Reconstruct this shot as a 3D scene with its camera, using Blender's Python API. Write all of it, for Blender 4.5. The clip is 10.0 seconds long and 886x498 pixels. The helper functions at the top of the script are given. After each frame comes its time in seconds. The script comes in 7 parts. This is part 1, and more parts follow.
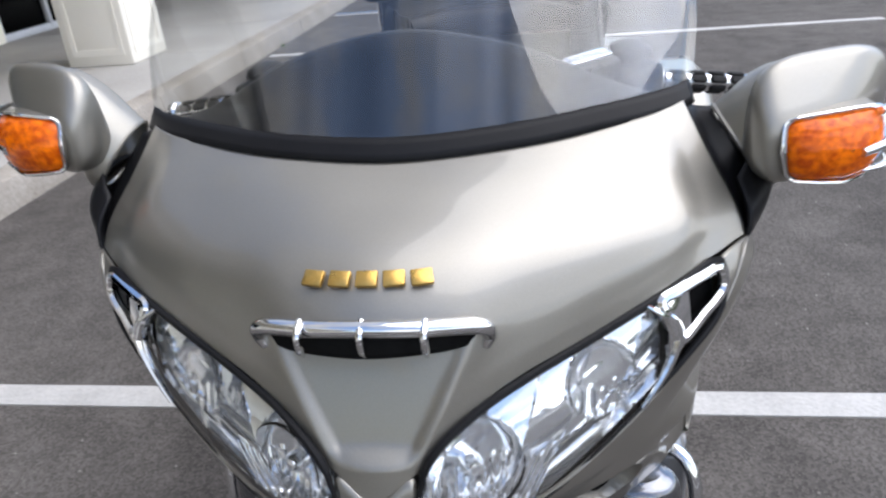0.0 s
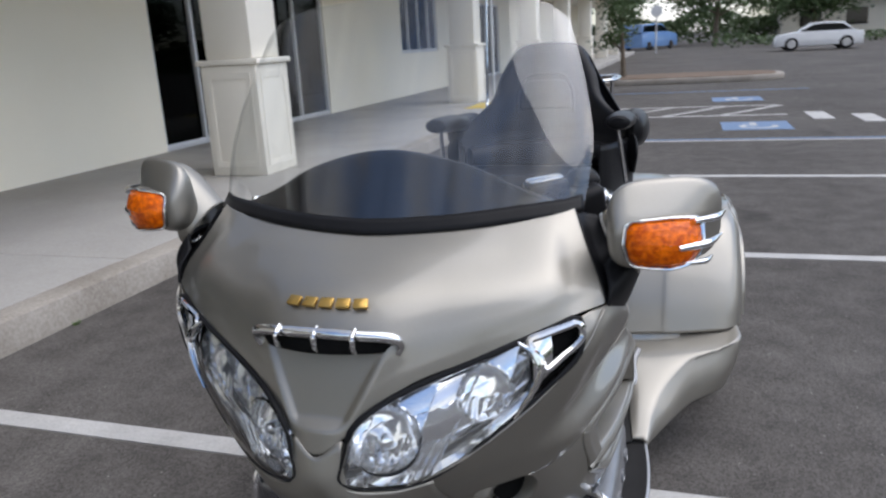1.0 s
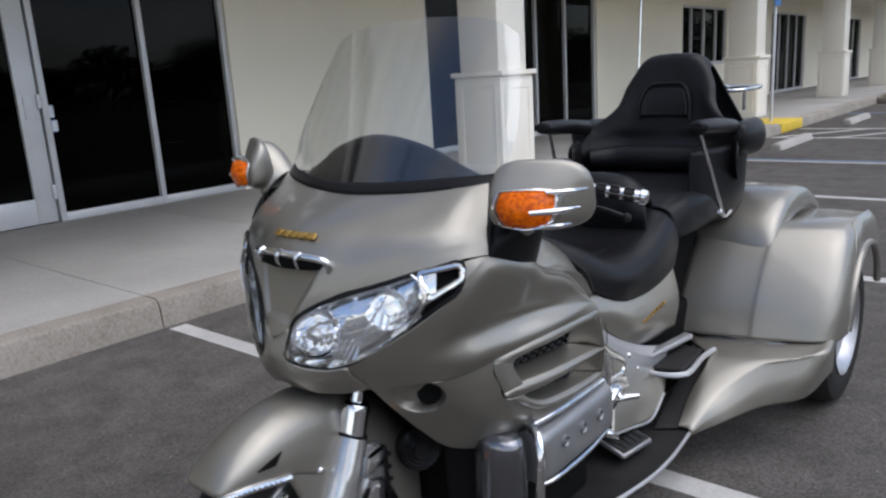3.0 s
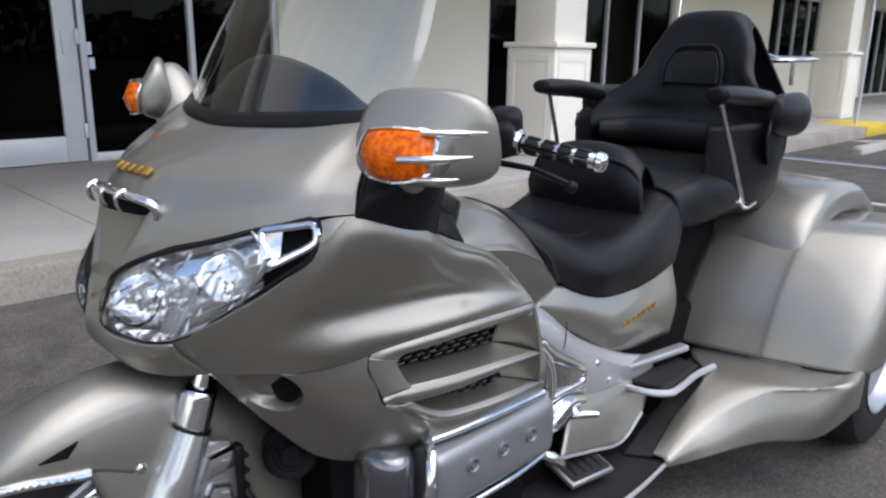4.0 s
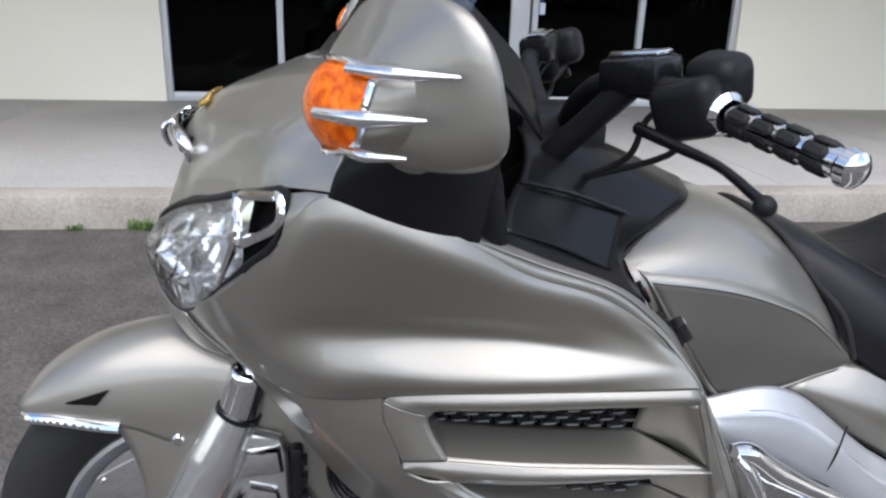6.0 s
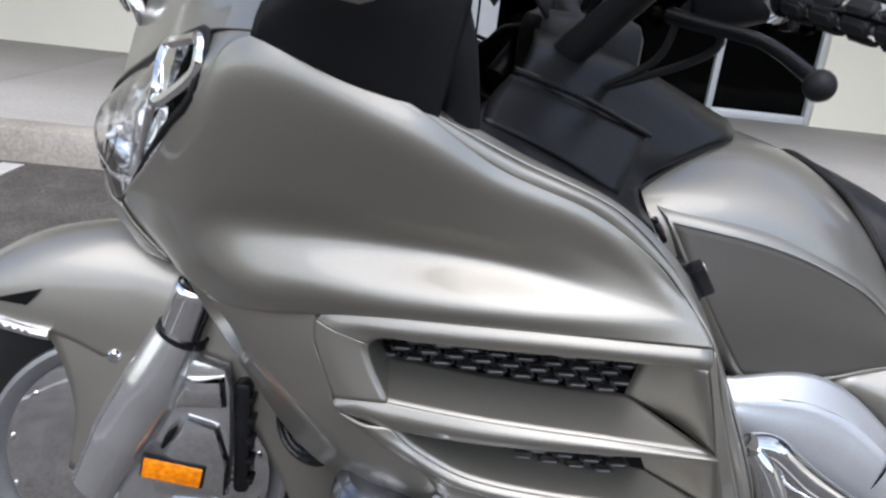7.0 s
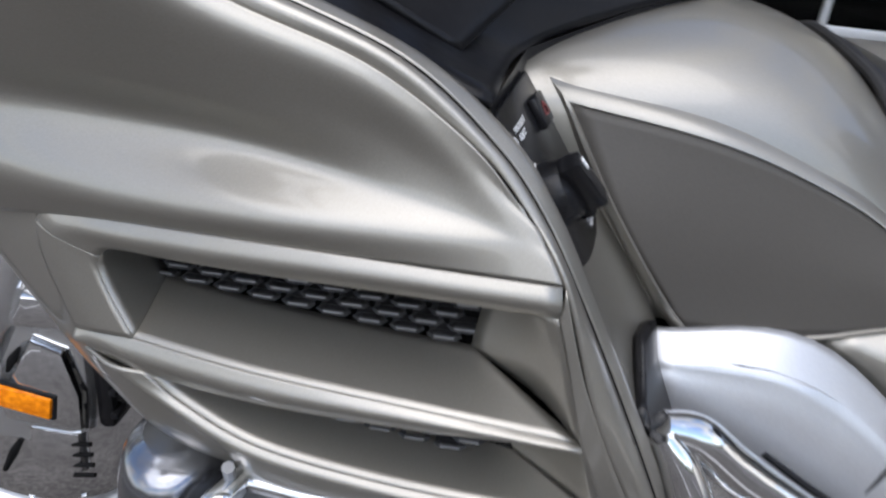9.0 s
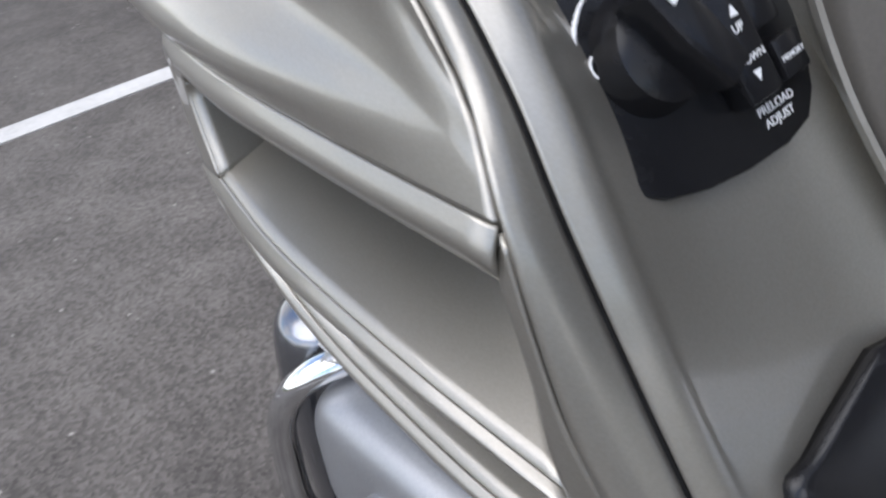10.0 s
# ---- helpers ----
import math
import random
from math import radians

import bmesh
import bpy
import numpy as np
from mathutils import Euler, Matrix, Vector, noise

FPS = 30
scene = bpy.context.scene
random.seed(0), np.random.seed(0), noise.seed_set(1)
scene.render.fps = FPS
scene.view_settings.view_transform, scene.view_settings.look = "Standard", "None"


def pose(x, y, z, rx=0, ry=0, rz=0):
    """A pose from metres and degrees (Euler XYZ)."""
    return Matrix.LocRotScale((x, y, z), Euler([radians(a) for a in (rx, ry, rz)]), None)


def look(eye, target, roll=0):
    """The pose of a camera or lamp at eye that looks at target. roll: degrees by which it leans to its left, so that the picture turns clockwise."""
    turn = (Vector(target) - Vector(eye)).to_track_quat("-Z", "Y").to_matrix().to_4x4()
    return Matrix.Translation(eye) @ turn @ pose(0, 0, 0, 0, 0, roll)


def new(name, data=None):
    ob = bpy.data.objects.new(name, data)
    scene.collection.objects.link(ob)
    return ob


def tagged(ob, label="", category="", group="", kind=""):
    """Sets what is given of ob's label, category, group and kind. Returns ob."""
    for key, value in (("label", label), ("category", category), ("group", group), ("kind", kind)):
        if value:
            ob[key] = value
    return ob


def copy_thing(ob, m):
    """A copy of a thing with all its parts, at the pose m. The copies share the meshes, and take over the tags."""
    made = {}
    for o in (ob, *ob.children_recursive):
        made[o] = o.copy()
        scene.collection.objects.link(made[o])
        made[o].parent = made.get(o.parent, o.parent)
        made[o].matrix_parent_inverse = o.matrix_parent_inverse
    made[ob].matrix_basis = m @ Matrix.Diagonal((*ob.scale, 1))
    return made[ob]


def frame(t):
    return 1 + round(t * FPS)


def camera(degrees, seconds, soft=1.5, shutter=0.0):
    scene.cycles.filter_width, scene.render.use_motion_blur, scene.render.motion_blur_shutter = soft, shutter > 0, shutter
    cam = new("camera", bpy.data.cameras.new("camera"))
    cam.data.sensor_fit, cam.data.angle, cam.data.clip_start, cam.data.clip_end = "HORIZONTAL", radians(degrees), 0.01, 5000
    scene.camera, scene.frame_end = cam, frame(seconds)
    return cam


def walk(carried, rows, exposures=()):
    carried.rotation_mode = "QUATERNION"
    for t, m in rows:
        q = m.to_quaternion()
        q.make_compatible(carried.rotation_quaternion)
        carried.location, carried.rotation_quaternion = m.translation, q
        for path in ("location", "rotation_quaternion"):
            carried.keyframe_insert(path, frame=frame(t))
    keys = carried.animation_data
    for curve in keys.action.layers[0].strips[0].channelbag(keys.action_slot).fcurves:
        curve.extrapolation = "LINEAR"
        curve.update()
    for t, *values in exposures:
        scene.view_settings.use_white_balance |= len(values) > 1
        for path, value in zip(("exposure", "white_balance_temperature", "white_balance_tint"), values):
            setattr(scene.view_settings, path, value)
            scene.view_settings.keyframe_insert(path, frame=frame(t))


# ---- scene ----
cam = camera(61.5, 10.0, 2.3, 0.3)
PATH = [
    (0, (0.231, -0.485, 1.184), (-0.077, 1.291, 0.318), -5.4),
    (0.5, (0.364, -0.644, 1.216), (-0.129, 1.161, 0.51), -6.3),
    (1, (0.505, -0.764, 1.209), (-0.104, 1.066, 0.678), -3.3),
    (1.5, (0.745, -0.735, 1.188), (-0.119, 1.01, 0.729), -2.9),
    (2, (0.948, -0.776, 1.192), (-0.065, 0.901, 0.791), -7.6),
    (2.5, (1.105, -0.85, 1.191), (-0.088, 0.69, 0.738), -3.9),
    (3, (1.173, -0.801, 1.167), (-0.1, 0.674, 0.714), -3.5),
    (3.2, (1.211, -0.728, 1.138), (-0.067, 0.731, 0.652), -2.5),
    (4.5, (1.108, -0.177, 1.046), (-0.39, 1.05, 0.544), 1.9),
    (5, (1.062, -0.026, 1.044), (-0.67, 0.839, 0.545), -1.3),
    (5.5, (1.084, 0.139, 1.066), (-0.79, 0.563, 0.509), 1.6),
    (5.7, (1.068, 0.173, 1.053), (-0.807, 0.496, 0.435), 0.7),
    (7, (0.931, 0.314, 0.897), (-0.957, 0.431, 0.245), 6.6),
    (7.5, (0.919, 0.366, 0.858), (-0.963, 0.366, 0.179), 5.1),
    (8, (0.921, 0.417, 0.831), (-0.911, 0.433, 0.029), 4.3),
    (8.5, (0.884, 0.457, 0.824), (-0.93, 0.502, -0.016), 4.3),
    (9, (0.754, 0.52, 0.83), (-1.05, 0.401, -0.024), 6.0),
    (9.5, (0.623, 0.604, 0.798), (-0.894, -0.266, -0.171), 1.0),
    (10, (0.54, 0.672, 0.774), (-0.506, -0.561, -0.403), -6.6),
]
EXPOSE = [(0.0, 1.04), (0.5, 0.78), (1.0, 0.54), (2.5, 0.40), (3.2, 0.45), (4.5, 0.91), (5.5, 1.06), (7.5, 1.04), (8.5, 1.0), (9.5, 0.94), (10.0, 1.14)]
walk(cam, [(t, look(eye, target, roll)) for t, eye, target, roll in PATH], [(t, e + 0.05, 6430, 12.0) for t, e in EXPOSE])

# ---- world, sun, exposure ----
world = bpy.data.worlds.new("overcast_sky")
scene.world = world
world.use_nodes = True
wn, wl = world.node_tree.nodes, world.node_tree.links
sky = wn.new("ShaderNodeTexSky")
sky.sky_type = "NISHITA"
sky.sun_disc = False
sky.sun_elevation, sky.sun_rotation = radians(60), radians(86)
sky.air_density, sky.dust_density, sky.ozone_density = 1.0, 1.0, 2.5
# broken cloud: white banks over the blue, as bright as the sky round them is on the whole
sky_at, flat, bank, cover, grey, lift, mixed = (wn.new(k) for k in ("ShaderNodeTexCoord", "ShaderNodeMapping", "ShaderNodeTexNoise", "ShaderNodeMapRange", "ShaderNodeRGBToBW", "ShaderNodeMath", "ShaderNodeMix"))
flat.inputs["Scale"].default_value = (1.6, 1.6, 3.2)
bank.inputs["Scale"].default_value, bank.inputs["Detail"].default_value, bank.inputs["Roughness"].default_value = 1.5, 7, 0.55
cover.inputs["From Min"].default_value, cover.inputs["From Max"].default_value = 0.44, 0.60
lift.operation = "MULTIPLY"
lift.inputs[1].default_value = 1.75
mixed.data_type = "RGBA"
wl.new(sky_at.outputs["Generated"], flat.inputs["Vector"])
wl.new(flat.outputs[0], bank.inputs["Vector"])
wl.new(bank.outputs["Fac"], cover.inputs["Value"])
wl.new(sky.outputs["Color"], grey.inputs["Color"])
wl.new(grey.outputs[0], lift.inputs[0])
wl.new(cover.outputs[0], mixed.inputs[0])
wl.new(sky.outputs["Color"], mixed.inputs[6])
wl.new(lift.outputs[0], mixed.inputs[7])
wl.new(mixed.outputs[2], wn["Background"].inputs["Color"])
wn["Background"].inputs["Strength"].default_value = 0.14
sun_data = bpy.data.lights.new("sun", "SUN")
sun_data.energy, sun_data.angle, sun_data.color = 1.6, radians(75), (1.0, 0.985, 0.96)
sun = new("sun", sun_data)
sun.matrix_world = look((5.7, 1.2, 10), (0, 0.8, 0))


# ---- materials ----
def material(name):
    m = bpy.data.materials.new(name)
    m.use_nodes = True
    return m, m.node_tree.nodes, m.node_tree.links, m.node_tree.nodes["Principled BSDF"]


def noisy(name, dark, light, scale=8.0, rough=(0.5, 0.7), bump=0.1, fine=120.0, metal=0.0, coat=0.0, spec=0.5, bump_scale=None, dist=0.002):
    """A surface whose colour wanders between two tones at two scales, with a fine relief."""
    m, n, l, b = material(name)
    at = n.new("ShaderNodeTexCoord")
    big, small = n.new("ShaderNodeTexNoise"), n.new("ShaderNodeTexNoise")
    big.inputs["Scale"].default_value, big.inputs["Detail"].default_value = scale, 6
    small.inputs["Scale"].default_value, small.inputs["Detail"].default_value = fine, 3
    mix = n.new("ShaderNodeMath")
    mix.operation = "MULTIPLY_ADD"
    mix.inputs[1].default_value, mix.inputs[2].default_value = 0.45, 0.0
    add = n.new("ShaderNodeMath")
    add.operation = "MULTIPLY_ADD"
    add.inputs[1].default_value = 0.55
    ramp = n.new("ShaderNodeValToRGB")
    ramp.color_ramp.elements[0].position, ramp.color_ramp.elements[1].position = 0.32, 0.68
    ramp.color_ramp.elements[0].color, ramp.color_ramp.elements[1].color = (*dark, 1), (*light, 1)
    for t in (big, small):
        l.new(at.outputs["Object"], t.inputs["Vector"])
    l.new(small.outputs["Fac"], mix.inputs[0])
    l.new(big.outputs["Fac"], add.inputs[0])
    l.new(mix.outputs[0], add.inputs[2])
    l.new(add.outputs[0], ramp.inputs["Fac"])
    l.new(ramp.outputs["Color"], b.inputs["Base Color"])
    rr = n.new("ShaderNodeMapRange")
    rr.inputs["To Min"].default_value, rr.inputs["To Max"].default_value = rough
    l.new(big.outputs["Fac"], rr.inputs["Value"])
    l.new(rr.outputs["Result"], b.inputs["Roughness"])
    if bump:
        bp = n.new("ShaderNodeBump")
        bp.inputs["Strength"].default_value, bp.inputs["Distance"].default_value = bump, dist
        src = small
        if bump_scale:
            src = n.new("ShaderNodeTexNoise")
            src.inputs["Scale"].default_value, src.inputs["Detail"].default_value = bump_scale, 4
            l.new(at.outputs["Object"], src.inputs["Vector"])
        l.new(src.outputs["Fac"], bp.inputs["Height"])
        l.new(bp.outputs["Normal"], b.inputs["Normal"])
    b.inputs["Metallic"].default_value, b.inputs["Coat Weight"].default_value = metal, coat
    b.inputs["Coat Roughness"].default_value, b.inputs["Specular IOR Level"].default_value = 0.04, spec
    return m


def asphalt(name):
    """Dark binder with pale aggregate grains of two sizes, worn patches, oil stains and tar cracks."""
    m, n, l, b = material(name)
    at = n.new("ShaderNodeTexCoord")

    def tex(kind, scale, detail=3):
        t = n.new(kind)
        t.inputs["Scale"].default_value = scale
        if kind == "ShaderNodeTexNoise":
            t.inputs["Detail"].default_value = detail
        l.new(at.outputs["Object"], t.inputs["Vector"])
        return t

    def ramp(src, lo, hi, a, c):
        r = n.new("ShaderNodeValToRGB")
        r.color_ramp.elements[0].position, r.color_ramp.elements[1].position = lo, hi
        r.color_ramp.elements[0].color, r.color_ramp.elements[1].color = (*a, 1), (*c, 1)
        l.new(src, r.inputs["Fac"])
        return r.outputs["Color"]

    def mix(kind, fac, a, c):
        x = n.new("ShaderNodeMix")
        x.data_type, x.blend_type = "RGBA", kind
        if isinstance(fac, float):
            x.inputs[0].default_value = fac
        else:
            l.new(fac, x.inputs[0])
        l.new(a, x.inputs[6])
        if isinstance(c, tuple):
            x.inputs[7].default_value = (*c, 1)
        else:
            l.new(c, x.inputs[7])
        return x.outputs[2]

    broad, mid, grain, fine = tex("ShaderNodeTexNoise", 0.55, 6), tex("ShaderNodeTexNoise", 6, 5), tex("ShaderNodeTexVoronoi", 170), tex("ShaderNodeTexNoise", 260, 4)
    stones = tex("ShaderNodeTexVoronoi", 38)
    col = ramp(broad.outputs["Fac"], 0.3, 0.7, (0.076, 0.070, 0.065), (0.112, 0.104, 0.097))
    col = mix("MULTIPLY", 0.6, col, ramp(mid.outputs["Fac"], 0.3, 0.7, (0.62, 0.62, 0.62), (1.25, 1.25, 1.25)))
    col = mix("MULTIPLY", 0.8, col, ramp(grain.outputs["Color"], 0.15, 0.85, (0.62, 0.61, 0.60), (1.4, 1.39, 1.37)))
    pale = n.new("ShaderNodeMath")
    pale.operation = "LESS_THAN"
    pale.inputs[1].default_value = 0.13
    l.new(stones.outputs["Distance"], pale.inputs[0])
    some = n.new("ShaderNodeMath")
    some.operation = "MULTIPLY"
    l.new(pale.outputs[0], some.inputs[0])
    l.new(ramp(stones.outputs["Color"], 0.80, 0.84, (0, 0, 0), (1, 1, 1)), some.inputs[1])
    col = mix("MIX", some.outputs[0], col, (0.27, 0.255, 0.235))
    oil = tex("ShaderNodeTexNoise", 1.7, 2)
    col = mix("MULTIPLY", 1.0, col, ramp(oil.outputs["Fac"], 0.30, 0.37, (0.72, 0.72, 0.72), (1, 1, 1)))
    l.new(col, b.inputs["Base Color"])
    b.inputs["Roughness"].default_value = 0.85
    b.inputs["Specular IOR Level"].default_value = 0.14
    bp, bq = n.new("ShaderNodeBump"), n.new("ShaderNodeBump")
    bp.inputs["Strength"].default_value, bp.inputs["Distance"].default_value = 0.3, 0.0025
    bq.inputs["Strength"].default_value, bq.inputs["Distance"].default_value = 0.35, 0.0015
    l.new(grain.outputs["Distance"], bp.inputs["Height"])
    l.new(fine.outputs["Fac"], bq.inputs["Height"])
    l.new(bp.outputs["Normal"], bq.inputs["Normal"])
    l.new(bq.outputs["Normal"], b.inputs["Normal"])
    return m


M = {}
# pewter metallic lacquer: aluminium flake under clear coat
M["paint"] = noisy("pewter_paint", (0.262, 0.247, 0.217), (0.322, 0.305, 0.268), 3.0, (0.42, 0.47), 0.04, 900.0, metal=0.82, coat=0.7, dist=0.0003)
M["knee"] = noisy("dark_satin_knee", (0.075, 0.069, 0.061), (0.095, 0.088, 0.078), 5.0, (0.5, 0.6), 0.05, 700.0, metal=0.2, dist=0.0004, spec=0.3)
M["cast"] = noisy("cast_silver", (0.25, 0.254, 0.262), (0.31, 0.314, 0.322), 12.0, (0.36, 0.46), 0.05, 500.0, metal=0.7)
M["dash"] = noisy("dash_plastic", (0.005, 0.005, 0.006), (0.009, 0.009, 0.010), 10.0, (0.26, 0.34), 0.4, 700.0, dist=0.005, spec=0.18, bump_scale=14)
M["gunmetal"] = noisy("gunmetal_satin", (0.17, 0.175, 0.19), (0.22, 0.226, 0.245), 8.0, (0.16, 0.22), 0.02, 500.0, metal=0.92, coat=0.5, dist=0.0004)
M["chrome"] = noisy("chrome", (0.72, 0.73, 0.75), (0.82, 0.83, 0.84), 20.0, (0.04, 0.10), 0.02, 60.0, metal=1.0, dist=0.001)
M["reflector"] = noisy("bright_reflector", (0.86, 0.87, 0.89), (0.93, 0.94, 0.95), 20.0, (0.05, 0.09), 0.0, metal=0.88)
M["polished"] = noisy("polished_alloy", (0.42, 0.41, 0.40), (0.52, 0.51, 0.50), 9.0, (0.24, 0.3), 0.0, 300.0, metal=0.95)
M["grille"] = noisy("dark_grille", (0.05, 0.05, 0.052), (0.075, 0.075, 0.078), 30.0, (0.35, 0.45), 0.0, metal=0.3)
M["satin_chrome"] = noisy("satin_chrome", (0.50, 0.50, 0.50), (0.60, 0.60, 0.60), 14.0, (0.12, 0.2), 0.02, 60.0, metal=0.82, dist=0.001)
M["silver"] = noisy("silver_aluminium", (0.45, 0.458, 0.472), (0.53, 0.538, 0.552), 12.0, (0.36, 0.46), 0.05, 500.0, metal=0.7, coat=0.1)
M["rim"] = noisy("cast_rim", (0.40, 0.40, 0.41), (0.5, 0.5, 0.51), 12.0, (0.28, 0.4), 0.05, 300.0, metal=0.85)
M["black"] = noisy("black_plastic", (0.007, 0.007, 0.008), (0.013, 0.013, 0.014), 10.0, (0.36, 0.46), 0.12, 700.0, dist=0.0004, spec=0.15)
M["gloss_black"] = noisy("gloss_black", (0.006, 0.006, 0.007), (0.010, 0.010, 0.011), 10.0, (0.2, 0.28), 0.03, 300.0, spec=0.28)
M["rubber"] = noisy("rubber", (0.012, 0.012, 0.012), (0.022, 0.021, 0.021), 18.0, (0.6, 0.75), 0.3, 300.0, dist=0.001, spec=0.25)
M["vinyl"] = noisy("black_vinyl", (0.006, 0.006, 0.007), (0.011, 0.011, 0.013), 7.0, (0.34, 0.44), 0.4, 600.0, dist=0.004, spec=0.22, bump_scale=16)
# near-black, hardly any gloss: shade of hollows put into colour, also plain dark parts
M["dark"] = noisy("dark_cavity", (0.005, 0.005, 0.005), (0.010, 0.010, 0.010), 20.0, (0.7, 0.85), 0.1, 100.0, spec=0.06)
M["gold"] = noisy("gold_leaf", (0.47, 0.285, 0.065), (0.60, 0.385, 0.12), 40.0, (0.22, 0.35), 0.05, 400.0, metal=0.9)
M["white_print"] = noisy("white_print", (0.6, 0.6, 0.6), (0.75, 0.75, 0.75), 50.0, (0.5, 0.6), 0.0)
M["red_print"] = noisy("red_print", (0.10, 0.01, 0.01), (0.16, 0.015, 0.012), 50.0, (0.5, 0.6), 0.0)
M["asphalt"] = asphalt("asphalt")
M["line"] = noisy("road_paint", (0.36, 0.35, 0.335), (0.52, 0.51, 0.49), 6.0, (0.6, 0.8), 0.6, 90.0, dist=0.004)
M["blue_line"] = noisy("blue_road_paint", (0.09, 0.16, 0.28), (0.17, 0.25, 0.38), 6.0, (0.6, 0.8), 0.6, 90.0, dist=0.004)
M["concrete"] = noisy("concrete", (0.28, 0.265, 0.243), (0.385, 0.37, 0.343), 1.3, (0.75, 0.9), 0.35, 70.0, dist=0.003)
M["kerb"] = noisy("kerb_concrete", (0.19, 0.165, 0.135), (0.36, 0.33, 0.29), 2.6, (0.75, 0.9), 0.5, 60.0, dist=0.004)
M["stucco"] = noisy("cream_stucco", (0.80, 0.755, 0.63), (0.86, 0.815, 0.69), 0.9, (0.75, 0.9), 0.35, 160.0, dist=0.003)
M["white"] = noisy("white_trim_paint", (0.76, 0.72, 0.63), (0.84, 0.80, 0.71), 1.5, (0.5, 0.65), 0.1, 200.0)
M["alu"] = noisy("anodised_frame", (0.52, 0.53, 0.54), (0.64, 0.65, 0.66), 3.0, (0.4, 0.5), 0.05, 200.0, metal=0.3)
# near-black walls: the lack of light indoors is in this colour
M["room"] = noisy("painted_dim_room", (0.02, 0.019, 0.018), (0.045, 0.042, 0.04), 0.7, (0.7, 0.9), 0.0)
M["roof"] = noisy("grey_roof", (0.20, 0.19, 0.18), (0.30, 0.29, 0.27), 1.0, (0.7, 0.9), 0.2, 60.0)
M["leaf"] = noisy("leaves", (0.03, 0.055, 0.018), (0.075, 0.12, 0.035), 2.0, (0.5, 0.7), 0.1, 60.0)
M["bark"] = noisy("bark", (0.09, 0.07, 0.05), (0.18, 0.145, 0.11), 8.0, (0.8, 0.95), 0.6, 60.0)
M["grass"] = noisy("grass", (0.05, 0.10, 0.02), (0.12, 0.19, 0.05), 6.0, (0.6, 0.8), 0.1)
M["mulch"] = noisy("mulch_soil", (0.10, 0.065, 0.04), (0.19, 0.13, 0.09), 4.0, (0.85, 0.95), 0.6, 60.0)
M["sticker"] = noisy("sticker_white", (0.62, 0.66, 0.72), (0.78, 0.8, 0.84), 9.0, (0.4, 0.5), 0.0)
M["yellow"] = noisy("safety_yellow", (0.60, 0.42, 0.03), (0.72, 0.52, 0.06), 6.0, (0.5, 0.7), 0.1)
M["white_car"] = noisy("white_car_paint", (0.62, 0.62, 0.62), (0.70, 0.70, 0.70), 3.0, (0.2, 0.3), 0.0, coat=0.7)
M["blue_car"] = noisy("blue_car_paint", (0.10, 0.20, 0.40), (0.14, 0.26, 0.48), 3.0, (0.2, 0.3), 0.0, coat=0.7)
M["sign_face"] = noisy("sign_face", (0.55, 0.56, 0.58), (0.66, 0.67, 0.68), 3.0, (0.4, 0.5), 0.0)
M["sign_blue"] = noisy("sign_blue", (0.05, 0.16, 0.42), (0.08, 0.22, 0.5), 3.0, (0.4, 0.5), 0.0)


def glass(name, tint, rough=0.0, ior=1.45, thin=True):
    m, n, l, b = material(name)
    b.inputs["Base Color"].default_value = (*tint, 1)
    b.inputs["Roughness"].default_value, b.inputs["IOR"].default_value = rough, ior
    b.inputs["Transmission Weight"].default_value = 1.0
    return m


def pane(name, clear, gloss_tint=(1, 1, 1), rough=0.01, ior=1.5, mirror_streaks=0.0):
    """Thin sheet: what is behind shows straight through, with a mirror's gloss on top by Fresnel."""
    m, n, l, b = material(name)
    see, gl, mx, fr = n.new("ShaderNodeBsdfTransparent"), n.new("ShaderNodeBsdfGlossy"), n.new("ShaderNodeMixShader"), n.new("ShaderNodeFresnel")
    see.inputs["Color"].default_value = (*clear, 1)
    gl.inputs["Color"].default_value, gl.inputs["Roughness"].default_value = (*gloss_tint, 1), rough
    fr.inputs["IOR"].default_value = ior
    l.new(fr.outputs[0], mx.inputs[0])
    l.new(see.outputs[0], mx.inputs[1])
    l.new(gl.outputs[0], mx.inputs[2])
    last = mx
    if mirror_streaks:
        # painted reflections: faint upright noise streaks that scatter the sky a little
        streak_gloss, last, at, st = n.new("ShaderNodeBsdfGlossy"), n.new("ShaderNodeMixShader"), n.new("ShaderNodeTexCoord"), n.new("ShaderNodeTexNoise")
        stretch, fade = n.new("ShaderNodeMapping"), n.new("ShaderNodeMapRange")
        streak_gloss.inputs["Color"].default_value, streak_gloss.inputs["Roughness"].default_value = (0.9, 0.91, 0.93, 1), 0.28
        stretch.inputs["Scale"].default_value = (34, 0.6, 0.5)
        st.inputs["Scale"].default_value, st.inputs["Detail"].default_value = 1.0, 5
        fade.inputs["From Min"].default_value, fade.inputs["From Max"].default_value = 0.36, 0.68
        fade.inputs["To Min"].default_value, fade.inputs["To Max"].default_value = mirror_streaks * 0.15, mirror_streaks
        l.new(at.outputs["Object"], stretch.inputs["Vector"])
        l.new(stretch.outputs[0], st.inputs["Vector"])
        l.new(st.outputs["Fac"], fade.inputs["Value"])
        l.new(fade.outputs[0], last.inputs[0])
        l.new(mx.outputs[0], last.inputs[1])
        l.new(streak_gloss.outputs[0], last.inputs[2])
    l.new(last.outputs[0], n["Material Output"].inputs["Surface"])
    return m


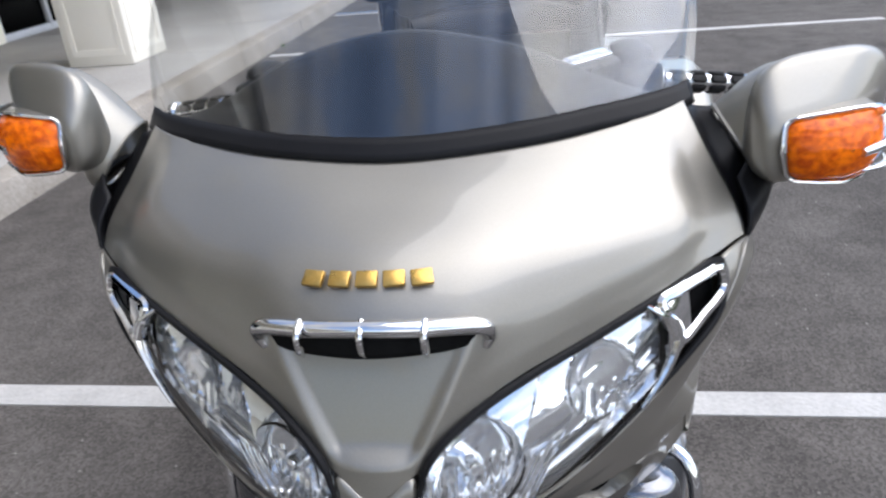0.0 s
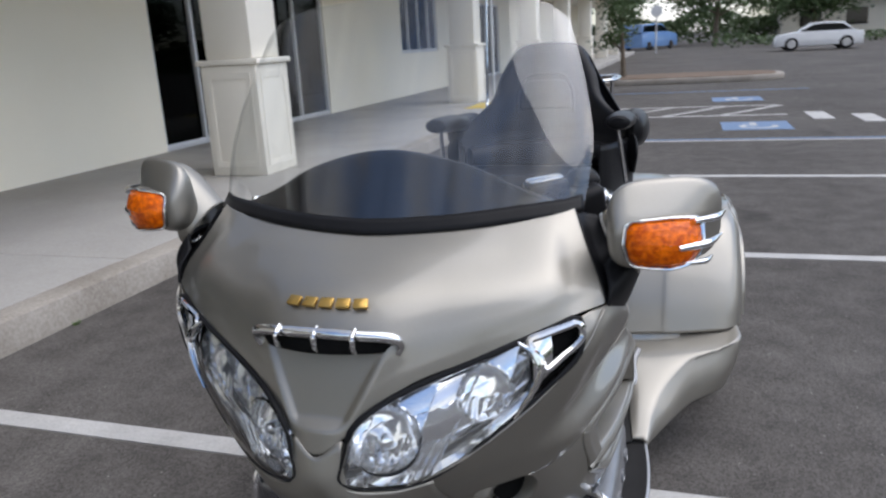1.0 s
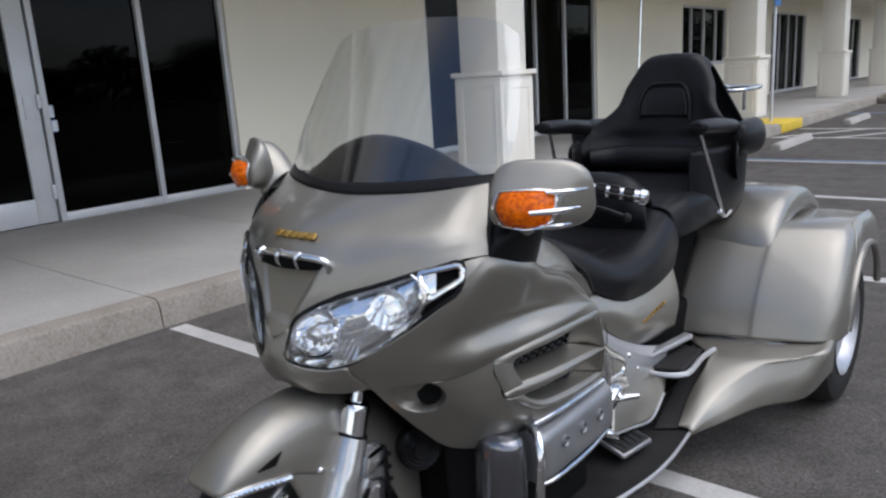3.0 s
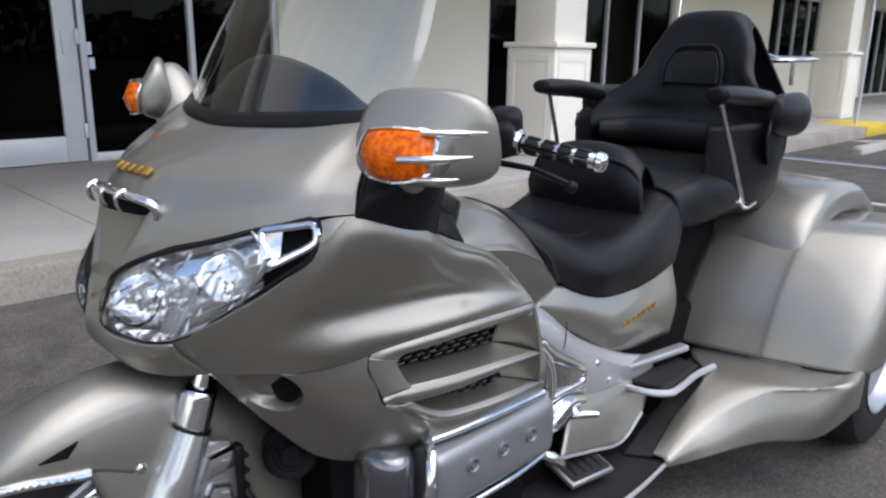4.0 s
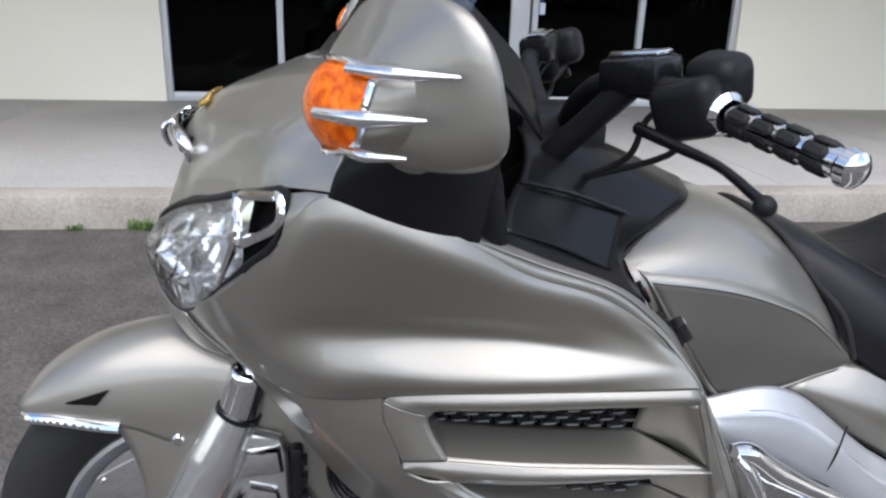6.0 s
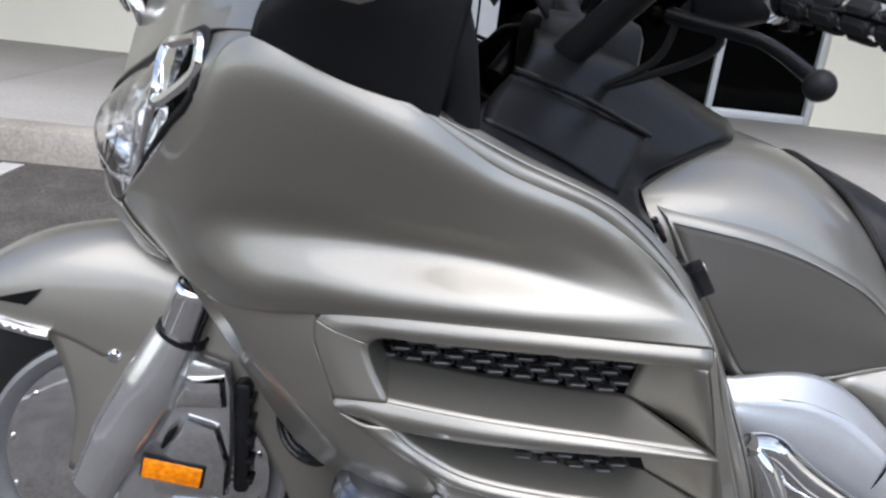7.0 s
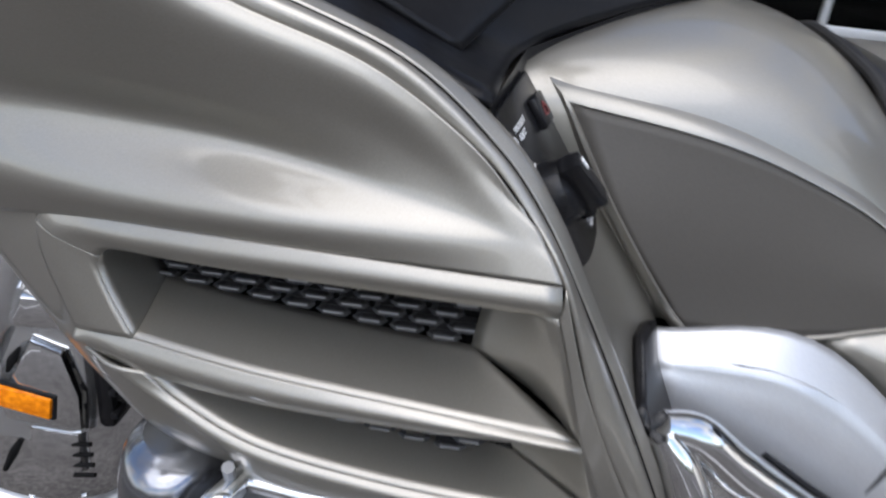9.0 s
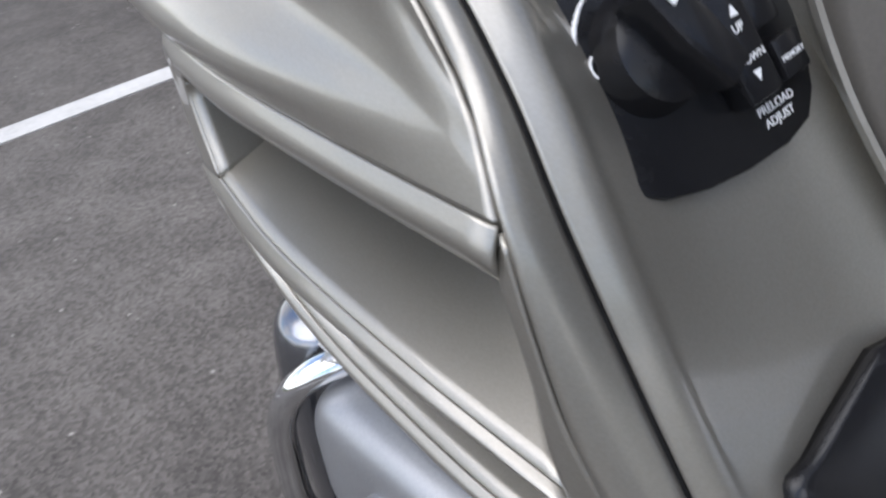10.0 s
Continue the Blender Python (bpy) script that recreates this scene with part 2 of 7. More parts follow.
M["screen"] = pane("windscreen_acrylic", (0.86, 0.88, 0.88), ior=1.8, mirror_streaks=0.07)
M["lens"] = pane("headlamp_lens", (0.95, 0.96, 0.97), ior=1.5)
M["window"] = pane("tinted_window", (0.10, 0.11, 0.11), (0.30, 0.32, 0.33), ior=1.32)
M["car_glass"] = pane("car_glass", (0.08, 0.09, 0.09), ior=1.5)


def amber(name, deep, bright):
    """Ribbed orange lens over a darker bowl."""
    m, n, l, b = material(name)
    at, wave, cell = n.new("ShaderNodeTexCoord"), n.new("ShaderNodeTexWave"), n.new("ShaderNodeTexNoise")
    wave.bands_direction = "Z"
    wave.inputs["Scale"].default_value, wave.inputs["Distortion"].default_value = 38, 9
    cell.inputs["Scale"].default_value = 130
    ramp = n.new("ShaderNodeValToRGB")
    ramp.color_ramp.elements[0].position, ramp.color_ramp.elements[1].position = 0.35, 0.65
    ramp.color_ramp.elements[0].color, ramp.color_ramp.elements[1].color = (*deep, 1), (*bright, 1)
    bp = n.new("ShaderNodeBump")
    bp.inputs["Strength"].default_value, bp.inputs["Distance"].default_value = 0.16, 0.0015
    for t in (wave, cell):
        l.new(at.outputs["Object"], t.inputs["Vector"])
    l.new(cell.outputs["Fac"], ramp.inputs["Fac"])
    l.new(ramp.outputs["Color"], b.inputs["Base Color"])
    l.new(wave.outputs["Fac"], bp.inputs["Height"])
    l.new(bp.outputs["Normal"], b.inputs["Normal"])
    b.inputs["Roughness"].default_value = 0.22
    b.inputs["Specular IOR Level"].default_value = 0.3
    return m


M["amber"] = amber("amber_lens", (0.50, 0.062, 0.0), (0.88, 0.175, 0.0))
M["amber_side"] = amber("amber_reflector", (0.60, 0.15, 0.002), (0.85, 0.26, 0.005))


# ---- mesh helpers ----
def curve_at(pts, n):
    """n points along a smooth (Catmull-Rom) curve through pts."""
    p = np.array(pts, float)
    if len(p) == 2:
        return p[0] + (p[1] - p[0]) * np.linspace(0, 1, n)[:, None]
    p = np.vstack([2 * p[0] - p[1], p, 2 * p[-1] - p[-2]])
    out = []
    for s in np.linspace(0, len(p) - 3, n):
        i = min(int(s), len(p) - 4)
        t = s - i
        a, b, c, d = p[i : i + 4]
        out.append(0.5 * (2 * b + (c - a) * t + (2 * a - 5 * b + 4 * c - d) * t * t + (3 * b - a - 3 * c + d) * t**3))
    return np.array(out)


def surface(curves, nu=24, nv=24):
    """A dense grid through control curves that all have the same number of points."""
    rows = [curve_at(c, nu) for c in curves]
    cols = [curve_at([r[i] for r in rows], nv) for i in range(nu)]
    return np.transpose(np.array(cols), (1, 0, 2))


def grid_mesh(g, bm=None, close_u=False, close_v=False):
    bm = bm or bmesh.new()
    nv, nu = g.shape[:2]
    v = [[bm.verts.new(tuple(g[j, i])) for i in range(nu)] for j in range(nv)]
    for j in range(nv - (0 if close_v else 1)):
        for i in range(nu - (0 if close_u else 1)):
            j2, i2 = (j + 1) % nv, (i + 1) % nu
            bm.faces.new((v[j][i], v[j][i2], v[j2][i2], v[j2][i]))
    return bm


def part(name, bm, mat, parent=None, label="", smooth=True, flip=False):
    """Links a bmesh as one mesh object under a thing or a part."""
    bmesh.ops.remove_doubles(bm, verts=bm.verts, dist=1e-5)
    bmesh.ops.recalc_face_normals(bm, faces=bm.faces)
    if flip:
        bmesh.ops.reverse_faces(bm, faces=bm.faces)
    me = bpy.data.meshes.new(name)
    bm.to_mesh(me)
    bm.free()
    me.materials.append(mat)
    if smooth:
        me.shade_smooth()
        me.set_sharp_from_angle(angle=radians(38))
    ob = new(name, me)
    if parent is not None:
        ob.parent = parent
    if label:
        tagged(ob, label)
    return ob


def sheet(name, curves, mat, parent, thick=0.004, nu=24, nv=24, label="", side=1, offset=0.0):
    """A curved panel with thickness, through control curves. side -1: mirrored to the far side."""
    g = surface(curves, nu, nv)
    if side < 0:
        g = g * np.array([-1, 1, 1])
    ob = part(name, grid_mesh(g), mat, parent, label)
    if thick:
        mod = ob.modifiers.new("thickness", "SOLIDIFY")
        mod.thickness, mod.offset = thick, offset
    return ob


def tube_bm(pts, r, n=12, seg=8, bm=None, closed=False, caps=True):
    """A round rod along a smooth curve; r may be a list of radii along it."""
    path = curve_at(list(pts) + ([pts[0]] if closed else []), seg * (len(pts) - (0 if closed else 1)) + 1)
    if closed:
        path = path[:-1]
    m = len(path)
    rs = np.interp(np.linspace(0, 1, m), np.linspace(0, 1, len(r)), r) if hasattr(r, "__len__") else np.full(m, r)
    rings, up = [], None
    for k in range(m):
        d = path[(k + 1) % m] - path[k - 1] if closed else path[min(k + 1, m - 1)] - path[max(k - 1, 0)]
        d = d / (np.linalg.norm(d) + 1e-12)
        if up is None:
            up = np.cross(d, [0, 0, 1] if abs(d[2]) < 0.9 else [1, 0, 0])
        up = up - d * (up @ d)
        up = up / (np.linalg.norm(up) + 1e-12)
        w = np.cross(d, up)
        rings.append([path[k] + rs[k] * (math.cos(a) * up + math.sin(a) * w) for a in np.linspace(0, 2 * math.pi, n, endpoint=False)])
    bm = grid_mesh(np.array(rings), bm, close_u=True, close_v=closed)
    if caps and not closed:
        bm.verts.ensure_lookup_table()
        base = len(bm.verts) - m * n
        bm.faces.new([bm.verts[base + i] for i in range(n)])
        bm.faces.new([bm.verts[base + (m - 1) * n + i] for i in range(n)])
    return bm


def tube(name, pts, r, mat, parent, label="", side=1, n=12, seg=8, closed=False):
    pts = [(side * p[0], p[1], p[2]) for p in pts]
    return part(name, tube_bm(pts, r, n, seg, None, closed), mat, parent, label)


def box_bm(lo, hi, bevel=0.0, bm=None, m=None, segments=2):
    """A box between two corners, its edges rounded."""
    own = bmesh.new()
    bmesh.ops.create_cube(own, size=1)
    for v in own.verts:
        v.co = Vector([(lo[k] + hi[k]) / 2 + v.co[k] * (hi[k] - lo[k]) for k in range(3)])
    if bevel:
        bmesh.ops.bevel(own, geom=own.edges[:], offset=bevel, segments=segments, affect="EDGES", profile=0.5)
    if m is not None:
        own.transform(m)
    if bm is None:
        return own
    tmp = bpy.data.meshes.new("tmp")
    own.to_mesh(tmp)
    own.free()
    bm.from_mesh(tmp)
    bpy.data.meshes.remove(tmp)
    return bm


def box(name, lo, hi, mat, parent=None, bevel=0.0, label="", m=None, segments=2):
    return part(name, box_bm(lo, hi, bevel, None, m, segments), mat, parent, label, smooth=bevel > 0)


def prism_bm(outline, depth, m=None, bevel=0.0):
    """A flat outline in the local xy plane, extruded along local z, its rims rounded."""
    bm = bmesh.new()
    f = bm.faces.new([bm.verts.new((x, y, 0)) for x, y in outline])
    ext = bmesh.ops.extrude_face_region(bm, geom=[f])
    bmesh.ops.translate(bm, vec=(0, 0, depth), verts=[v for v in ext["geom"] if isinstance(v, bmesh.types.BMVert)])
    if bevel:
        rim = [e for e in bm.edges if abs(e.verts[0].co.z - e.verts[1].co.z) < 1e-9]
        bmesh.ops.bevel(bm, geom=rim, offset=bevel, segments=2, affect="EDGES", profile=0.5)
    if m is not None:
        bm.transform(m)
    return bm


def revolve_bm(profile, n=32, m=None):
    """A profile of (radius, height) turned round local z."""
    g = np.array([[(r * math.cos(a), r * math.sin(a), h) for a in np.linspace(0, 2 * math.pi, n, endpoint=False)] for r, h in profile])
    bm = grid_mesh(g, close_u=True)
    if m is not None:
        bm.transform(m)
    return bm


def thing(name, label, category, at=(0, 0, 0), group="", kind=""):
    ob = new(name)
    ob.location = at
    ob.empty_display_size = 0.1
    return tagged(ob, label, category, group, kind)


SIDE_ON = Matrix(((0, 0, 1, 0), (1, 0, 0, 0), (0, 1, 0, 0), (0, 0, 0, 1)))  # local x, y, z to world y, z, x


def local_frame(origin, ahead, up):
    """A frame whose local x runs ahead and whose local z stands along up."""
    x, z = Vector(ahead).normalized(), Vector(up).normalized()
    y = z.cross(x).normalized()
    z = x.cross(y)
    return Matrix(((x.x, y.x, z.x, origin[0]), (x.y, y.y, z.y, origin[1]), (x.z, y.z, z.z, origin[2]), (0, 0, 0, 1)))

# ---- setting ----
WALL_X, KERB_X, PAVE_Z = -5.32, -2.30, 0.15


def plain(name, bm, mat, label="", category="", smooth=False, kind="structure"):
    ob = part(name, bm, mat, None, "", smooth)
    return tagged(ob, label, category, "", kind)


def plane_bm(x0, x1, y0, y1, z, n=1, bm=None):
    xs, ys = np.linspace(x0, x1, n + 1), np.linspace(y0, y1, n + 1)
    return grid_mesh(np.array([[(x, y, z) for x in xs] for y in ys]), bm)


plain("ground", plane_bm(-400, 400, -400, 400, 0.0, 8), M["asphalt"], "grey worn asphalt of a parking lot", "ground")

# pavement slab with expansion joints, and the rounded kerb in front of it
pave = thing("pavement", "pale grey concrete pavement with expansion joints along the shops", "pavement", kind="structure")
y = -14.0
while y < 46:
    box("slab", (WALL_X - 0.4, y + 0.003, -0.05), (KERB_X - 0.16, y + 1.497, PAVE_Z), M["concrete"], pave, 0.003)
    y += 1.5
kerb = thing("kerb", "weathered concrete kerb with a rounded edge", "kerb", kind="structure")
y = -14.0
while y < 18.5:
    g = []
    for yy in (y + 0.004, y + 2.996):
        g.append([(KERB_X - 0.156, yy, -0.05), (KERB_X - 0.156, yy, PAVE_Z - 0.002), (KERB_X - 0.04, yy, PAVE_Z), (KERB_X - 0.012, yy, PAVE_Z - 0.012), (KERB_X, yy, PAVE_Z - 0.045), (KERB_X + 0.012, yy, 0.0), (KERB_X + 0.014, yy, -0.05)])
    bm = grid_mesh(np.array(g), close_u=True)
    for k in (0, 7):
        bm.verts.ensure_lookup_table()
        bm.faces.new([bm.verts[k + i] for i in range(7)])
    part("kerb_stone", bm, M["kerb"], kerb)
    y += 3.0

# painted stall lines
def stripe(name, x0, x1, y0, y1, mat, label, z=0.004):
    return tagged(part(name, box_bm((x0, y0, -0.01), (x1, y1, z), 0.0), M[mat], None, "", False), label, "road marking", "stall lines", "structure")


for yc in (-3.77, -1.36, 1.05, 3.46, 5.87):
    stripe("parking_line", KERB_X + 0.06, 2.75, yc - 0.045, yc + 0.045, "line", "worn white painted stall line on asphalt")
stripe("parking_line", KERB_X + 0.06, 2.75, 8.02, 8.08, "line", "white painted stall line beside a blue one")
stripe("parking_line", KERB_X + 0.06, 2.75, 8.14, 8.2, "blue_line", "blue painted line of an accessible stall")


def skew_line(a, b, w, mat, label):
    a, b = Vector((*a, 0)), Vector((*b, 0))
    d = (b - a).length
    ob = part("parking_line", box_bm((0, -w / 2, -0.01), (d, w / 2, 0.004), 0, None, local_frame(a, b - a, (0, 0, 1))), M[mat], None, "", False)
    return tagged(ob, label, "road marking", "stall lines", "structure")


stripe("parking_line", KERB_X + 0.06, 1.85, 10.6, 10.68, "line", "white painted edge of a hatched access aisle")
stripe("parking_line", KERB_X + 0.06, 1.85, 12.0, 12.08, "line", "white painted edge of a hatched access aisle")
for k in range(5):
    skew_line((KERB_X + 0.1 + k * 0.8, 10.68), (KERB_X + 1.0 + k * 0.8, 12.0), 0.08, "line", "white diagonal hatch line of an access aisle")
stripe("parking_line", KERB_X + 0.06, 2.75, 15.2, 15.28, "blue_line", "blue painted line of an accessible stall")
# accessible-stall emblem as plain blue shapes
for yc in (9.4, 13.3):
    emblem = part("stall_emblem", prism_bm([(0.95, yc - 0.42), (1.75, yc - 0.42), (1.75, yc + 0.42), (0.95, yc + 0.42)], 0.003), M["blue_line"], None, "", False)
    tagged(emblem, "worn blue painted square with white marks on asphalt", "road marking", "stall emblems", "structure")
    wheel = [[(1.38 + r * math.cos(a), yc - 0.08 + r * math.sin(a), 0.0042) for a in np.linspace(2.2, 6.6, 16)] for r in (0.16, 0.23)]
    part("white_mark", grid_mesh(np.array(wheel)), M["line"], emblem)
    part("white_mark", box_bm((1.29, yc - 0.02, 0.002), (1.37, yc + 0.30, 0.0042)), M["line"], emblem)
for k in range(5):
    stripe("lane_dash", 2.1 + k * 0.52, 2.35 + k * 0.52, 10.0 - 0.4 * k, 10.9 - 0.4 * k, "line", "short white dash of a crossing line")


def wheel_stop(y0):
    st = thing("wheel_stop", "pale concrete wheel stop bar lying on asphalt", "wheel stop", (-1.72, y0, 0), "wheel stops")
    g = []
    for yy, s in ((-0.72, 0.7), (-0.7, 1), (0.7, 1), (0.72, 0.7)):
        g.append([(-0.075 * s, yy, 0.0), (-0.06 * s, yy, 0.06 * s), (-0.035 * s, yy, 0.085 * s), (0.035 * s, yy, 0.085 * s), (0.06 * s, yy, 0.06 * s), (0.075 * s, yy, 0.0)])
    bm = grid_mesh(np.array(g), close_u=True)
    bm.verts.ensure_lookup_table()
    bm.faces.new([bm.verts[i] for i in range(6)])
    bm.faces.new([bm.verts[18 + i] for i in range(6)])
    part("bar", bm, M["concrete"], st)
    return st


for y0 in (9.8, 13.5):
    wheel_stop(y0)
tagged(box("ramp_edge", (KERB_X - 0.7, 11.25, 0.0), (KERB_X + 0.02, 12.35, PAVE_Z + 0.004), M["yellow"], None, 0.01), "yellow painted edge of a kerb ramp", "kerb ramp", "", "structure")

# facade: cream wall pieces round the openings
SHOP = [(-1.16, 3.68, PAVE_Z, 2.45), (6.65, 11.1, PAVE_Z, 2.45), (14.75, 17.3, 1.05, 2.3), (20.6, 23.8, PAVE_Z, 2.3), (28.0, 31.0, PAVE_Z, 2.3), (35.0, 37.0, 1.05, 2.3)]
WALL_TOP = 3.3
wall = thing("wall_shops", "cream stucco facade of a row of shops", "wall", kind="structure")
edge = -14.0
for y0, y1, z0, z1 in SHOP + [(46.0, 46.0, 0, 0)]:
    if y0 > edge:
        box("wall_panel", (WALL_X - 0.22, edge, 0), (WALL_X, y0, WALL_TOP), M["stucco"], wall)
    if y1 > y0:
        box("wall_panel", (WALL_X - 0.22, y0, z1), (WALL_X, y1, WALL_TOP), M["stucco"], wall)
        if z0 > PAVE_Z:
            box("wall_panel", (WALL_X - 0.22, y0, 0), (WALL_X, y1, z0), M["stucco"], wall)
    edge = y1


def bars(parent, runs):
    for lo, hi in runs:
        box("frame_bar", lo, hi, M["alu"], parent, 0.004)


def shop_window(name, y0, y1, z0, z1, mullions, label):
    """An aluminium frame with panes; mullions are the y of the posts between the panes."""
    w = thing(name, label, "window", kind="structure")
    x0, x1, b = WALL_X - 0.13, WALL_X - 0.03, 0.05
    posts = [y0 + b / 2] + list(mullions) + [y1 - b / 2]
    bars(w, [((x0, y - b / 2, z0), (x1, y + b / 2, z1)) for y in posts])
    for a, c in zip(posts, posts[1:]):
        bars(w, [((x0, a + b / 2, z0), (x1, c - b / 2, z0 + 0.07)), ((x0, a + b / 2, z1 - b), (x1, c - b / 2, z1))])
        box("pane", (WALL_X - 0.085, a + b / 2 - 0.01, z0 + 0.06), (WALL_X - 0.078, c - b / 2 + 0.01, z1 - b + 0.01), M["window"], w)
    return w


shop_window("window_1", -1.16, 0.76, PAVE_Z, 2.45, [-0.24], "dark tinted shop window in a pale aluminium frame")
shop_window("window_2", 1.84, 3.68, PAVE_Z, 2.45, [2.8], "dark tinted shop window in a pale aluminium frame")
shop_window("window_3", 6.65, 11.1, PAVE_Z, 2.45, [7.5, 8.3, 9.25, 10.12], "dark tinted shop window with narrow posts")
shop_window("window_4", 14.75, 17.3, 1.05, 2.3, [15.3, 16.0, 16.7], "dark shop window above a stucco sill")
shop_window("window_5", 20.6, 23.8, PAVE_Z, 2.3, [21.4, 22.2, 23.0], "dark shop window in a pale frame")
shop_window("window_6", 28.0, 31.0, PAVE_Z, 2.3, [29.0, 30.0], "dark shop window in a pale frame")
shop_window("window_7", 35.0, 37.0, 1.05, 2.3, [36.0], "dark shop window above a stucco sill")

# shop door between the first two windows
door = thing("door_1", "white aluminium shop door with a dark glass pane, closed", "door", kind="structure")
dx0, dx1 = WALL_X - 0.11, WALL_X - 0.04
bars(door, [((dx0, 0.78, PAVE_Z + 0.01), (dx1, 0.93, 2.2)), ((dx0, 1.66, PAVE_Z + 0.01), (dx1, 1.82, 2.2)), ((dx0, 0.93, PAVE_Z + 0.01), (dx1, 1.66, PAVE_Z + 0.22)), ((dx0, 0.93, 2.08), (dx1, 1.66, 2.2)), ((dx0 - 0.02, 0.76, 2.21), (dx1, 1.84, 2.45))])
box("pane", (WALL_X - 0.082, 0.92, PAVE_Z + 0.21), (WALL_X - 0.075, 1.67, 2.09), M["window"], door)
tube("pull_handle", [(WALL_X - 0.04, 0.90, 1.02), (WALL_X + 0.03, 0.90, 1.03), (WALL_X + 0.035, 0.90, 1.15), (WALL_X + 0.03, 0.90, 1.27), (WALL_X - 0.04, 0.90, 1.28)], 0.010, M["alu"], door)
box("lock_plate", (WALL_X - 0.045, 1.70, 1.02), (WALL_X - 0.028, 1.76, 1.2), M["alu"], door, 0.003)
for zz in (0.35, 1.1):
    box("hinge", (WALL_X - 0.045, 1.805, zz), (WALL_X - 0.022, 1.835, zz + 0.12), M["alu"], door, 0.004)
for yy, zz, w, h in ((1.3, 1.62, 0.36, 0.05), (1.3, 1.53, 0.42, 0.022), (1.3, 1.43, 0.3, 0.045), (1.02, 1.22, 0.17, 0.06)):
    box("lettering_bar", (WALL_X - 0.0745, yy - w / 2, zz), (WALL_X - 0.0725, yy + w / 2, zz + h), M["sticker"], door)
box("notice", (WALL_X - 0.077, 1.865, 1.02), (WALL_X - 0.070, 1.94, 1.12), M["sticker"], door)
box("notice", (WALL_X - 0.077, 1.865, 0.9), (WALL_X - 0.070, 1.95, 1.0), M["sign_blue"], door)
box("notice", (WALL_X - 0.077, 1.91, 0.905), (WALL_X - 0.068, 1.955, 0.995), M["sticker"], door)

# rooms behind the panes, their dimness put into the wall colour
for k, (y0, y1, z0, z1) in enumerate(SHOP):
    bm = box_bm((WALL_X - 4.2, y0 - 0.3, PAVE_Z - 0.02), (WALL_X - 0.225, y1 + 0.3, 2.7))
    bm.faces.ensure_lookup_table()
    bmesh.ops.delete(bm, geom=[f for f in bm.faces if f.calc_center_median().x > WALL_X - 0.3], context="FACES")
    plain("wall_room_%d" % (k + 1), bm, M["room"], "back walls of a shop interior, painted near-black for dimness", "wall")

# covered walk: soffit, fascia and columns
plain("ceiling", box_bm((WALL_X, -14, 2.75), (-2.75, 46, 2.82)), M["white"], "white soffit of the covered walk", "ceiling")
plain("trim_fascia", box_bm((-2.95, -14, 2.58), (-2.72, 46, 2.95), 0.01), M["white"], "white fascia beam of the covered walk", "trim")
g = np.array([[(-2.45, yy, 2.93), (-4.2, yy, 3.75), (-7.0, yy, 3.75)] for yy in (-14, 46)])
rf = plain("roof", grid_mesh(g), M["roof"], "low grey roof over the shops", "roof")
rf.modifiers.new("thickness", "SOLIDIFY").thickness = 0.08


def column(yc, label):
    c = thing("column", label, "column", (-3.34, yc, PAVE_Z), "columns of the covered walk")
    box("base", (-0.28, -0.28, 0), (0.28, 0.28, 0.98), M["white"], c, 0.012)
    for sx, sy in ((1, 0), (0, -1)):
        a, bq = (0.28, 0.286), (-0.22, 0.22)
        if sx:
            for z0, z1, y0, y1 in ((0.08, 0.13, -0.22, 0.22), (0.86, 0.91, -0.22, 0.22), (0.13, 0.86, -0.22, -0.18), (0.13, 0.86, 0.18, 0.22)):
                box("panel_trim", (0.279, y0, z0), (0.287, y1, z1), M["white"], c)
        else:
            for z0, z1, y0, y1 in ((0.08, 0.13, -0.22, 0.22), (0.86, 0.91, -0.22, 0.22), (0.13, 0.86, -0.22, -0.18), (0.13, 0.86, 0.18, 0.22)):
                box("panel_trim", (y0, -0.287, z0), (y1, -0.279, z1), M["white"], c)
    box("ledge", (-0.315, -0.3, 0.981), (0.315, 0.3, 1.03), M["white"], c, 0.012)
    box("shaft", (-0.235, -0.235, 1.031), (0.235, 0.235, 2.6), M["white"], c, 0.012)
    box("capital", (-0.275, -0.275, 2.42), (0.275, 0.275, 2.6), M["white"], c, 0.012)
    return c


first = column(5.36, "cream square column with a panelled base and a ledge")
for yc in (-3.2, 12.75, 18.75, 24.2, 30.0, 36.0, 42.0):
    copy_thing(first, pose(-3.34, yc, PAVE_Z))

# downpipe-like sign post at the second column
post = thing("sign_post", "grey metal sign post with a blue accessible-parking plate", "sign", (-2.55, 11.6, PAVE_Z))
part("pole", tube_bm([(0, 0, 0), (0, 0, 2.3)], 0.025), M["alu"], post)
box("plate", (0.028, -0.15, 1.75), (0.04, 0.15, 2.2), M["sign_blue"], post, 0.004)


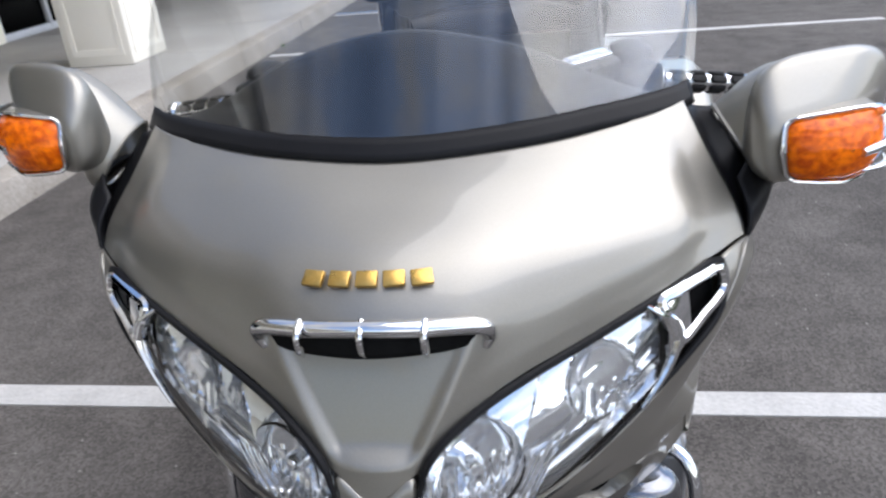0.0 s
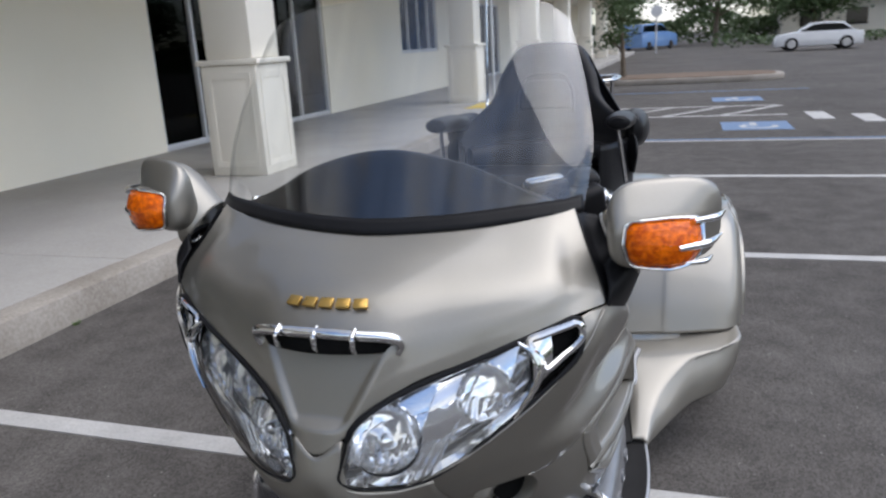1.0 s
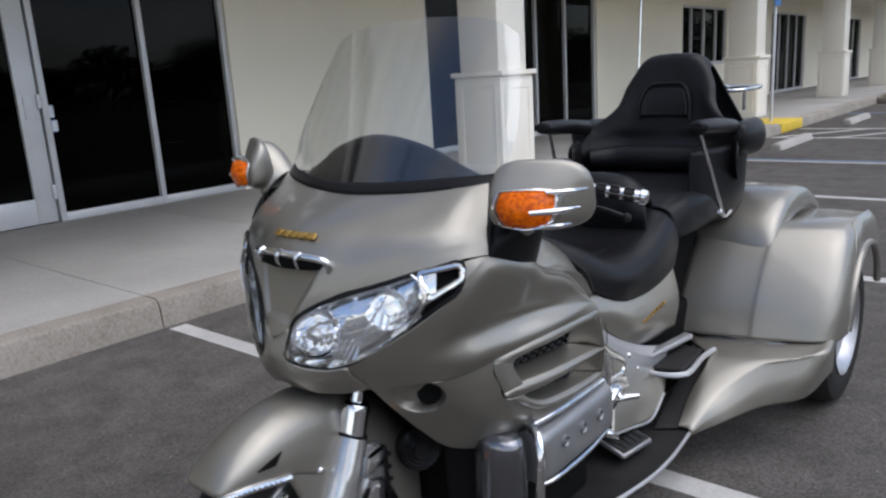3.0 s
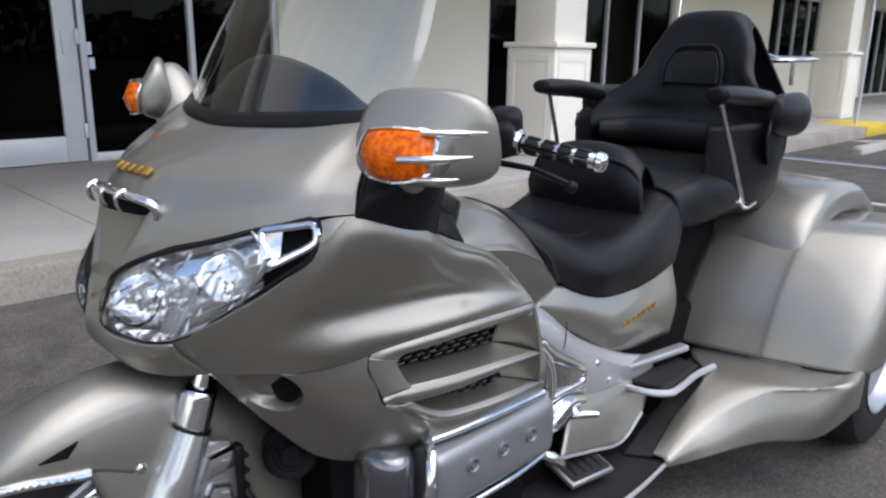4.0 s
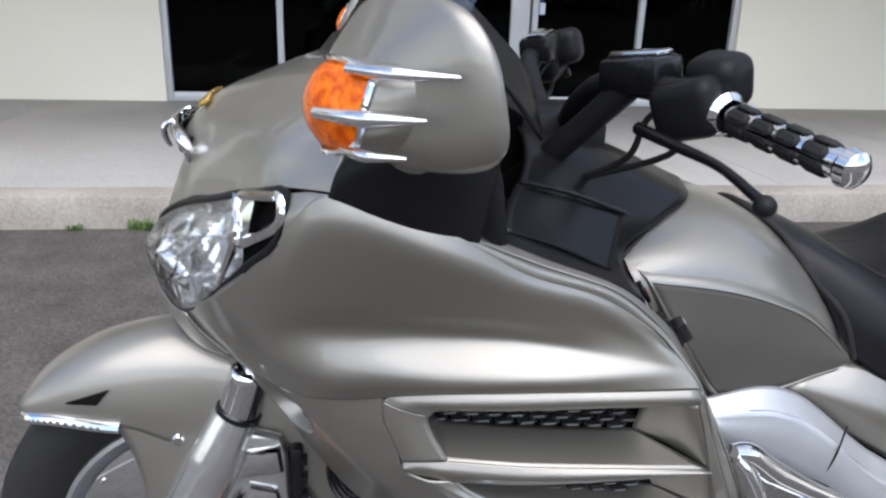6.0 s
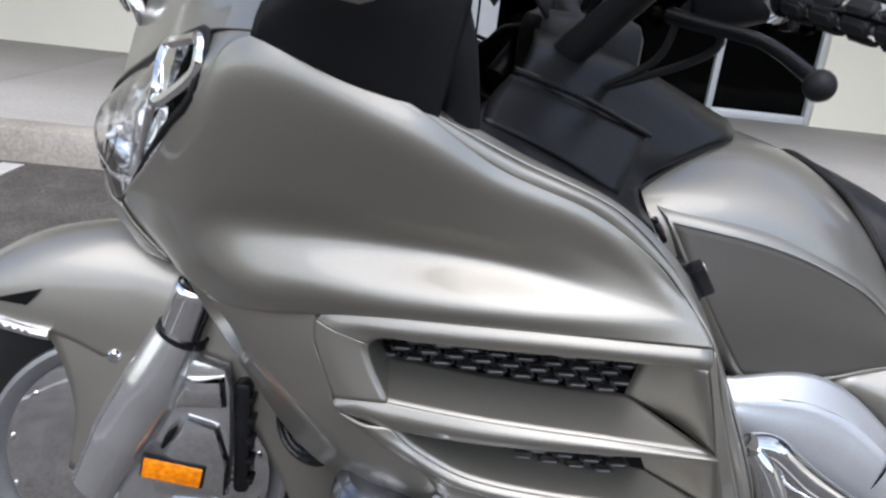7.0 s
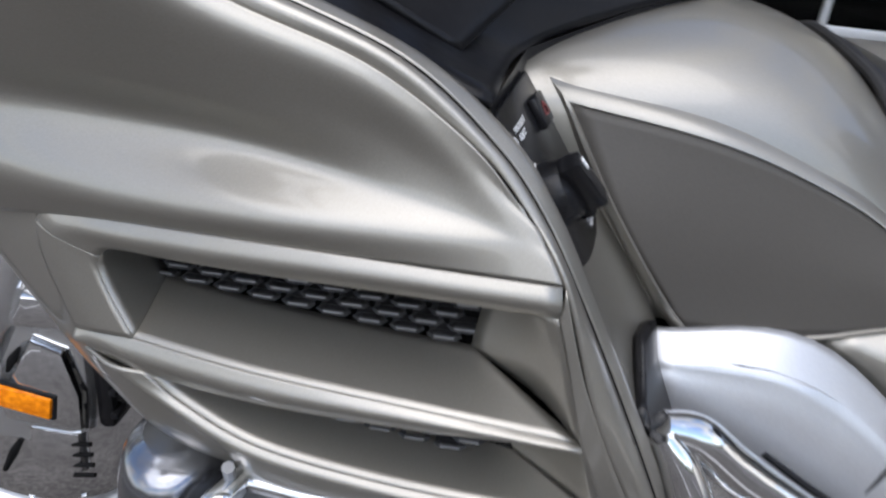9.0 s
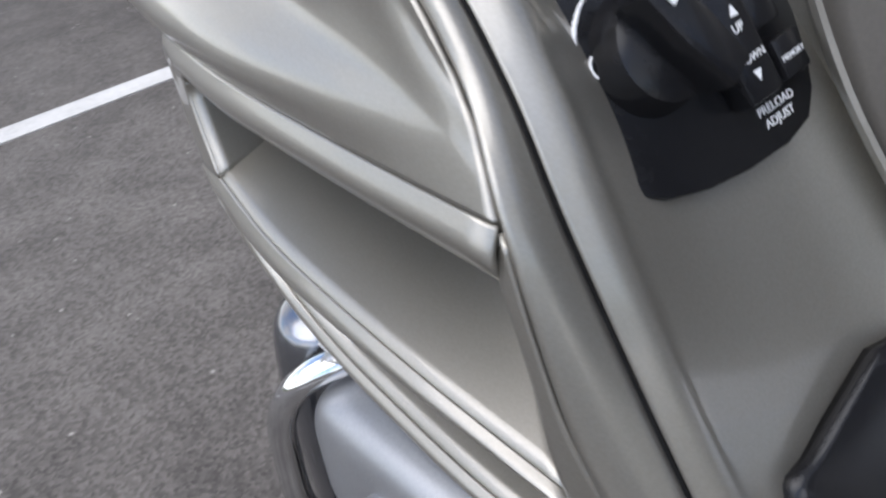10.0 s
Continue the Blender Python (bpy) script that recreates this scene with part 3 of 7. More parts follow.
# ---- distance ----
def tree(label, at, h, r, seed, leaves=700, trunk_h=0.35, leaf=0.22, group=""):
    rng = random.Random(seed)
    t = thing("tree", label, "tree", at, group)
    lean = (rng.uniform(-0.05, 0.05) * h, rng.uniform(-0.05, 0.05) * h)
    bm = tube_bm([(0, 0, -0.1), (lean[0] * 0.4, lean[1] * 0.4, h * trunk_h), (lean[0], lean[1], h * 0.75)], [0.035 * h, 0.026 * h, 0.008 * h], 8, 5)
    centres = []
    for k in range(7):
        a, z = rng.uniform(0, 6.28), h * rng.uniform(trunk_h, 0.65)
        tip = (lean[0] + r * 0.75 * math.cos(a), lean[1] + r * 0.75 * math.sin(a), z + h * rng.uniform(0.1, 0.28))
        tube_bm([(lean[0] * 0.5, lean[1] * 0.5, z), ((tip[0]) * 0.55, tip[1] * 0.55, (z + tip[2]) / 2 + 0.02 * h), tip], [0.014 * h, 0.009 * h, 0.003 * h], 6, 3, bm)
        centres.append(tip)
    centres += [(lean[0] + rng.uniform(-0.4, 0.4) * r, lean[1] + rng.uniform(-0.4, 0.4) * r, h * rng.uniform(0.6, 0.95)) for _ in range(5)]
    part("trunk", bm, M["bark"], t)
    verts, faces = [], []
    for _ in range(leaves):
        c = rng.choice(centres)
        d = Vector((rng.gauss(0, 1), rng.gauss(0, 1), rng.gauss(0, 0.7))) * 0.27 * r
        p = Vector(c) + d
        n = Vector((rng.gauss(0, 1), rng.gauss(0, 1), rng.gauss(0, 1) + 0.4)).normalized()
        u = n.orthogonal().normalized() * leaf * rng.uniform(0.6, 1.3)
        v = n.cross(u).normalized() * leaf * rng.uniform(0.35, 0.7)
        i = len(verts)
        verts += [p - u, p - v * 0.8 + n * leaf * 0.15, p + u, p + v]
        faces.append((i, i + 1, i + 2, i + 3))
    me = bpy.data.meshes.new("crown")
    me.from_pydata([tuple(v) for v in verts], [], faces)
    me.materials.append(M["leaf"])
    crown = new("crown", me)
    crown.parent = t
    return t


tree("young street tree with a thin trunk in a mulch bed", (-1.0, 19.0, 0.12), 2.3, 0.6, 4, 2200, 0.22, 0.055)
for k, (x, yy, h, r) in enumerate(((2.5, 62, 6.2, 3.4), (10, 66, 5.4, 3.2), (17, 64, 6.6, 3.8), (26, 60, 5, 3.2), (36, 58, 6, 4), (47, 54, 6, 4), (-6, 70, 7, 4), (58, 46, 6, 4))):
    tree("tall dark green oak at the far edge of the lot", (x, yy, 0), h, r, 20 + k, 5200, 0.3, 0.2, "far trees")
island = thing("planter_island", "kerbed planting island with brown mulch", "planter", (0.1, 18.9, 0), kind="structure")
outline = [(2.6 * c, 1.15 * s) for c, s in ((math.copysign(abs(math.cos(a)) ** 0.6, math.cos(a)), math.copysign(abs(math.sin(a)) ** 0.6, math.sin(a))) for a in np.linspace(0, 2 * math.pi, 32, endpoint=False))]
part("island_kerb", prism_bm(outline, 0.13, None, 0.02), M["kerb"], island)
part("mulch", prism_bm([(x * 0.93, yy * 0.85) for x, yy in outline], 0.02, pose(0, 0, 0.125)), M["mulch"], island)


def hedge_bm(x0, x1, yy, h, n, seed, depth=1.5, leaf=0.35):
    rng = random.Random(seed)
    verts, faces = [], []
    for _ in range(n):
        x = rng.uniform(x0, x1)
        top = h * (0.75 + 0.25 * math.sin(x * 0.7) * math.sin(x * 0.23 + 1))
        p = Vector((x, yy + rng.uniform(-depth, depth), top * rng.random() ** 0.6))
        nrm = Vector((rng.gauss(0, 1), rng.gauss(0, 1) - 0.5, rng.gauss(0, 1) + 0.4)).normalized()
        u = nrm.orthogonal().normalized() * leaf * rng.uniform(0.6, 1.3)
        v = nrm.cross(u).normalized() * leaf * rng.uniform(0.4, 0.8)
        i = len(verts)
        verts += [tuple(p - u), tuple(p - v), tuple(p + u), tuple(p + v)]
        faces.append((i, i + 1, i + 2, i + 3))
    me = bpy.data.meshes.new("far_woods")
    me.from_pydata(verts, [], faces)
    me.materials.append(M["leaf"])
    return me


tagged(new("far_woods", hedge_bm(-30, 75, 74, 3.2, 22000, 3, 2.5, 0.24)), "dark belt of trees and shrubs behind the lot", "trees", "", "stuff")
tagged(new("far_shrubs", hedge_bm(2, 60, 50, 0.9, 9000, 5, 1.0, 0.1)), "low green shrubs along the edge of the lot", "shrubs", "", "stuff")
side_woods = new("far_woods", hedge_bm(-60, 60, 0, 5.0, 16000, 8, 3.0, 0.35))
side_woods.matrix_world = pose(48, 0, 0, 0, 0, 90)
tagged(side_woods, "belt of trees across the road from the shops", "trees", "", "stuff")

far_house = thing("building", "low white building with a grey roof across the lot", "building", (17, 70, 0))
box("wall", (-9, 0, 0), (9, 7, 3.0), M["white"], far_house)
part("roof", grid_mesh(np.array([[(-9.4, -0.4, 3.0), (-9.4, 3.5, 4.6), (-9.4, 7.4, 3.0)], [(9.4, -0.4, 3.0), (9.4, 3.5, 4.6), (9.4, 7.4, 3.0)]])), M["roof"], far_house, smooth=False)
for k in range(5):
    box("window", (-7.6 + k * 3.4, -0.03, 0.9), (-6.0 + k * 3.4, 0.02, 2.2), M["car_glass"], far_house)


def car(name, label, at, yaw, paint, length=4.1, height=1.28, width=1.6, van=False):
    c = thing(name, label, "car", at)
    c.matrix_world = pose(*at, 0, 0, yaw)
    L, H, Wd = length / 2, height, width / 2
    low = [(-L, 0.45), (-L, 0.62 * H), (-0.62 * L, 0.68 * H), (0.5 * L, 0.68 * H), (0.95 * L, 0.58 * H), (L, 0.42 * H), (L, 0.2), (-L, 0.2)]
    roofp = [(-0.8 * L, 0.66 * H), (-0.55 * L, 0.97 * H), (-0.1 * L, H), (0.15 * L, 0.97 * H), (0.48 * L, 0.66 * H)]
    if van:
        roofp = [(-0.97 * L, 0.66 * H), (-0.93 * L, 0.97 * H), (-0.1 * L, H), (0.2 * L, 0.97 * H), (0.52 * L, 0.66 * H)]
    turn = Matrix(((1, 0, 0, 0), (0, 0, -1, 0), (0, 1, 0, 0), (0, 0, 0, 1)))
    part("body", prism_bm(low, width, Matrix.Translation((0, Wd, 0)) @ turn, 0.06), M[paint], c)
    part("roof", prism_bm(roofp, width * 0.86, Matrix.Translation((0, Wd * 0.86, 0)) @ turn, 0.05), M[paint], c)
    for s in (-1, 1):
        win = [(x * 0.93 + 0.0, 0.69 * H if z < 0.8 * H else z - 0.06 * H) for x, z in roofp]
        part("side_window", prism_bm(win, 0.01, Matrix.Translation((0, s * (Wd * 0.86 + 0.004) + 0.005, 0)) @ turn), M["car_glass"], c)
        for x in (-0.62 * L, 0.62 * L):
            wheel = part("wheel", revolve_bm([(0.0, -0.09), (0.2, -0.09), (0.29, -0.07), (0.3, 0.0), (0.29, 0.07), (0.2, 0.09), (0.0, 0.09)], 20, Matrix.Translation((x, s * (Wd - 0.07), 0.3)) @ pose(0, 0, 0, 90)), M["rubber"], c)
            part("hubcap", revolve_bm([(0.0, -0.01), (0.17, -0.01), (0.18, 0.0)], 16, Matrix.Translation((x, s * (Wd + 0.026), 0.3)) @ pose(0, 0, 0, 90)), M["rim"], wheel)
    return c


CAR_AT, VAN_AT = (6.1, 38.0, 0), (-2.0, 55.0, 0)
car("car", "white sedan parked at the far side of the lot", CAR_AT, 180, "white_car", 3.6, 1.22, 1.5)
car("van", "blue and white van parked by the far trees", VAN_AT, 60, "blue_car", 4.4, 1.75, 1.7, True)
sg = thing("road_sign", "round white sign on a thin pole", "sign", (-1.2, 45, 0))
part("pole", tube_bm([(0, 0, 0), (0, 0, 2.2)], 0.04), M["alu"], sg)
part("disc", revolve_bm([(0, -0.02), (0.30, -0.02), (0.32, 0), (0.30, 0.02), (0, 0.02)], 24, pose(0, -0.06, 2.3, 90)), M["sign_face"], sg)


def weed(at, size, seed):
    rng = random.Random(seed)
    w = thing("weed", "small tuft of green weeds growing at the foot of the kerb", "weed", at, "weeds along the kerb")
    bm = bmesh.new()
    for _ in range(46):
        a, h, out = rng.uniform(0, 6.28), size * rng.uniform(0.35, 1.0), size * rng.uniform(0.3, 1.1)
        base = Vector((rng.uniform(-0.3, 0.3) * size * 0.6, rng.uniform(-1, 1) * size, 0))
        d, wd = Vector((math.cos(a), math.sin(a), 0)), size * rng.uniform(0.05, 0.10)
        side = Vector((-d.y, d.x, 0)) * wd
        m = base + d * out * 0.45 + Vector((0, 0, h * 0.75))
        tip = base + d * out + Vector((0, 0, h))
        v = [bm.verts.new(q) for q in (base - side * 0.5, base + side * 0.5, m + side, tip, m - side)]
        bm.faces.new(v)
    part("leaves", bm, M["grass"], w)


for k, (yy, size) in enumerate(((-0.94, 0.035), (-0.66, 0.06), (-0.58, 0.04), (-0.30, 0.025), (1.9, 0.02), (6.3, 0.03))):
    weed((KERB_X + 0.035, yy, 0), size, 60 + k)

# ---- the trike: x to the rider's left, y to the rear, z up, front axle at y = 0 ----
trike = thing("trike_motorcycle", "pewter metallic touring motorcycle converted to a three-wheel trike, parked on asphalt", "motorcycle", (0.07, 0, 0))
P = M["paint"]


def both(f):
    for s in (1, -1):
        f(s)


def pts(side, *p):
    return [(side * a, b, c) for a, b, c in p]


# --- nose cowl: columns from the screen's foot down to the headlamps ---
COWL = [
    [(0, 0.198, 0.952), (0, 0.138, 0.930), (0, 0.066, 0.900), (0, 0.024, 0.854), (0, -0.001, 0.783), (0, -0.018, 0.715)],
    [(0.07, 0.202, 0.953), (0.072, 0.141, 0.930), (0.072, 0.074, 0.897), (0.066, 0.033, 0.850), (0.052, 0.011, 0.793), (0.039, -0.005, 0.738)],
    [(0.135, 0.215, 0.956), (0.14, 0.159, 0.930), (0.14, 0.101, 0.895), (0.13, 0.069, 0.857), (0.116, 0.049, 0.820), (0.105, 0.037, 0.791)],
    [(0.195, 0.235, 0.96), (0.205, 0.184, 0.929), (0.208, 0.132, 0.897), (0.203, 0.108, 0.867), (0.192, 0.093, 0.839), (0.182, 0.083, 0.816)],
    [(0.245, 0.254, 0.965), (0.26, 0.204, 0.929), (0.268, 0.168, 0.900), (0.266, 0.148, 0.878), (0.26, 0.136, 0.858), (0.253, 0.126, 0.840)],
    [(0.272, 0.27, 0.969), (0.288, 0.228, 0.926), (0.297, 0.198, 0.9), (0.300, 0.184, 0.884), (0.303, 0.176, 0.868), (0.305, 0.168, 0.854)],
    [(0.288, 0.283, 0.972), (0.308, 0.250, 0.930), (0.322, 0.228, 0.904), (0.330, 0.216, 0.888), (0.336, 0.209, 0.873), (0.340, 0.204, 0.859)],
]
cowl_cols = [[(-x, yy, z) for x, yy, z in c] for c in reversed(COWL[1:])] + COWL
cowl_grid = surface(cowl_cols, 120, 200)
SCOOP_TOP, SCOOP_LOW = (0.848, 0.040), (0.744, -0.001)  # z and y of the scoop's floor at its two ends
for row in cowl_grid:
    for q in row:
        t = (SCOOP_TOP[0] - q[2]) / (SCOOP_TOP[0] - SCOOP_LOW[0])
        if -0.06 < t < 1 and q[1] < 0.06:
            half = 0.094 - 0.056 * t
            inside = min(1.0, max(0.0, (half - abs(q[0])) / 0.012)) * min(1.0, (1 - t) / 0.12) * min(1.0, (t + 0.06) / 0.05)
            floor_y = SCOOP_TOP[1] + (SCOOP_LOW[1] - SCOOP_TOP[1]) * t
            q[1] += inside * max(0.0, floor_y - q[1] + 0.002)
cowl = part("nose_cowl", grid_mesh(cowl_grid), P, trike, "smooth pewter nose cowl with a sunk triangular scoop")
cowl.modifiers.new("thickness", "SOLIDIFY").thickness = 0.004


# chin under the headlamps
CHIN_TOP = [(0.0, -0.0190, 0.712), (0.0345, -0.0075, 0.732), (0.033, -0.020, 0.676), (0.086, 0.004, 0.660), (0.138, 0.034, 0.664)]
CHIN_LOW = [(0.0, -0.026, 0.672), (0.03, -0.022, 0.655), (0.055, -0.010, 0.645), (0.098, 0.018, 0.635), (0.138, 0.05, 0.640)]
CHIN_END = [(0.0, 0.0, 0.618), (0.04, 0.006, 0.612), (0.07, 0.020, 0.606), (0.105, 0.050, 0.602), (0.14, 0.085, 0.606)]
mir = lambda c: [(-x, yy, z) for x, yy, z in reversed(c[1:])] + c
sheet("chin_cowl", [mir(CHIN_TOP), mir(CHIN_LOW), mir(CHIN_END)], P, trike, 0.004, 50, 12)

# --- headlamps ---
HL_TOP = [(0.043, -0.008, 0.738), (0.058, 0.002, 0.760), (0.106, 0.036, 0.787), (0.182, 0.082, 0.812), (0.252, 0.123, 0.836), (0.310, 0.166, 0.850)]
HL_LOW = [(0.034, -0.018, 0.700), (0.036, -0.020, 0.676), (0.088, 0.006, 0.664), (0.148, 0.040, 0.672), (0.256, 0.106, 0.752), (0.312, 0.155, 0.806)]


def headlamp(s):
    top, low = curve_at(HL_TOP, 41), curve_at(HL_LOW, 41)
    bulge = lambda i: 0.020 * math.sin(math.pi * min(1, i / 40 + 0.1))
    out = Vector((0.45, -0.85, 0.25)).normalized()

    def strip(i0, i1, push, nv=9):
        g = []
        for k in range(nv):
            t = k / (nv - 1)
            row = []
            for i in range(i0, i1 + 1):
                p = top[i] * (1 - t) + low[i] * t
                row.append(p + np.array(out) * (push + bulge(i) * math.sin(math.pi * t)))
            g.append(row)
        g = np.array(g)
        return g * np.array([s, 1, 1])

    housing = part("headlight", grid_mesh(strip(0, 40, -0.055)), M["silver"], trike, "clear multi-reflector headlight with a chrome vent at its outer end")
    glass_ob = part("lens", grid_mesh(strip(1, 33, 0.001, 13)), M["lens"], housing, "clear curved headlight lens")
    glass_ob.visible_shadow = False
    # bright reflector behind the lens: two deep fluted bowls, a few broad tilted facets between them
    base = strip(0, 33, -0.010, 61)
    g = np.array([curve_at(r, 240) for r in base])
    rng = random.Random(23)
    tilt = {(a, b): (rng.uniform(-0.55, 0.55), rng.uniform(-0.5, 0.6), rng.random() < 0.12) for a in range(7) for b in range(3)}
    flat = g.copy()
    bowls = [(np.array(flat[k][i]), rad, deep) for k, i, rad, deep in ((30, 100, 0.044, 0.031), (26, 194, 0.036, 0.012))]
    for k in range(61):
        for i in range(240):
            u, v = i / 239 * 6.4 + 0.6 * k / 60, k / 60 * 3
            cell = (min(6, int(u)), min(2, int(v)))
            a, b, fluted = tilt[cell]
            d = 0.010 + a * (u - cell[0] - 0.5) * 0.030 + b * (v - cell[1] - 0.5) * 0.024
            if fluted:
                d += 0.0016 * math.sin(u * 24)
            for c, rad, deep in bowls:
                r = np.linalg.norm((flat[k][i] - c) * np.array([1, 0.8, 1])) / rad
                if r < 1:
                    d = 0.006 + deep * math.sqrt(1 - r * r) + 0.45 * (d - 0.010) + (0.0012 * math.sin(flat[k][i][0] * 560) if r > 0.35 and flat[k][i][2] < c[2] - 0.006 else 0)
            edge = min(1.0, min(k, 60 - k) / 5, i / 8, (239 - i) / 6)
            g[k][i] = flat[k][i] + np.array([0, d * edge, 0])
    part("reflector", grid_mesh(g), M["reflector"], housing, "bright pressed reflector with two bowls")
    for c, rad, deep in bowls[:1]:
        mm = local_frame(c + np.array([0, 0.012, 0]), (s * 0.8, 0.5, 0.3), np.array(out) * np.array([s, 1, 1]))
        part("bulb", revolve_bm([(0.0, 0.004), (0.006, 0.003), (0.010, -0.004), (0.011, -0.020)], 16, mm), M["reflector"], housing)
        part("shade_ring", tube_bm([tuple(mm @ Vector((rad * math.cos(a), rad * 0.9 * math.sin(a), 0.008))) for a in np.linspace(3.4, 6.0, 9)], [0.0006, 0.0026, 0.0006], 6, 4), M["gloss_black"], housing)
    # chrome outer vent: a hooked frame round the upper slot, an open dark slot under it
    e = strip(31, 40, 0.002, 9)
    rim = [e[4][2], e[1][1], e[0][1], e[0][3], e[0][7], e[0][8], e[1][9], e[4][9] + np.array([s * 0.002, 0.002, 0]), e[5][8], e[5][6], e[5][3]]
    part("vent_rim", tube_bm([tuple(p + np.array([0, -0.001, -0.003])) for p in rim], 0.0058, 8, 4, None, True), M["chrome"], housing, "chrome frame of the headlight vent")
    part("vent_web", grid_mesh(strip(32, 35, 0.004, 9)[:7]), M["chrome"], housing)
    arc = strip(29, 36, 0.003, 11)
    ring = []
    for k in range(11):
        u = 1.2 + 3.0 * math.sin(math.pi * k / 10)
        ring.append(tuple(arc[k][int(u)] * (1 - u % 1) + arc[k][int(u) + 1] * (u % 1)))
    part("lens_ring", tube_bm(ring, [0.002, 0.0045, 0.006, 0.0045, 0.002], 8, 4), M["chrome"], housing, "chrome arc at the outer end of the lens")
    # near-black sheet paints the shade inside the vent slots
    part("vent_shade", grid_mesh(strip(32, 40, -0.012, 7)), M["dark"], housing)
    # black gasket along the top and round the vent, thin below
    loop = [top[i] for i in range(0, 41, 5)] + [low[i] for i in range(40, -1, -5)]
    radii = [0.0044] * 9 + [0.0044, 0.0036] + [0.0018] * 7 + [0.0030]
    part("gasket", tube_bm([(s * p[0], p[1], p[2]) for p in loop] + [(s * loop[0][0], loop[0][1], loop[0][2])], radii, 8, 3), M["black"], housing)


both(headlamp)


# --- scoop with its chrome bar, and the gold emblem as plain blocks ---
slot_line = curve_at([(-0.095, 0.045), (-0.064, 0.0270), (0, 0.0160), (0.064, 0.0270), (0.095, 0.045)], 33)
slot = part("scoop_slot", grid_mesh(np.array([[(x, yy, 0.860 - 0.021 * k) for x, yy in slot_line] for k in np.linspace(0, 1, 5)])), M["dark"], trike, "dark slot behind the chrome bar")
slot.modifiers.new("thickness", "SOLIDIFY").thickness = 0.006
scoop_bar = part("scoop_bar", tube_bm([(-0.098, 0.045, 0.834), (-0.102, 0.044, 0.847), (-0.093, 0.036, 0.859), (-0.048, 0.022, 0.865), (0, 0.018, 0.867), (0.048, 0.022, 0.865), (0.093, 0.036, 0.859), (0.102, 0.044, 0.847), (0.098, 0.045, 0.834)], [0.0045, 0.0068, 0.0076, 0.0076, 0.0076, 0.0076, 0.0076, 0.0068, 0.0045], 10, 6), M["chrome"], trike, "chrome bar with hooked ends across the nose scoop")
for x in (-0.053, 0.0, 0.053):
    part("rib", tube_bm([(x, 0.022, 0.873), (x, 0.010, 0.866), (x, 0.010, 0.852), (x, 0.016, 0.842)], [0.003, 0.0036, 0.0036, 0.002], 8, 4), M["chrome"], scoop_bar)
for k in range(5):
    u = (k - 2) * 0.0235
    c = (u, 0.054 + 1.2 * u * u, 0.8935)
    box("emblem_block", (-0.0095, -0.0075, -0.001), (0.0095, 0.0075, 0.004), M["gold"], trike, 0.0015, "raised gold block of the nose emblem" if k == 0 else "", local_frame(c, (1, 0.25 * np.sign(u) * abs(u) * 20, 0), (0, -0.6, 0.8)))

# --- windscreen, its rubber foot and the instrument hood behind it ---
WS = [
    [(0, 0.203, 0.955), (0.12, 0.22, 0.959), (0.21, 0.252, 0.965), (0.272, 0.282, 0.969), (0.300, 0.305, 0.972)],
    [(0, 0.268, 1.06), (0.12, 0.282, 1.06), (0.21, 0.308, 1.06), (0.283, 0.333, 1.06), (0.307, 0.352, 1.06)],
    [(0, 0.335, 1.17), (0.11, 0.346, 1.169), (0.2, 0.364, 1.165), (0.264, 0.382, 1.157), (0.290, 0.395, 1.148)],
    [(0, 0.405, 1.285), (0.09, 0.41, 1.283), (0.165, 0.418, 1.276), (0.225, 0.428, 1.262), (0.262, 0.436, 1.235)],
]
ws = sheet("windscreen", [mir(c) for c in WS], M["screen"], trike, 0.0, 48, 24, "tall clear acrylic windscreen")
ws.visible_shadow = False
FOOT = [[(x, yy - 0.012, z - 0.006) for x, yy, z in WS[0]], [(x * 0.985, yy + 0.004, z + 0.014) for x, yy, z in WS[0]]]
sheet("screen_gasket", [mir(c) for c in FOOT], M["black"], trike, 0.006, 48, 4, "black rubber strip at the foot of the windscreen")
HOOD = [
    [(0, 0.215, 0.957), (0.13, 0.235, 0.960), (0.22, 0.27, 0.967), (0.28, 0.30, 0.97)],
    [(0, 0.252, 1.012), (0.12, 0.267, 0.998), (0.21, 0.297, 0.980), (0.275, 0.320, 0.968)],
    [(0, 0.290, 1.055), (0.12, 0.302, 1.032), (0.20, 0.320, 0.993), (0.265, 0.337, 0.962)],
    [(0, 0.35, 1.03), (0.12, 0.355, 1.005), (0.19, 0.365, 0.965), (0.25, 0.37, 0.94)],
    [(0, 0.42, 0.965), (0.12, 0.42, 0.945), (0.18, 0.42, 0.91), (0.235, 0.415, 0.885)],
]
sheet("instrument_hood", [mir(c) for c in HOOD], M["black"], trike, 0.004, 40, 24, "black hood over the instruments")


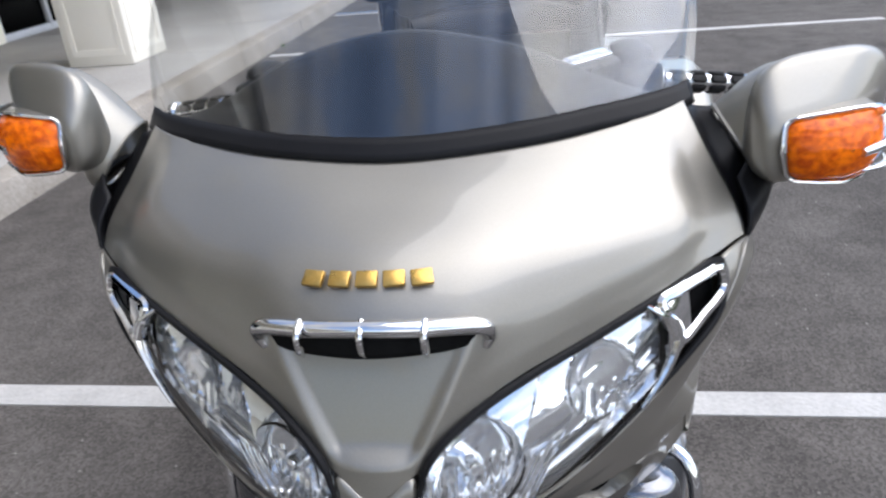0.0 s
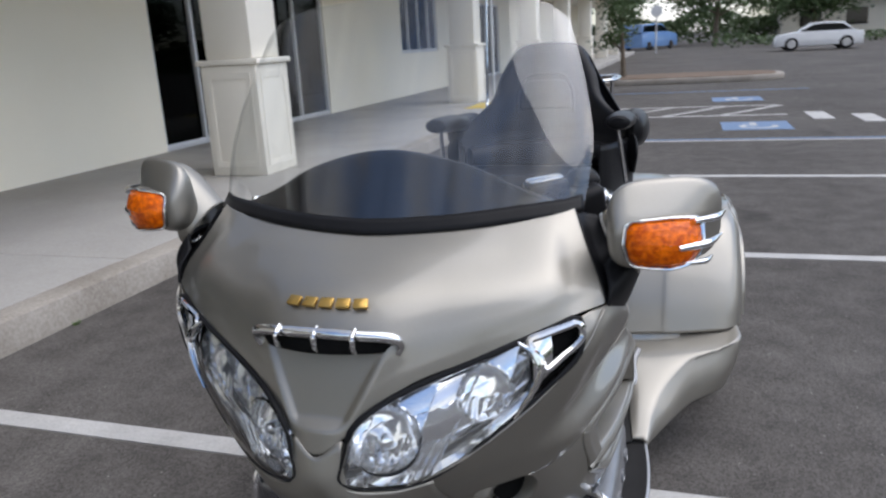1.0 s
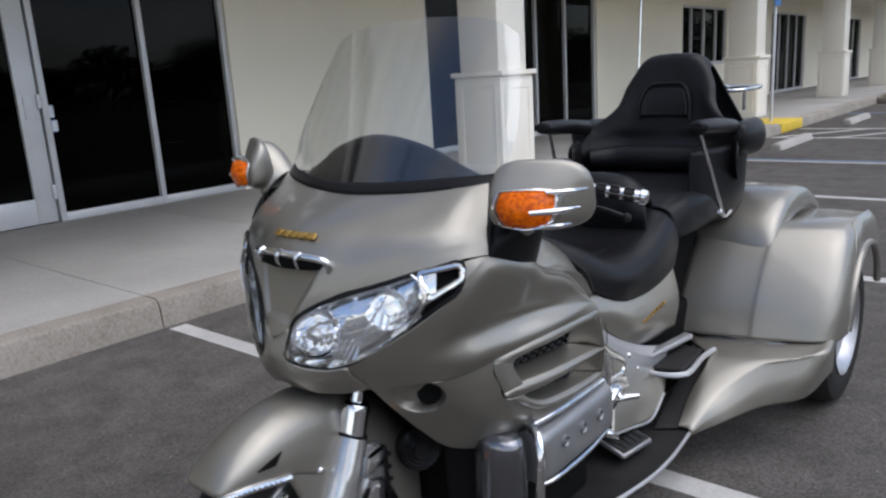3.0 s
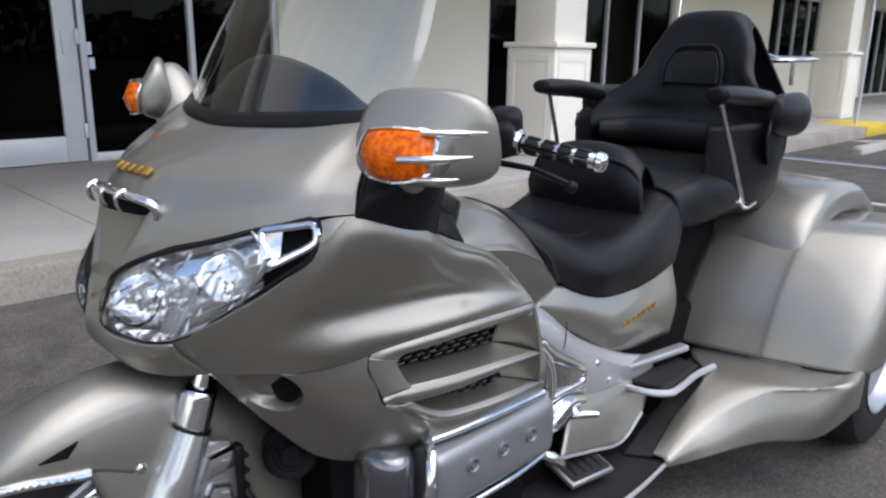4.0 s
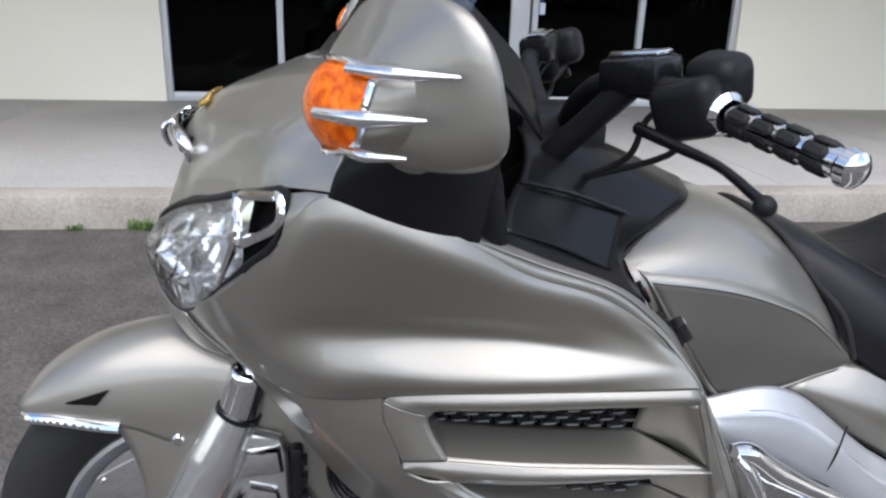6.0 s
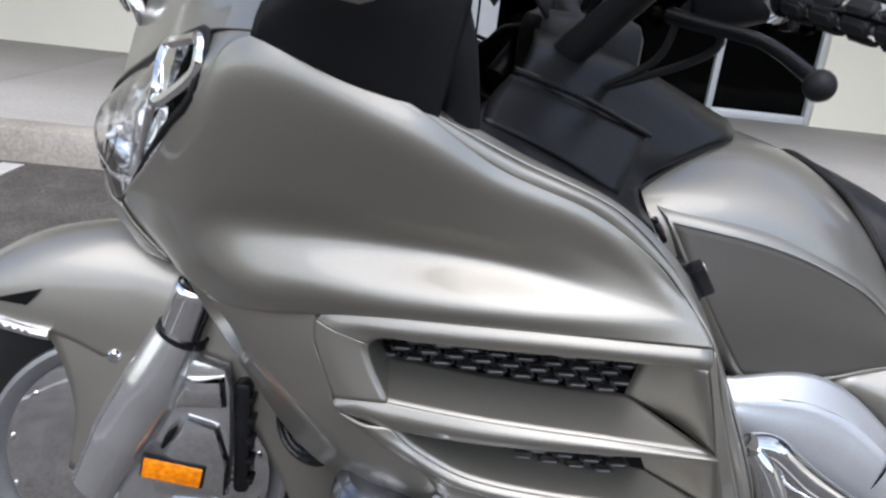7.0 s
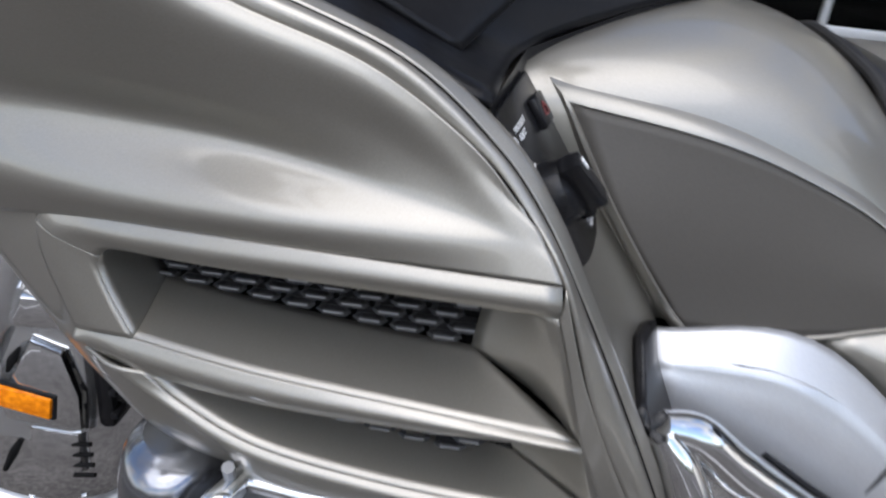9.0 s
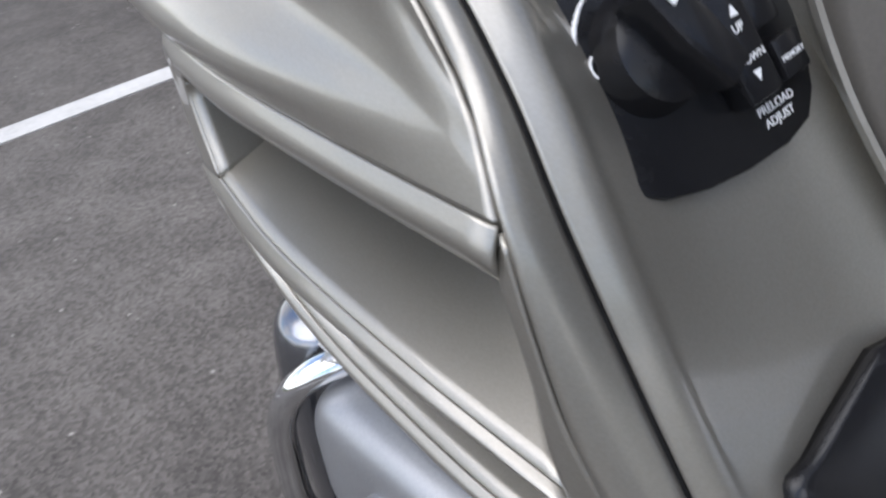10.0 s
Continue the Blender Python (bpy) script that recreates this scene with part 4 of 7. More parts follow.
# --- mirrors with amber turn signals; the right one stands a little higher and further back ---
MIRROR_UP = {1: (0.008, 0.008), -1: (0.034, 0.036)}
def mirror(s):
    rings = []
    #            y      x0     x1     z0     z1
    for yy, x0, x1, z0, z1 in ((0.200, 0.386, 0.440, 0.918, 0.950), (0.207, 0.370, 0.462, 0.902, 0.966), (0.222, 0.362, 0.486, 0.895, 0.985), (0.238, 0.358, 0.503, 0.891, 1.001), (0.252, 0.357, 0.514, 0.890, 1.011), (0.266, 0.358, 0.517, 0.892, 1.012), (0.273, 0.362, 0.514, 0.897, 1.005)):
        cx, cz, rx, rz = (x0 + x1) / 2, (z0 + z1) / 2, (x1 - x0) / 2, (z1 - z0) / 2
        ring = []
        for a in np.linspace(0, 2 * math.pi, 40, endpoint=False):
            c, n = math.cos(a), math.sin(a)
            e = 0.6 if n < 0 else 0.66 if c > 0 else 0.55
            px, pz = cx + rx * math.copysign(abs(c) ** e, c), cz + rz * math.copysign(abs(n) ** e, n)
            sweep = max(0.0, px - 0.354) / 0.163
            ring.append((s * (0.336 + (px - 0.354) * 0.93), yy + 0.012 * sweep ** 1.5 + MIRROR_UP[s][0] + 0.36 * (px - cx) - 3.6 * (pz - 0.945) * max(0, yy - 0.215), pz + MIRROR_UP[s][1]))
        rings.append(ring)
    dense = np.array([curve_at([r[i] for r in rings], 28) for i in range(40)]).transpose(1, 0, 2)
    bm = grid_mesh(dense, close_u=True)
    bm.verts.ensure_lookup_table()
    bm.faces.new([bm.verts[i] for i in range(40)])
    shell = part("mirror", bm, P, trike, "pewter mirror housing with an amber turn signal")
    back = [Vector(p) for p in dense[-1]]
    c = sum(back, Vector()) / len(back)
    bm = bmesh.new()
    bm.faces.new([bm.verts.new(c + (p - c) * 0.96 + Vector((0, -0.004, 0))) for p in back])
    part("mirror_glass", bm, M["chrome"], shell, "mirror glass facing the rider")
    return shell, dense


MIRRORS = {}
for s in (1, -1):
    MIRRORS[s] = mirror(s)


def signal(s):
    shell = MIRRORS[s][0]
    # amber lens wrapped round the front of the housing
    top = [(0.366, 0.199, 0.962), (0.393, 0.198, 0.965), (0.420, 0.204, 0.967), (0.444, 0.217, 0.966), (0.457, 0.231, 0.962)]
    mid = [(0.364, 0.186, 0.936), (0.393, 0.184, 0.936), (0.421, 0.190, 0.936), (0.447, 0.206, 0.936), (0.460, 0.221, 0.935)]
    low = [(0.371, 0.194, 0.908), (0.393, 0.191, 0.905), (0.419, 0.196, 0.904), (0.441, 0.208, 0.907), (0.452, 0.220, 0.911)]
    dy, dz = MIRROR_UP[s]
    top, mid, low = ([(x + 0.001, yy + dy - 0.007, z + dz) for x, yy, z in c] for c in (top, mid, low))
    face = surface([top, mid, low], 41, 41) * np.array([s, 1, 1])

    def on_lens(r, a):
        c, n = math.cos(a), math.sin(a)
        e = 0.42 if c > 0 and n > 0 else 0.3 if c > 0 else 0.2
        u, v = (20 + 20 * r * math.copysign(abs(w) ** e, w) for w in (c, n))
        i, j = min(39, max(0, int(u))), min(39, max(0, int(v)))
        fu, fv = u - i, v - j
        return (face[j, i] * (1 - fu) + face[j, i + 1] * fu) * (1 - fv) + (face[j + 1, i] * (1 - fu) + face[j + 1, i + 1] * fu) * fv

    turns = np.linspace(0, 2 * math.pi, 48, endpoint=False)
    lens = [[on_lens(r, a) + np.array([0, 0.008 * r ** 10, 0]) for a in turns] for r in (0.02, 0.15, 0.3, 0.45, 0.6, 0.75, 0.88, 0.96, 1.0)]
    part("turn_signal", grid_mesh(np.array(lens), close_u=True), M["amber"], shell, "amber turn signal lens")
    rim = part("signal_rim", tube_bm([tuple(on_lens(1.05, a) + np.array([0, 0.004, 0])) for a in turns[::2]], [0.0024 + 0.0010 * math.cos(a) for a in turns[::2]], 8, 2, None, True), M["chrome"], shell, "chrome trim round the turn signal")
    bezel = [[on_lens(r, a) + np.array([0, back, 0]) for a in turns] for r, back in ((0.99, 0.004), (1.07, 0.004), (1.06, 0.03), (0.9, 0.05))]
    part("signal_bezel", grid_mesh(np.array(bezel), close_u=True), P, rim, "pewter bezel behind the chrome trim")
    for z, x0, y0, x1, y1, z1, r in ((0.964, 0.450, 0.210, 0.490, 0.280, 0.963, 0.0052), (0.932, 0.432, 0.188, 0.486, 0.260, 0.935, 0.0062), (0.908, 0.440, 0.206, 0.475, 0.248, 0.908, 0.0044)):
        y0, y1, z, z1, x1 = y0 + dy, y1 + dy, z + dz, z1 + dz, x1 - (0.012 if s < 0 else 0)
        part("fin", tube_bm([(s * x0, y0, z), (s * (x0 * 0.45 + x1 * 0.55 + 0.006), (y0 * 0.5 + y1 * 0.5) - 0.006, (z + z1) / 2), (s * x1, y1, z1)], [r * 0.7, r, 0.0015], 14, 8), M["chrome"], rim)
    # pewter cone from the housing in to the cowl, with a pale rim where it ends
    ring_in, ring_out = [], []
    for a in np.linspace(0, 2 * math.pi, 28, endpoint=False):
        c, n = math.cos(a), math.sin(a)
        ring_in.append((s * (0.343 - 0.020 * n), 0.288 + 0.034 * c + 0.017 * n + dy * 0.3, 0.924 + 0.031 * n + dz * 0.35))
        ring_out.append((s * 0.402, 0.268 + 0.036 * c + dy, 0.948 + 0.052 * math.copysign(abs(n) ** 0.8, n) + dz))
    heart = np.mean(np.array(ring_out), axis=0)
    dome = []
    for p, q in zip(ring_in, ring_out):
        p, q = np.array(p), np.array(q)
        near = q + np.array((-s * 0.016, 0.002, 0.003)) - (q - heart) * 0.04
        far = p * 0.55 + q * 0.45 + (q - heart) * np.array((0, 0.22, 0.30))
        dome.append([tuple(p), tuple(far), tuple(near), tuple(q)])
    cone = np.array([curve_at(d, 14) for d in dome]).transpose(1, 0, 2)
    neck = part("mirror_neck", grid_mesh(cone, close_u=True), P, shell, "pewter neck of the mirror")
    part("neck_rim", tube_bm(ring_in[::2], 0.0022, 6, 2, None, True), P, neck)
    # black plastic foot: a strip along the cowl's edge and the block that the mirror stands on
    cowl_edge = [(0.287, 0.286, 0.970), (0.306, 0.254, 0.929), (0.329, 0.220, 0.886), (0.340, 0.206, 0.858)]
    sunk = [(0.300, 0.298, 0.962), (0.319, 0.274, 0.922), (0.337, 0.240, 0.882), (0.3415, 0.212, 0.857)]
    outer = [(0.316, 0.304, 0.958), (0.342, 0.290, 0.922), (0.356, 0.262, 0.888), (0.344, 0.216, 0.858)]
    strip_ob = sheet("mirror_foot", [cowl_edge, sunk, outer], M["black"], trike, 0.004, 20, 10, "black plastic mirror foot", s)
    low2 = [(0.330, 0.200, 0.852), (0.345, 0.236, 0.836), (0.350, 0.27, 0.828), (0.350, 0.303, 0.820), (0.338, 0.33, 0.806)]
    foot = [(0.342, 0.203, 0.857), (0.354, 0.236, 0.848), (0.361, 0.27, 0.839), (0.361, 0.303, 0.831), (0.350, 0.332, 0.815)]
    up = [(0.343, 0.212, 0.880), (0.366, 0.238, 0.890), (0.380, 0.28, 0.900), (0.380, 0.32, 0.902), (0.362, 0.345, 0.898)]
    inn = [(0.335, 0.235, 0.905), (0.352, 0.26, 0.925), (0.352, 0.30, 0.93), (0.345, 0.33, 0.925), (0.33, 0.35, 0.915)]
    sheet("foot_block", [low2, foot, up, inn], M["black"], strip_ob, 0.004, 24, 14, "", s)
    part("mirror_stay", tube_bm([(s * 0.350, 0.322, 0.90), (s * 0.338, 0.336, 0.86), (s * 0.322, 0.352, 0.805)], [0.018, 0.019, 0.013], 10, 6), M["black"], trike)


both(signal)

# --- side fairing above the louvres ---
UPPER = [  # curves from the top edge down to the louvre line, front to rear
    [(0.125, 0.03, 0.664), (0.126, 0.04, 0.65), (0.127, 0.052, 0.636), (0.13, 0.064, 0.624), (0.133, 0.075, 0.615), (0.137, 0.088, 0.602)],
    [(0.180, 0.058, 0.694), (0.181, 0.07, 0.672), (0.184, 0.082, 0.656), (0.19, 0.098, 0.642), (0.195, 0.11, 0.628), (0.196, 0.12, 0.612)],
    [(0.254, 0.108, 0.746), (0.25, 0.115, 0.72), (0.244, 0.12, 0.695), (0.25, 0.135, 0.672), (0.258, 0.15, 0.652), (0.255, 0.165, 0.62)],
    [(0.315, 0.158, 0.808), (0.309, 0.158, 0.775), (0.290, 0.16, 0.728), (0.281, 0.172, 0.700), (0.296, 0.190, 0.660), (0.287, 0.21, 0.630)],
    [(0.341, 0.204, 0.857), (0.346, 0.202, 0.825), (0.318, 0.208, 0.750), (0.296, 0.222, 0.707), (0.313, 0.24, 0.667), (0.304, 0.255, 0.640)],
    [(0.358, 0.303, 0.828), (0.362, 0.299, 0.800), (0.331, 0.297, 0.742), (0.307, 0.305, 0.707), (0.330, 0.318, 0.670), (0.325, 0.325, 0.652)],
    [(0.345, 0.378, 0.783), (0.348, 0.377, 0.768), (0.333, 0.382, 0.732), (0.319, 0.392, 0.703), (0.344, 0.402, 0.675), (0.340, 0.40, 0.6585)],
    [(0.337, 0.452, 0.756), (0.339, 0.452, 0.745), (0.333, 0.459, 0.719), (0.336, 0.469, 0.695), (0.3485, 0.476, 0.677), (0.3485, 0.475, 0.6615)],
    [(0.338, 0.505, 0.724), (0.339, 0.508, 0.713), (0.342, 0.516, 0.699), (0.3455, 0.525, 0.686), (0.3490, 0.530, 0.677), (0.353, 0.532, 0.6625)],
    [(0.3425, 0.535, 0.695), (0.344, 0.540, 0.689), (0.346, 0.545, 0.684), (0.348, 0.549, 0.678), (0.351, 0.554, 0.671), (0.354, 0.559, 0.663)],
]


# the louvre panel lies in one gently bowed face: x from y and z
def bow(yy, z, push=0.0):
    q = curve_at([(0.20, 0.285), (0.25, 0.302), (0.30, 0.318), (0.35, 0.331), (0.41, 0.342), (0.49, 0.350), (0.56, 0.354), (0.61, 0.350), (0.66, 0.338)], 200)
    return float(np.interp(yy, q[:, 0], q[:, 1])) - max(0.0, 0.56 - z) * 0.28 + push


def bowed(points, push=0.0):
    return [(bow(a, b, push), a, b) for a, b in points]


def side_fairing(s):
    upper = sheet("side_fairing", UPPER, P, trike, 0.004, 44, 60, "large pewter side fairing with a sculpted ridge", s)
    sheet("lamp_corner", [[(0.3145, 0.1585, 0.808), (0.3165, 0.1635, 0.828), (0.3095, 0.169, 0.850)], [(0.315, 0.159, 0.808), (0.328, 0.176, 0.836), (0.325, 0.186, 0.855)], [(0.3155, 0.159, 0.809), (0.333, 0.184, 0.832), (0.341, 0.2035, 0.857)]], P, upper, 0.003, 12, 12, "", s)
    # panel ahead of and below the louvres, down to the leading edge, with the air duct sunk into it
    lead = [(0.135, 0.089, 0.602), (0.15, 0.128, 0.55), (0.17, 0.178, 0.49), (0.195, 0.235, 0.435), (0.235, 0.305, 0.418), (0.270, 0.385, 0.428)]
    m1 = [(0.196, 0.119, 0.612), (0.212, 0.15, 0.575), (0.222, 0.195, 0.525), (0.24, 0.245, 0.480), (0.268, 0.31, 0.450), (0.29, 0.40, 0.446)]
    m2 = [(0.256, 0.164, 0.62), (0.262, 0.19, 0.588), (0.268, 0.222, 0.548), (0.280, 0.262, 0.512), (0.300, 0.325, 0.482), (0.312, 0.43, 0.466)]
    edge_l = bowed([(0.252, 0.638), (0.251, 0.612), (0.262, 0.588), (0.276, 0.552), (0.322, 0.524), (0.376, 0.496)])
    g = surface([lead, m1, m2, edge_l], 140, 140)
    mm = local_frame((0.206, 0.142, 0.582), (0.72, 0.62, -0.12), (0.62, -0.76, -0.12))
    back = mm.inverted()
    for j in range(140):
        for i in range(140):
            q = back @ Vector(g[j, i])
            u, v = q.x / 0.052, q.y / 0.043
            if u * u + v * v < 1 and abs(q.z) < 0.05:
                depth = 0.046 * (0.1 + 0.9 * (u + 1) / 2) * min(1.0, (1 - u * u - v * v) * 2.2)
                g[j, i] = g[j, i] - np.array(mm.col[2][:3]) * depth
    lower = part("lower_fairing", grid_mesh(g * np.array([s, 1, 1])), P, trike, "pewter lower fairing panel with an oval duct")
    lower.modifiers.new("thickness", "SOLIDIFY").thickness = 0.004
    flip_x = Matrix.Diagonal((s, 1, 1, 1))
    # the duct's depth is painted: a near-black disc for its shade
    shade_disc = revolve_bm([(1.0, 0.0), (0.97, 0.004), (0.0, 0.005)], 24, flip_x @ mm @ Matrix.Translation((0.020, 0, -0.029)) @ Matrix.Diagonal((0.025, 0.032, 1, 1)))
    part("duct_shade", shade_disc, M["dark"], lower, "near-black disc painting the shade in the oval air duct")
    # louvre panel: band, cheek, slat and lip in the bowed face, walls sunk behind them
    band_top = bowed([(0.252, 0.634), (0.264, 0.643), (0.315, 0.650), (0.395, 0.657), (0.471, 0.660), (0.559, 0.662)])
    band_mid = bowed([(0.268, 0.630), (0.283, 0.637), (0.325, 0.642), (0.395, 0.648), (0.48, 0.652), (0.560, 0.653)], 0.004)
    band_low = bowed([(0.296, 0.623), (0.307, 0.631), (0.345, 0.635), (0.395, 0.639), (0.491, 0.644), (0.560, 0.645)])
    band_in = [(0.274, 0.300, 0.634), (0.282, 0.312, 0.638), (0.292, 0.355, 0.640), (0.298, 0.40, 0.643), (0.306, 0.48, 0.647), (0.312, 0.525, 0.650)]
    louvre = sheet("louvre_panel", [band_top, band_mid, band_low], P, trike, 0.003, 40, 12, "louvred vent panel with two dark openings", s)
    sheet("band_roof", [band_low, band_in], P, louvre, 0.002, 40, 6, "", s)
    cheek_out = bowed([(0.252, 0.634), (0.252, 0.616), (0.260, 0.594), (0.272, 0.566)])
    cheek_mid = bowed([(0.268, 0.630), (0.269, 0.615), (0.277, 0.594), (0.291, 0.571)], 0.003)
    cheek_in = bowed([(0.296, 0.623), (0.295, 0.614), (0.303, 0.595), (0.316, 0.573)])
    sheet("front_cheek", [cheek_out, cheek_mid, cheek_in], P, louvre, 0.003, 20, 12, "", s)
    wall_in = [(0.274, 0.300, 0.634), (0.272, 0.301, 0.618), (0.269, 0.306, 0.602), (0.266, 0.314, 0.586)]
    sheet("front_wall", [cheek_in, wall_in], P, louvre, 0.002, 20, 8, "", s)
    slat_top = bowed([(0.272, 0.565), (0.286, 0.572), (0.316, 0.573), (0.396, 0.573), (0.498, 0.572), (0.584, 0.567)])
    slat_mid = bowed([(0.272, 0.560), (0.292, 0.563), (0.320, 0.562), (0.398, 0.563), (0.50, 0.567), (0.585, 0.5655)], 0.004)
    slat_low = bowed([(0.276, 0.555), (0.300, 0.549), (0.330, 0.548), (0.400, 0.551), (0.50, 0.559), (0.586, 0.5645)])
    slat_in = [(0.262, 0.300, 0.588), (0.268, 0.316, 0.588), (0.276, 0.352, 0.587), (0.284, 0.40, 0.586), (0.294, 0.47, 0.586), (0.302, 0.518, 0.588)]
    slat_under = [(0.27, 0.318, 0.566), (0.272, 0.33, 0.564), (0.276, 0.352, 0.562), (0.284, 0.40, 0.562), (0.29, 0.47, 0.564), (0.295, 0.535, 0.566)]
    sheet("slat", [slat_top, slat_mid, slat_low], P, louvre, 0.002, 40, 14, "", s)
    sheet("slat_shelf", [slat_top, slat_in], P, louvre, 0.002, 40, 10, "", s)
    sheet("slat_floor", [slat_low, slat_under], P, louvre, 0.002, 40, 8, "", s)
    rear_o = bowed([(0.560, 0.645), (0.570, 0.615), (0.577, 0.592), (0.584, 0.568)])
    rear_i = [(0.312, 0.525, 0.648), (0.310, 0.523, 0.628), (0.306, 0.520, 0.606), (0.302, 0.518, 0.588)]
    rear_m = [(0.346, 0.548, 0.644), (0.340, 0.552, 0.622), (0.330, 0.552, 0.600), (0.325, 0.560, 0.576)]
    sheet("rear_wall", [rear_o, rear_m, rear_i], P, louvre, 0.002, 14, 10, "", s)
    rear2_o = bowed([(0.586, 0.564), (0.594, 0.545), (0.602, 0.522), (0.612, 0.496)])
    rear2_m = [(0.330, 0.572, 0.562), (0.326, 0.578, 0.540), (0.318, 0.582, 0.520), (0.316, 0.590, 0.501)]
    rear2_i = [(0.295, 0.535, 0.564), (0.293, 0.537, 0.545), (0.290, 0.540, 0.528), (0.288, 0.543, 0.512)]
    sheet("rear_wall", [rear2_o, rear2_m, rear2_i], P, louvre, 0.002, 14, 10, "", s)
    lip_o = bowed([(0.276, 0.552), (0.322, 0.524), (0.376, 0.496), (0.45, 0.488), (0.54, 0.487), (0.640, 0.484)])
    lip_m = bowed([(0.296, 0.549), (0.336, 0.526), (0.384, 0.501), (0.455, 0.494), (0.54, 0.493), (0.632, 0.488)], 0.005)
    lip_i = bowed([(0.320, 0.548), (0.343, 0.528), (0.390, 0.506), (0.458, 0.499), (0.54, 0.498), (0.615, 0.494)])
    lip_in = [(0.274, 0.352, 0.545), (0.276, 0.365, 0.535), (0.279, 0.40, 0.520), (0.282, 0.45, 0.513), (0.286, 0.50, 0.511), (0.288, 0.543, 0.512)]
    sheet("lower_lip", [lip_o, lip_m, lip_i], P, louvre, 0.003, 44, 12, "", s)
    sheet("lip_floor", [lip_i, lip_in], P, louvre, 0.002, 44, 8, "", s)
    sill_low = [(0.268, 0.330, 0.468), (0.295, 0.374, 0.453), (0.312, 0.45, 0.458), (0.316, 0.54, 0.460), (0.306, 0.656, 0.452)]
    sill_mid = [(0.298, 0.345, 0.490), (0.312, 0.385, 0.474), (0.322, 0.45, 0.472), (0.324, 0.54, 0.473), (0.316, 0.652, 0.467)]
    sill_top = bowed([(0.350, 0.510), (0.376, 0.496), (0.45, 0.488), (0.54, 0.487), (0.648, 0.483)])
    sheet("sill_panel", [sill_low, sill_mid, sill_top], P, louvre, 0.003, 34, 10, "", s)
    post_o = [(0.3545, 0.561, 0.661), (0.355, 0.573, 0.625), (0.3535, 0.586, 0.592), (0.3425, 0.612, 0.537), (0.3225, 0.640, 0.480)]
    post_i = bowed([(0.560, 0.645), (0.570, 0.615), (0.584, 0.567), (0.601, 0.524), (0.613, 0.490)], 0.001)
    sheet("rear_pillar", [post_i, post_o], P, louvre, 0.003, 24, 6, "", s)
    for y0, y1, z0, rows in ((0.303, 0.516, 0.588, 7), (0.338, 0.546, 0.508, 7)):
        # staggered short cells with painted edge glints, in front of a dark back
        bm = bmesh.new()
        for jz in range(rows):
            z = z0 + 0.004 + jz * 0.0082
            for ky in range(int((y1 - y0) / 0.0235)):
                yy = y0 + 0.010 + ky * 0.0235 + (0.01175 if jz % 2 else 0)
                x = 0.270 + (yy - 0.33) * 0.16
                hexa = [(yy + 0.0112 * a, z + 0.0039 * b) for a, b in ((1, 0), (0.6, 1), (-0.6, 1), (-1, 0), (-0.6, -1), (0.6, -1))]
                o = [bm.verts.new((s * (x + 0.004), p, q)) for p, q in hexa]
                ii = [bm.verts.new((s * (x + 0.002), yy + (p - yy) * 0.86, z + (q - z) * 0.62)) for p, q in hexa]
                dd = [bm.verts.new((s * (x - 0.006), yy + (p - yy) * 0.86, z + (q - z) * 0.62)) for p, q in hexa]
                for k in range(6):
                    k2 = (k + 1) % 6
                    bm.faces.new((o[k], o[k2], ii[k2], ii[k]))
                    bm.faces.new((ii[k], ii[k2], dd[k2], dd[k]))
        part("mesh", bm, M["grille"], louvre, "dark honeycomb mesh", smooth=False)
        # pale strips stand in for light caught on the cells' lower edges
        bm = bmesh.new()
        for jz in range(rows):
            z = z0 + 0.0045 + jz * 0.0082
            for ky in range(int((y1 - y0) / 0.0235)):
                yy = y0 + 0.010 + ky * 0.0235 + (0.01175 if jz % 2 else 0)
                x = 0.2745 + (yy - 0.33) * 0.16
                a, b = s * x, s * (x + 0.0022)
                v = [bm.verts.new(q) for q in ((a, yy - 0.0068, z), (a, yy + 0.0068, z), (b, yy + 0.0062, z), (b, yy - 0.0062, z), (b, yy - 0.0062, z - 0.0012), (b, yy + 0.0062, z - 0.0012))]
                bm.faces.new((v[0], v[1], v[2], v[3]))
                bm.faces.new((v[3], v[2], v[5], v[4]))
        part("mesh_glints", bm, M["cast"], louvre, "thin pale strips painting glints on the mesh edges", smooth=False)
        # shade behind the mesh, put into the colour of a plain sheet
        part("mesh_shade", grid_mesh(np.array([[(s * (0.260 + (yy - 0.33) * 0.16), yy, z) for yy in (y0 - 0.03, y1 + 0.02)] for z in (z0 - 0.02, z0 + rows * 0.0082 + 0.02)])), M["dark"], louvre)
    # rounded edge of the panel, the dark seam, then the rail and the inner face
    crease = [(0.357, 0.306, 0.826), (0.3445, 0.379, 0.7825), (0.3365, 0.453, 0.7555), (0.3375, 0.506, 0.7235), (0.342, 0.536, 0.6945), (0.3545, 0.561, 0.661), (0.3535, 0.586, 0.592), (0.3425, 0.612, 0.537), (0.3225, 0.640, 0.480)]
    seam = [(0.345, 0.325, 0.815), (0.336, 0.393, 0.786), (0.333, 0.468, 0.758), (0.332, 0.516, 0.721), (0.334, 0.543, 0.690), (0.337, 0.567, 0.652), (0.334, 0.602, 0.587), (0.327, 0.632, 0.527), (0.310, 0.658, 0.470)]
    between = [tuple((np.array(p) + np.array(q)) / 2 + np.array((0.002, 0.001, 0.002))) for p, q in zip(crease, seam)]
    sheet("fairing_edge", [crease, between, seam], P, upper, 0.003, 70, 8, "", s)
    part("seam", tube_bm([(s * (x - 0.001), yy + 0.001, z) for x, yy, z in seam], 0.0016, 6, 8), M["dark"], upper, "dark joint line")
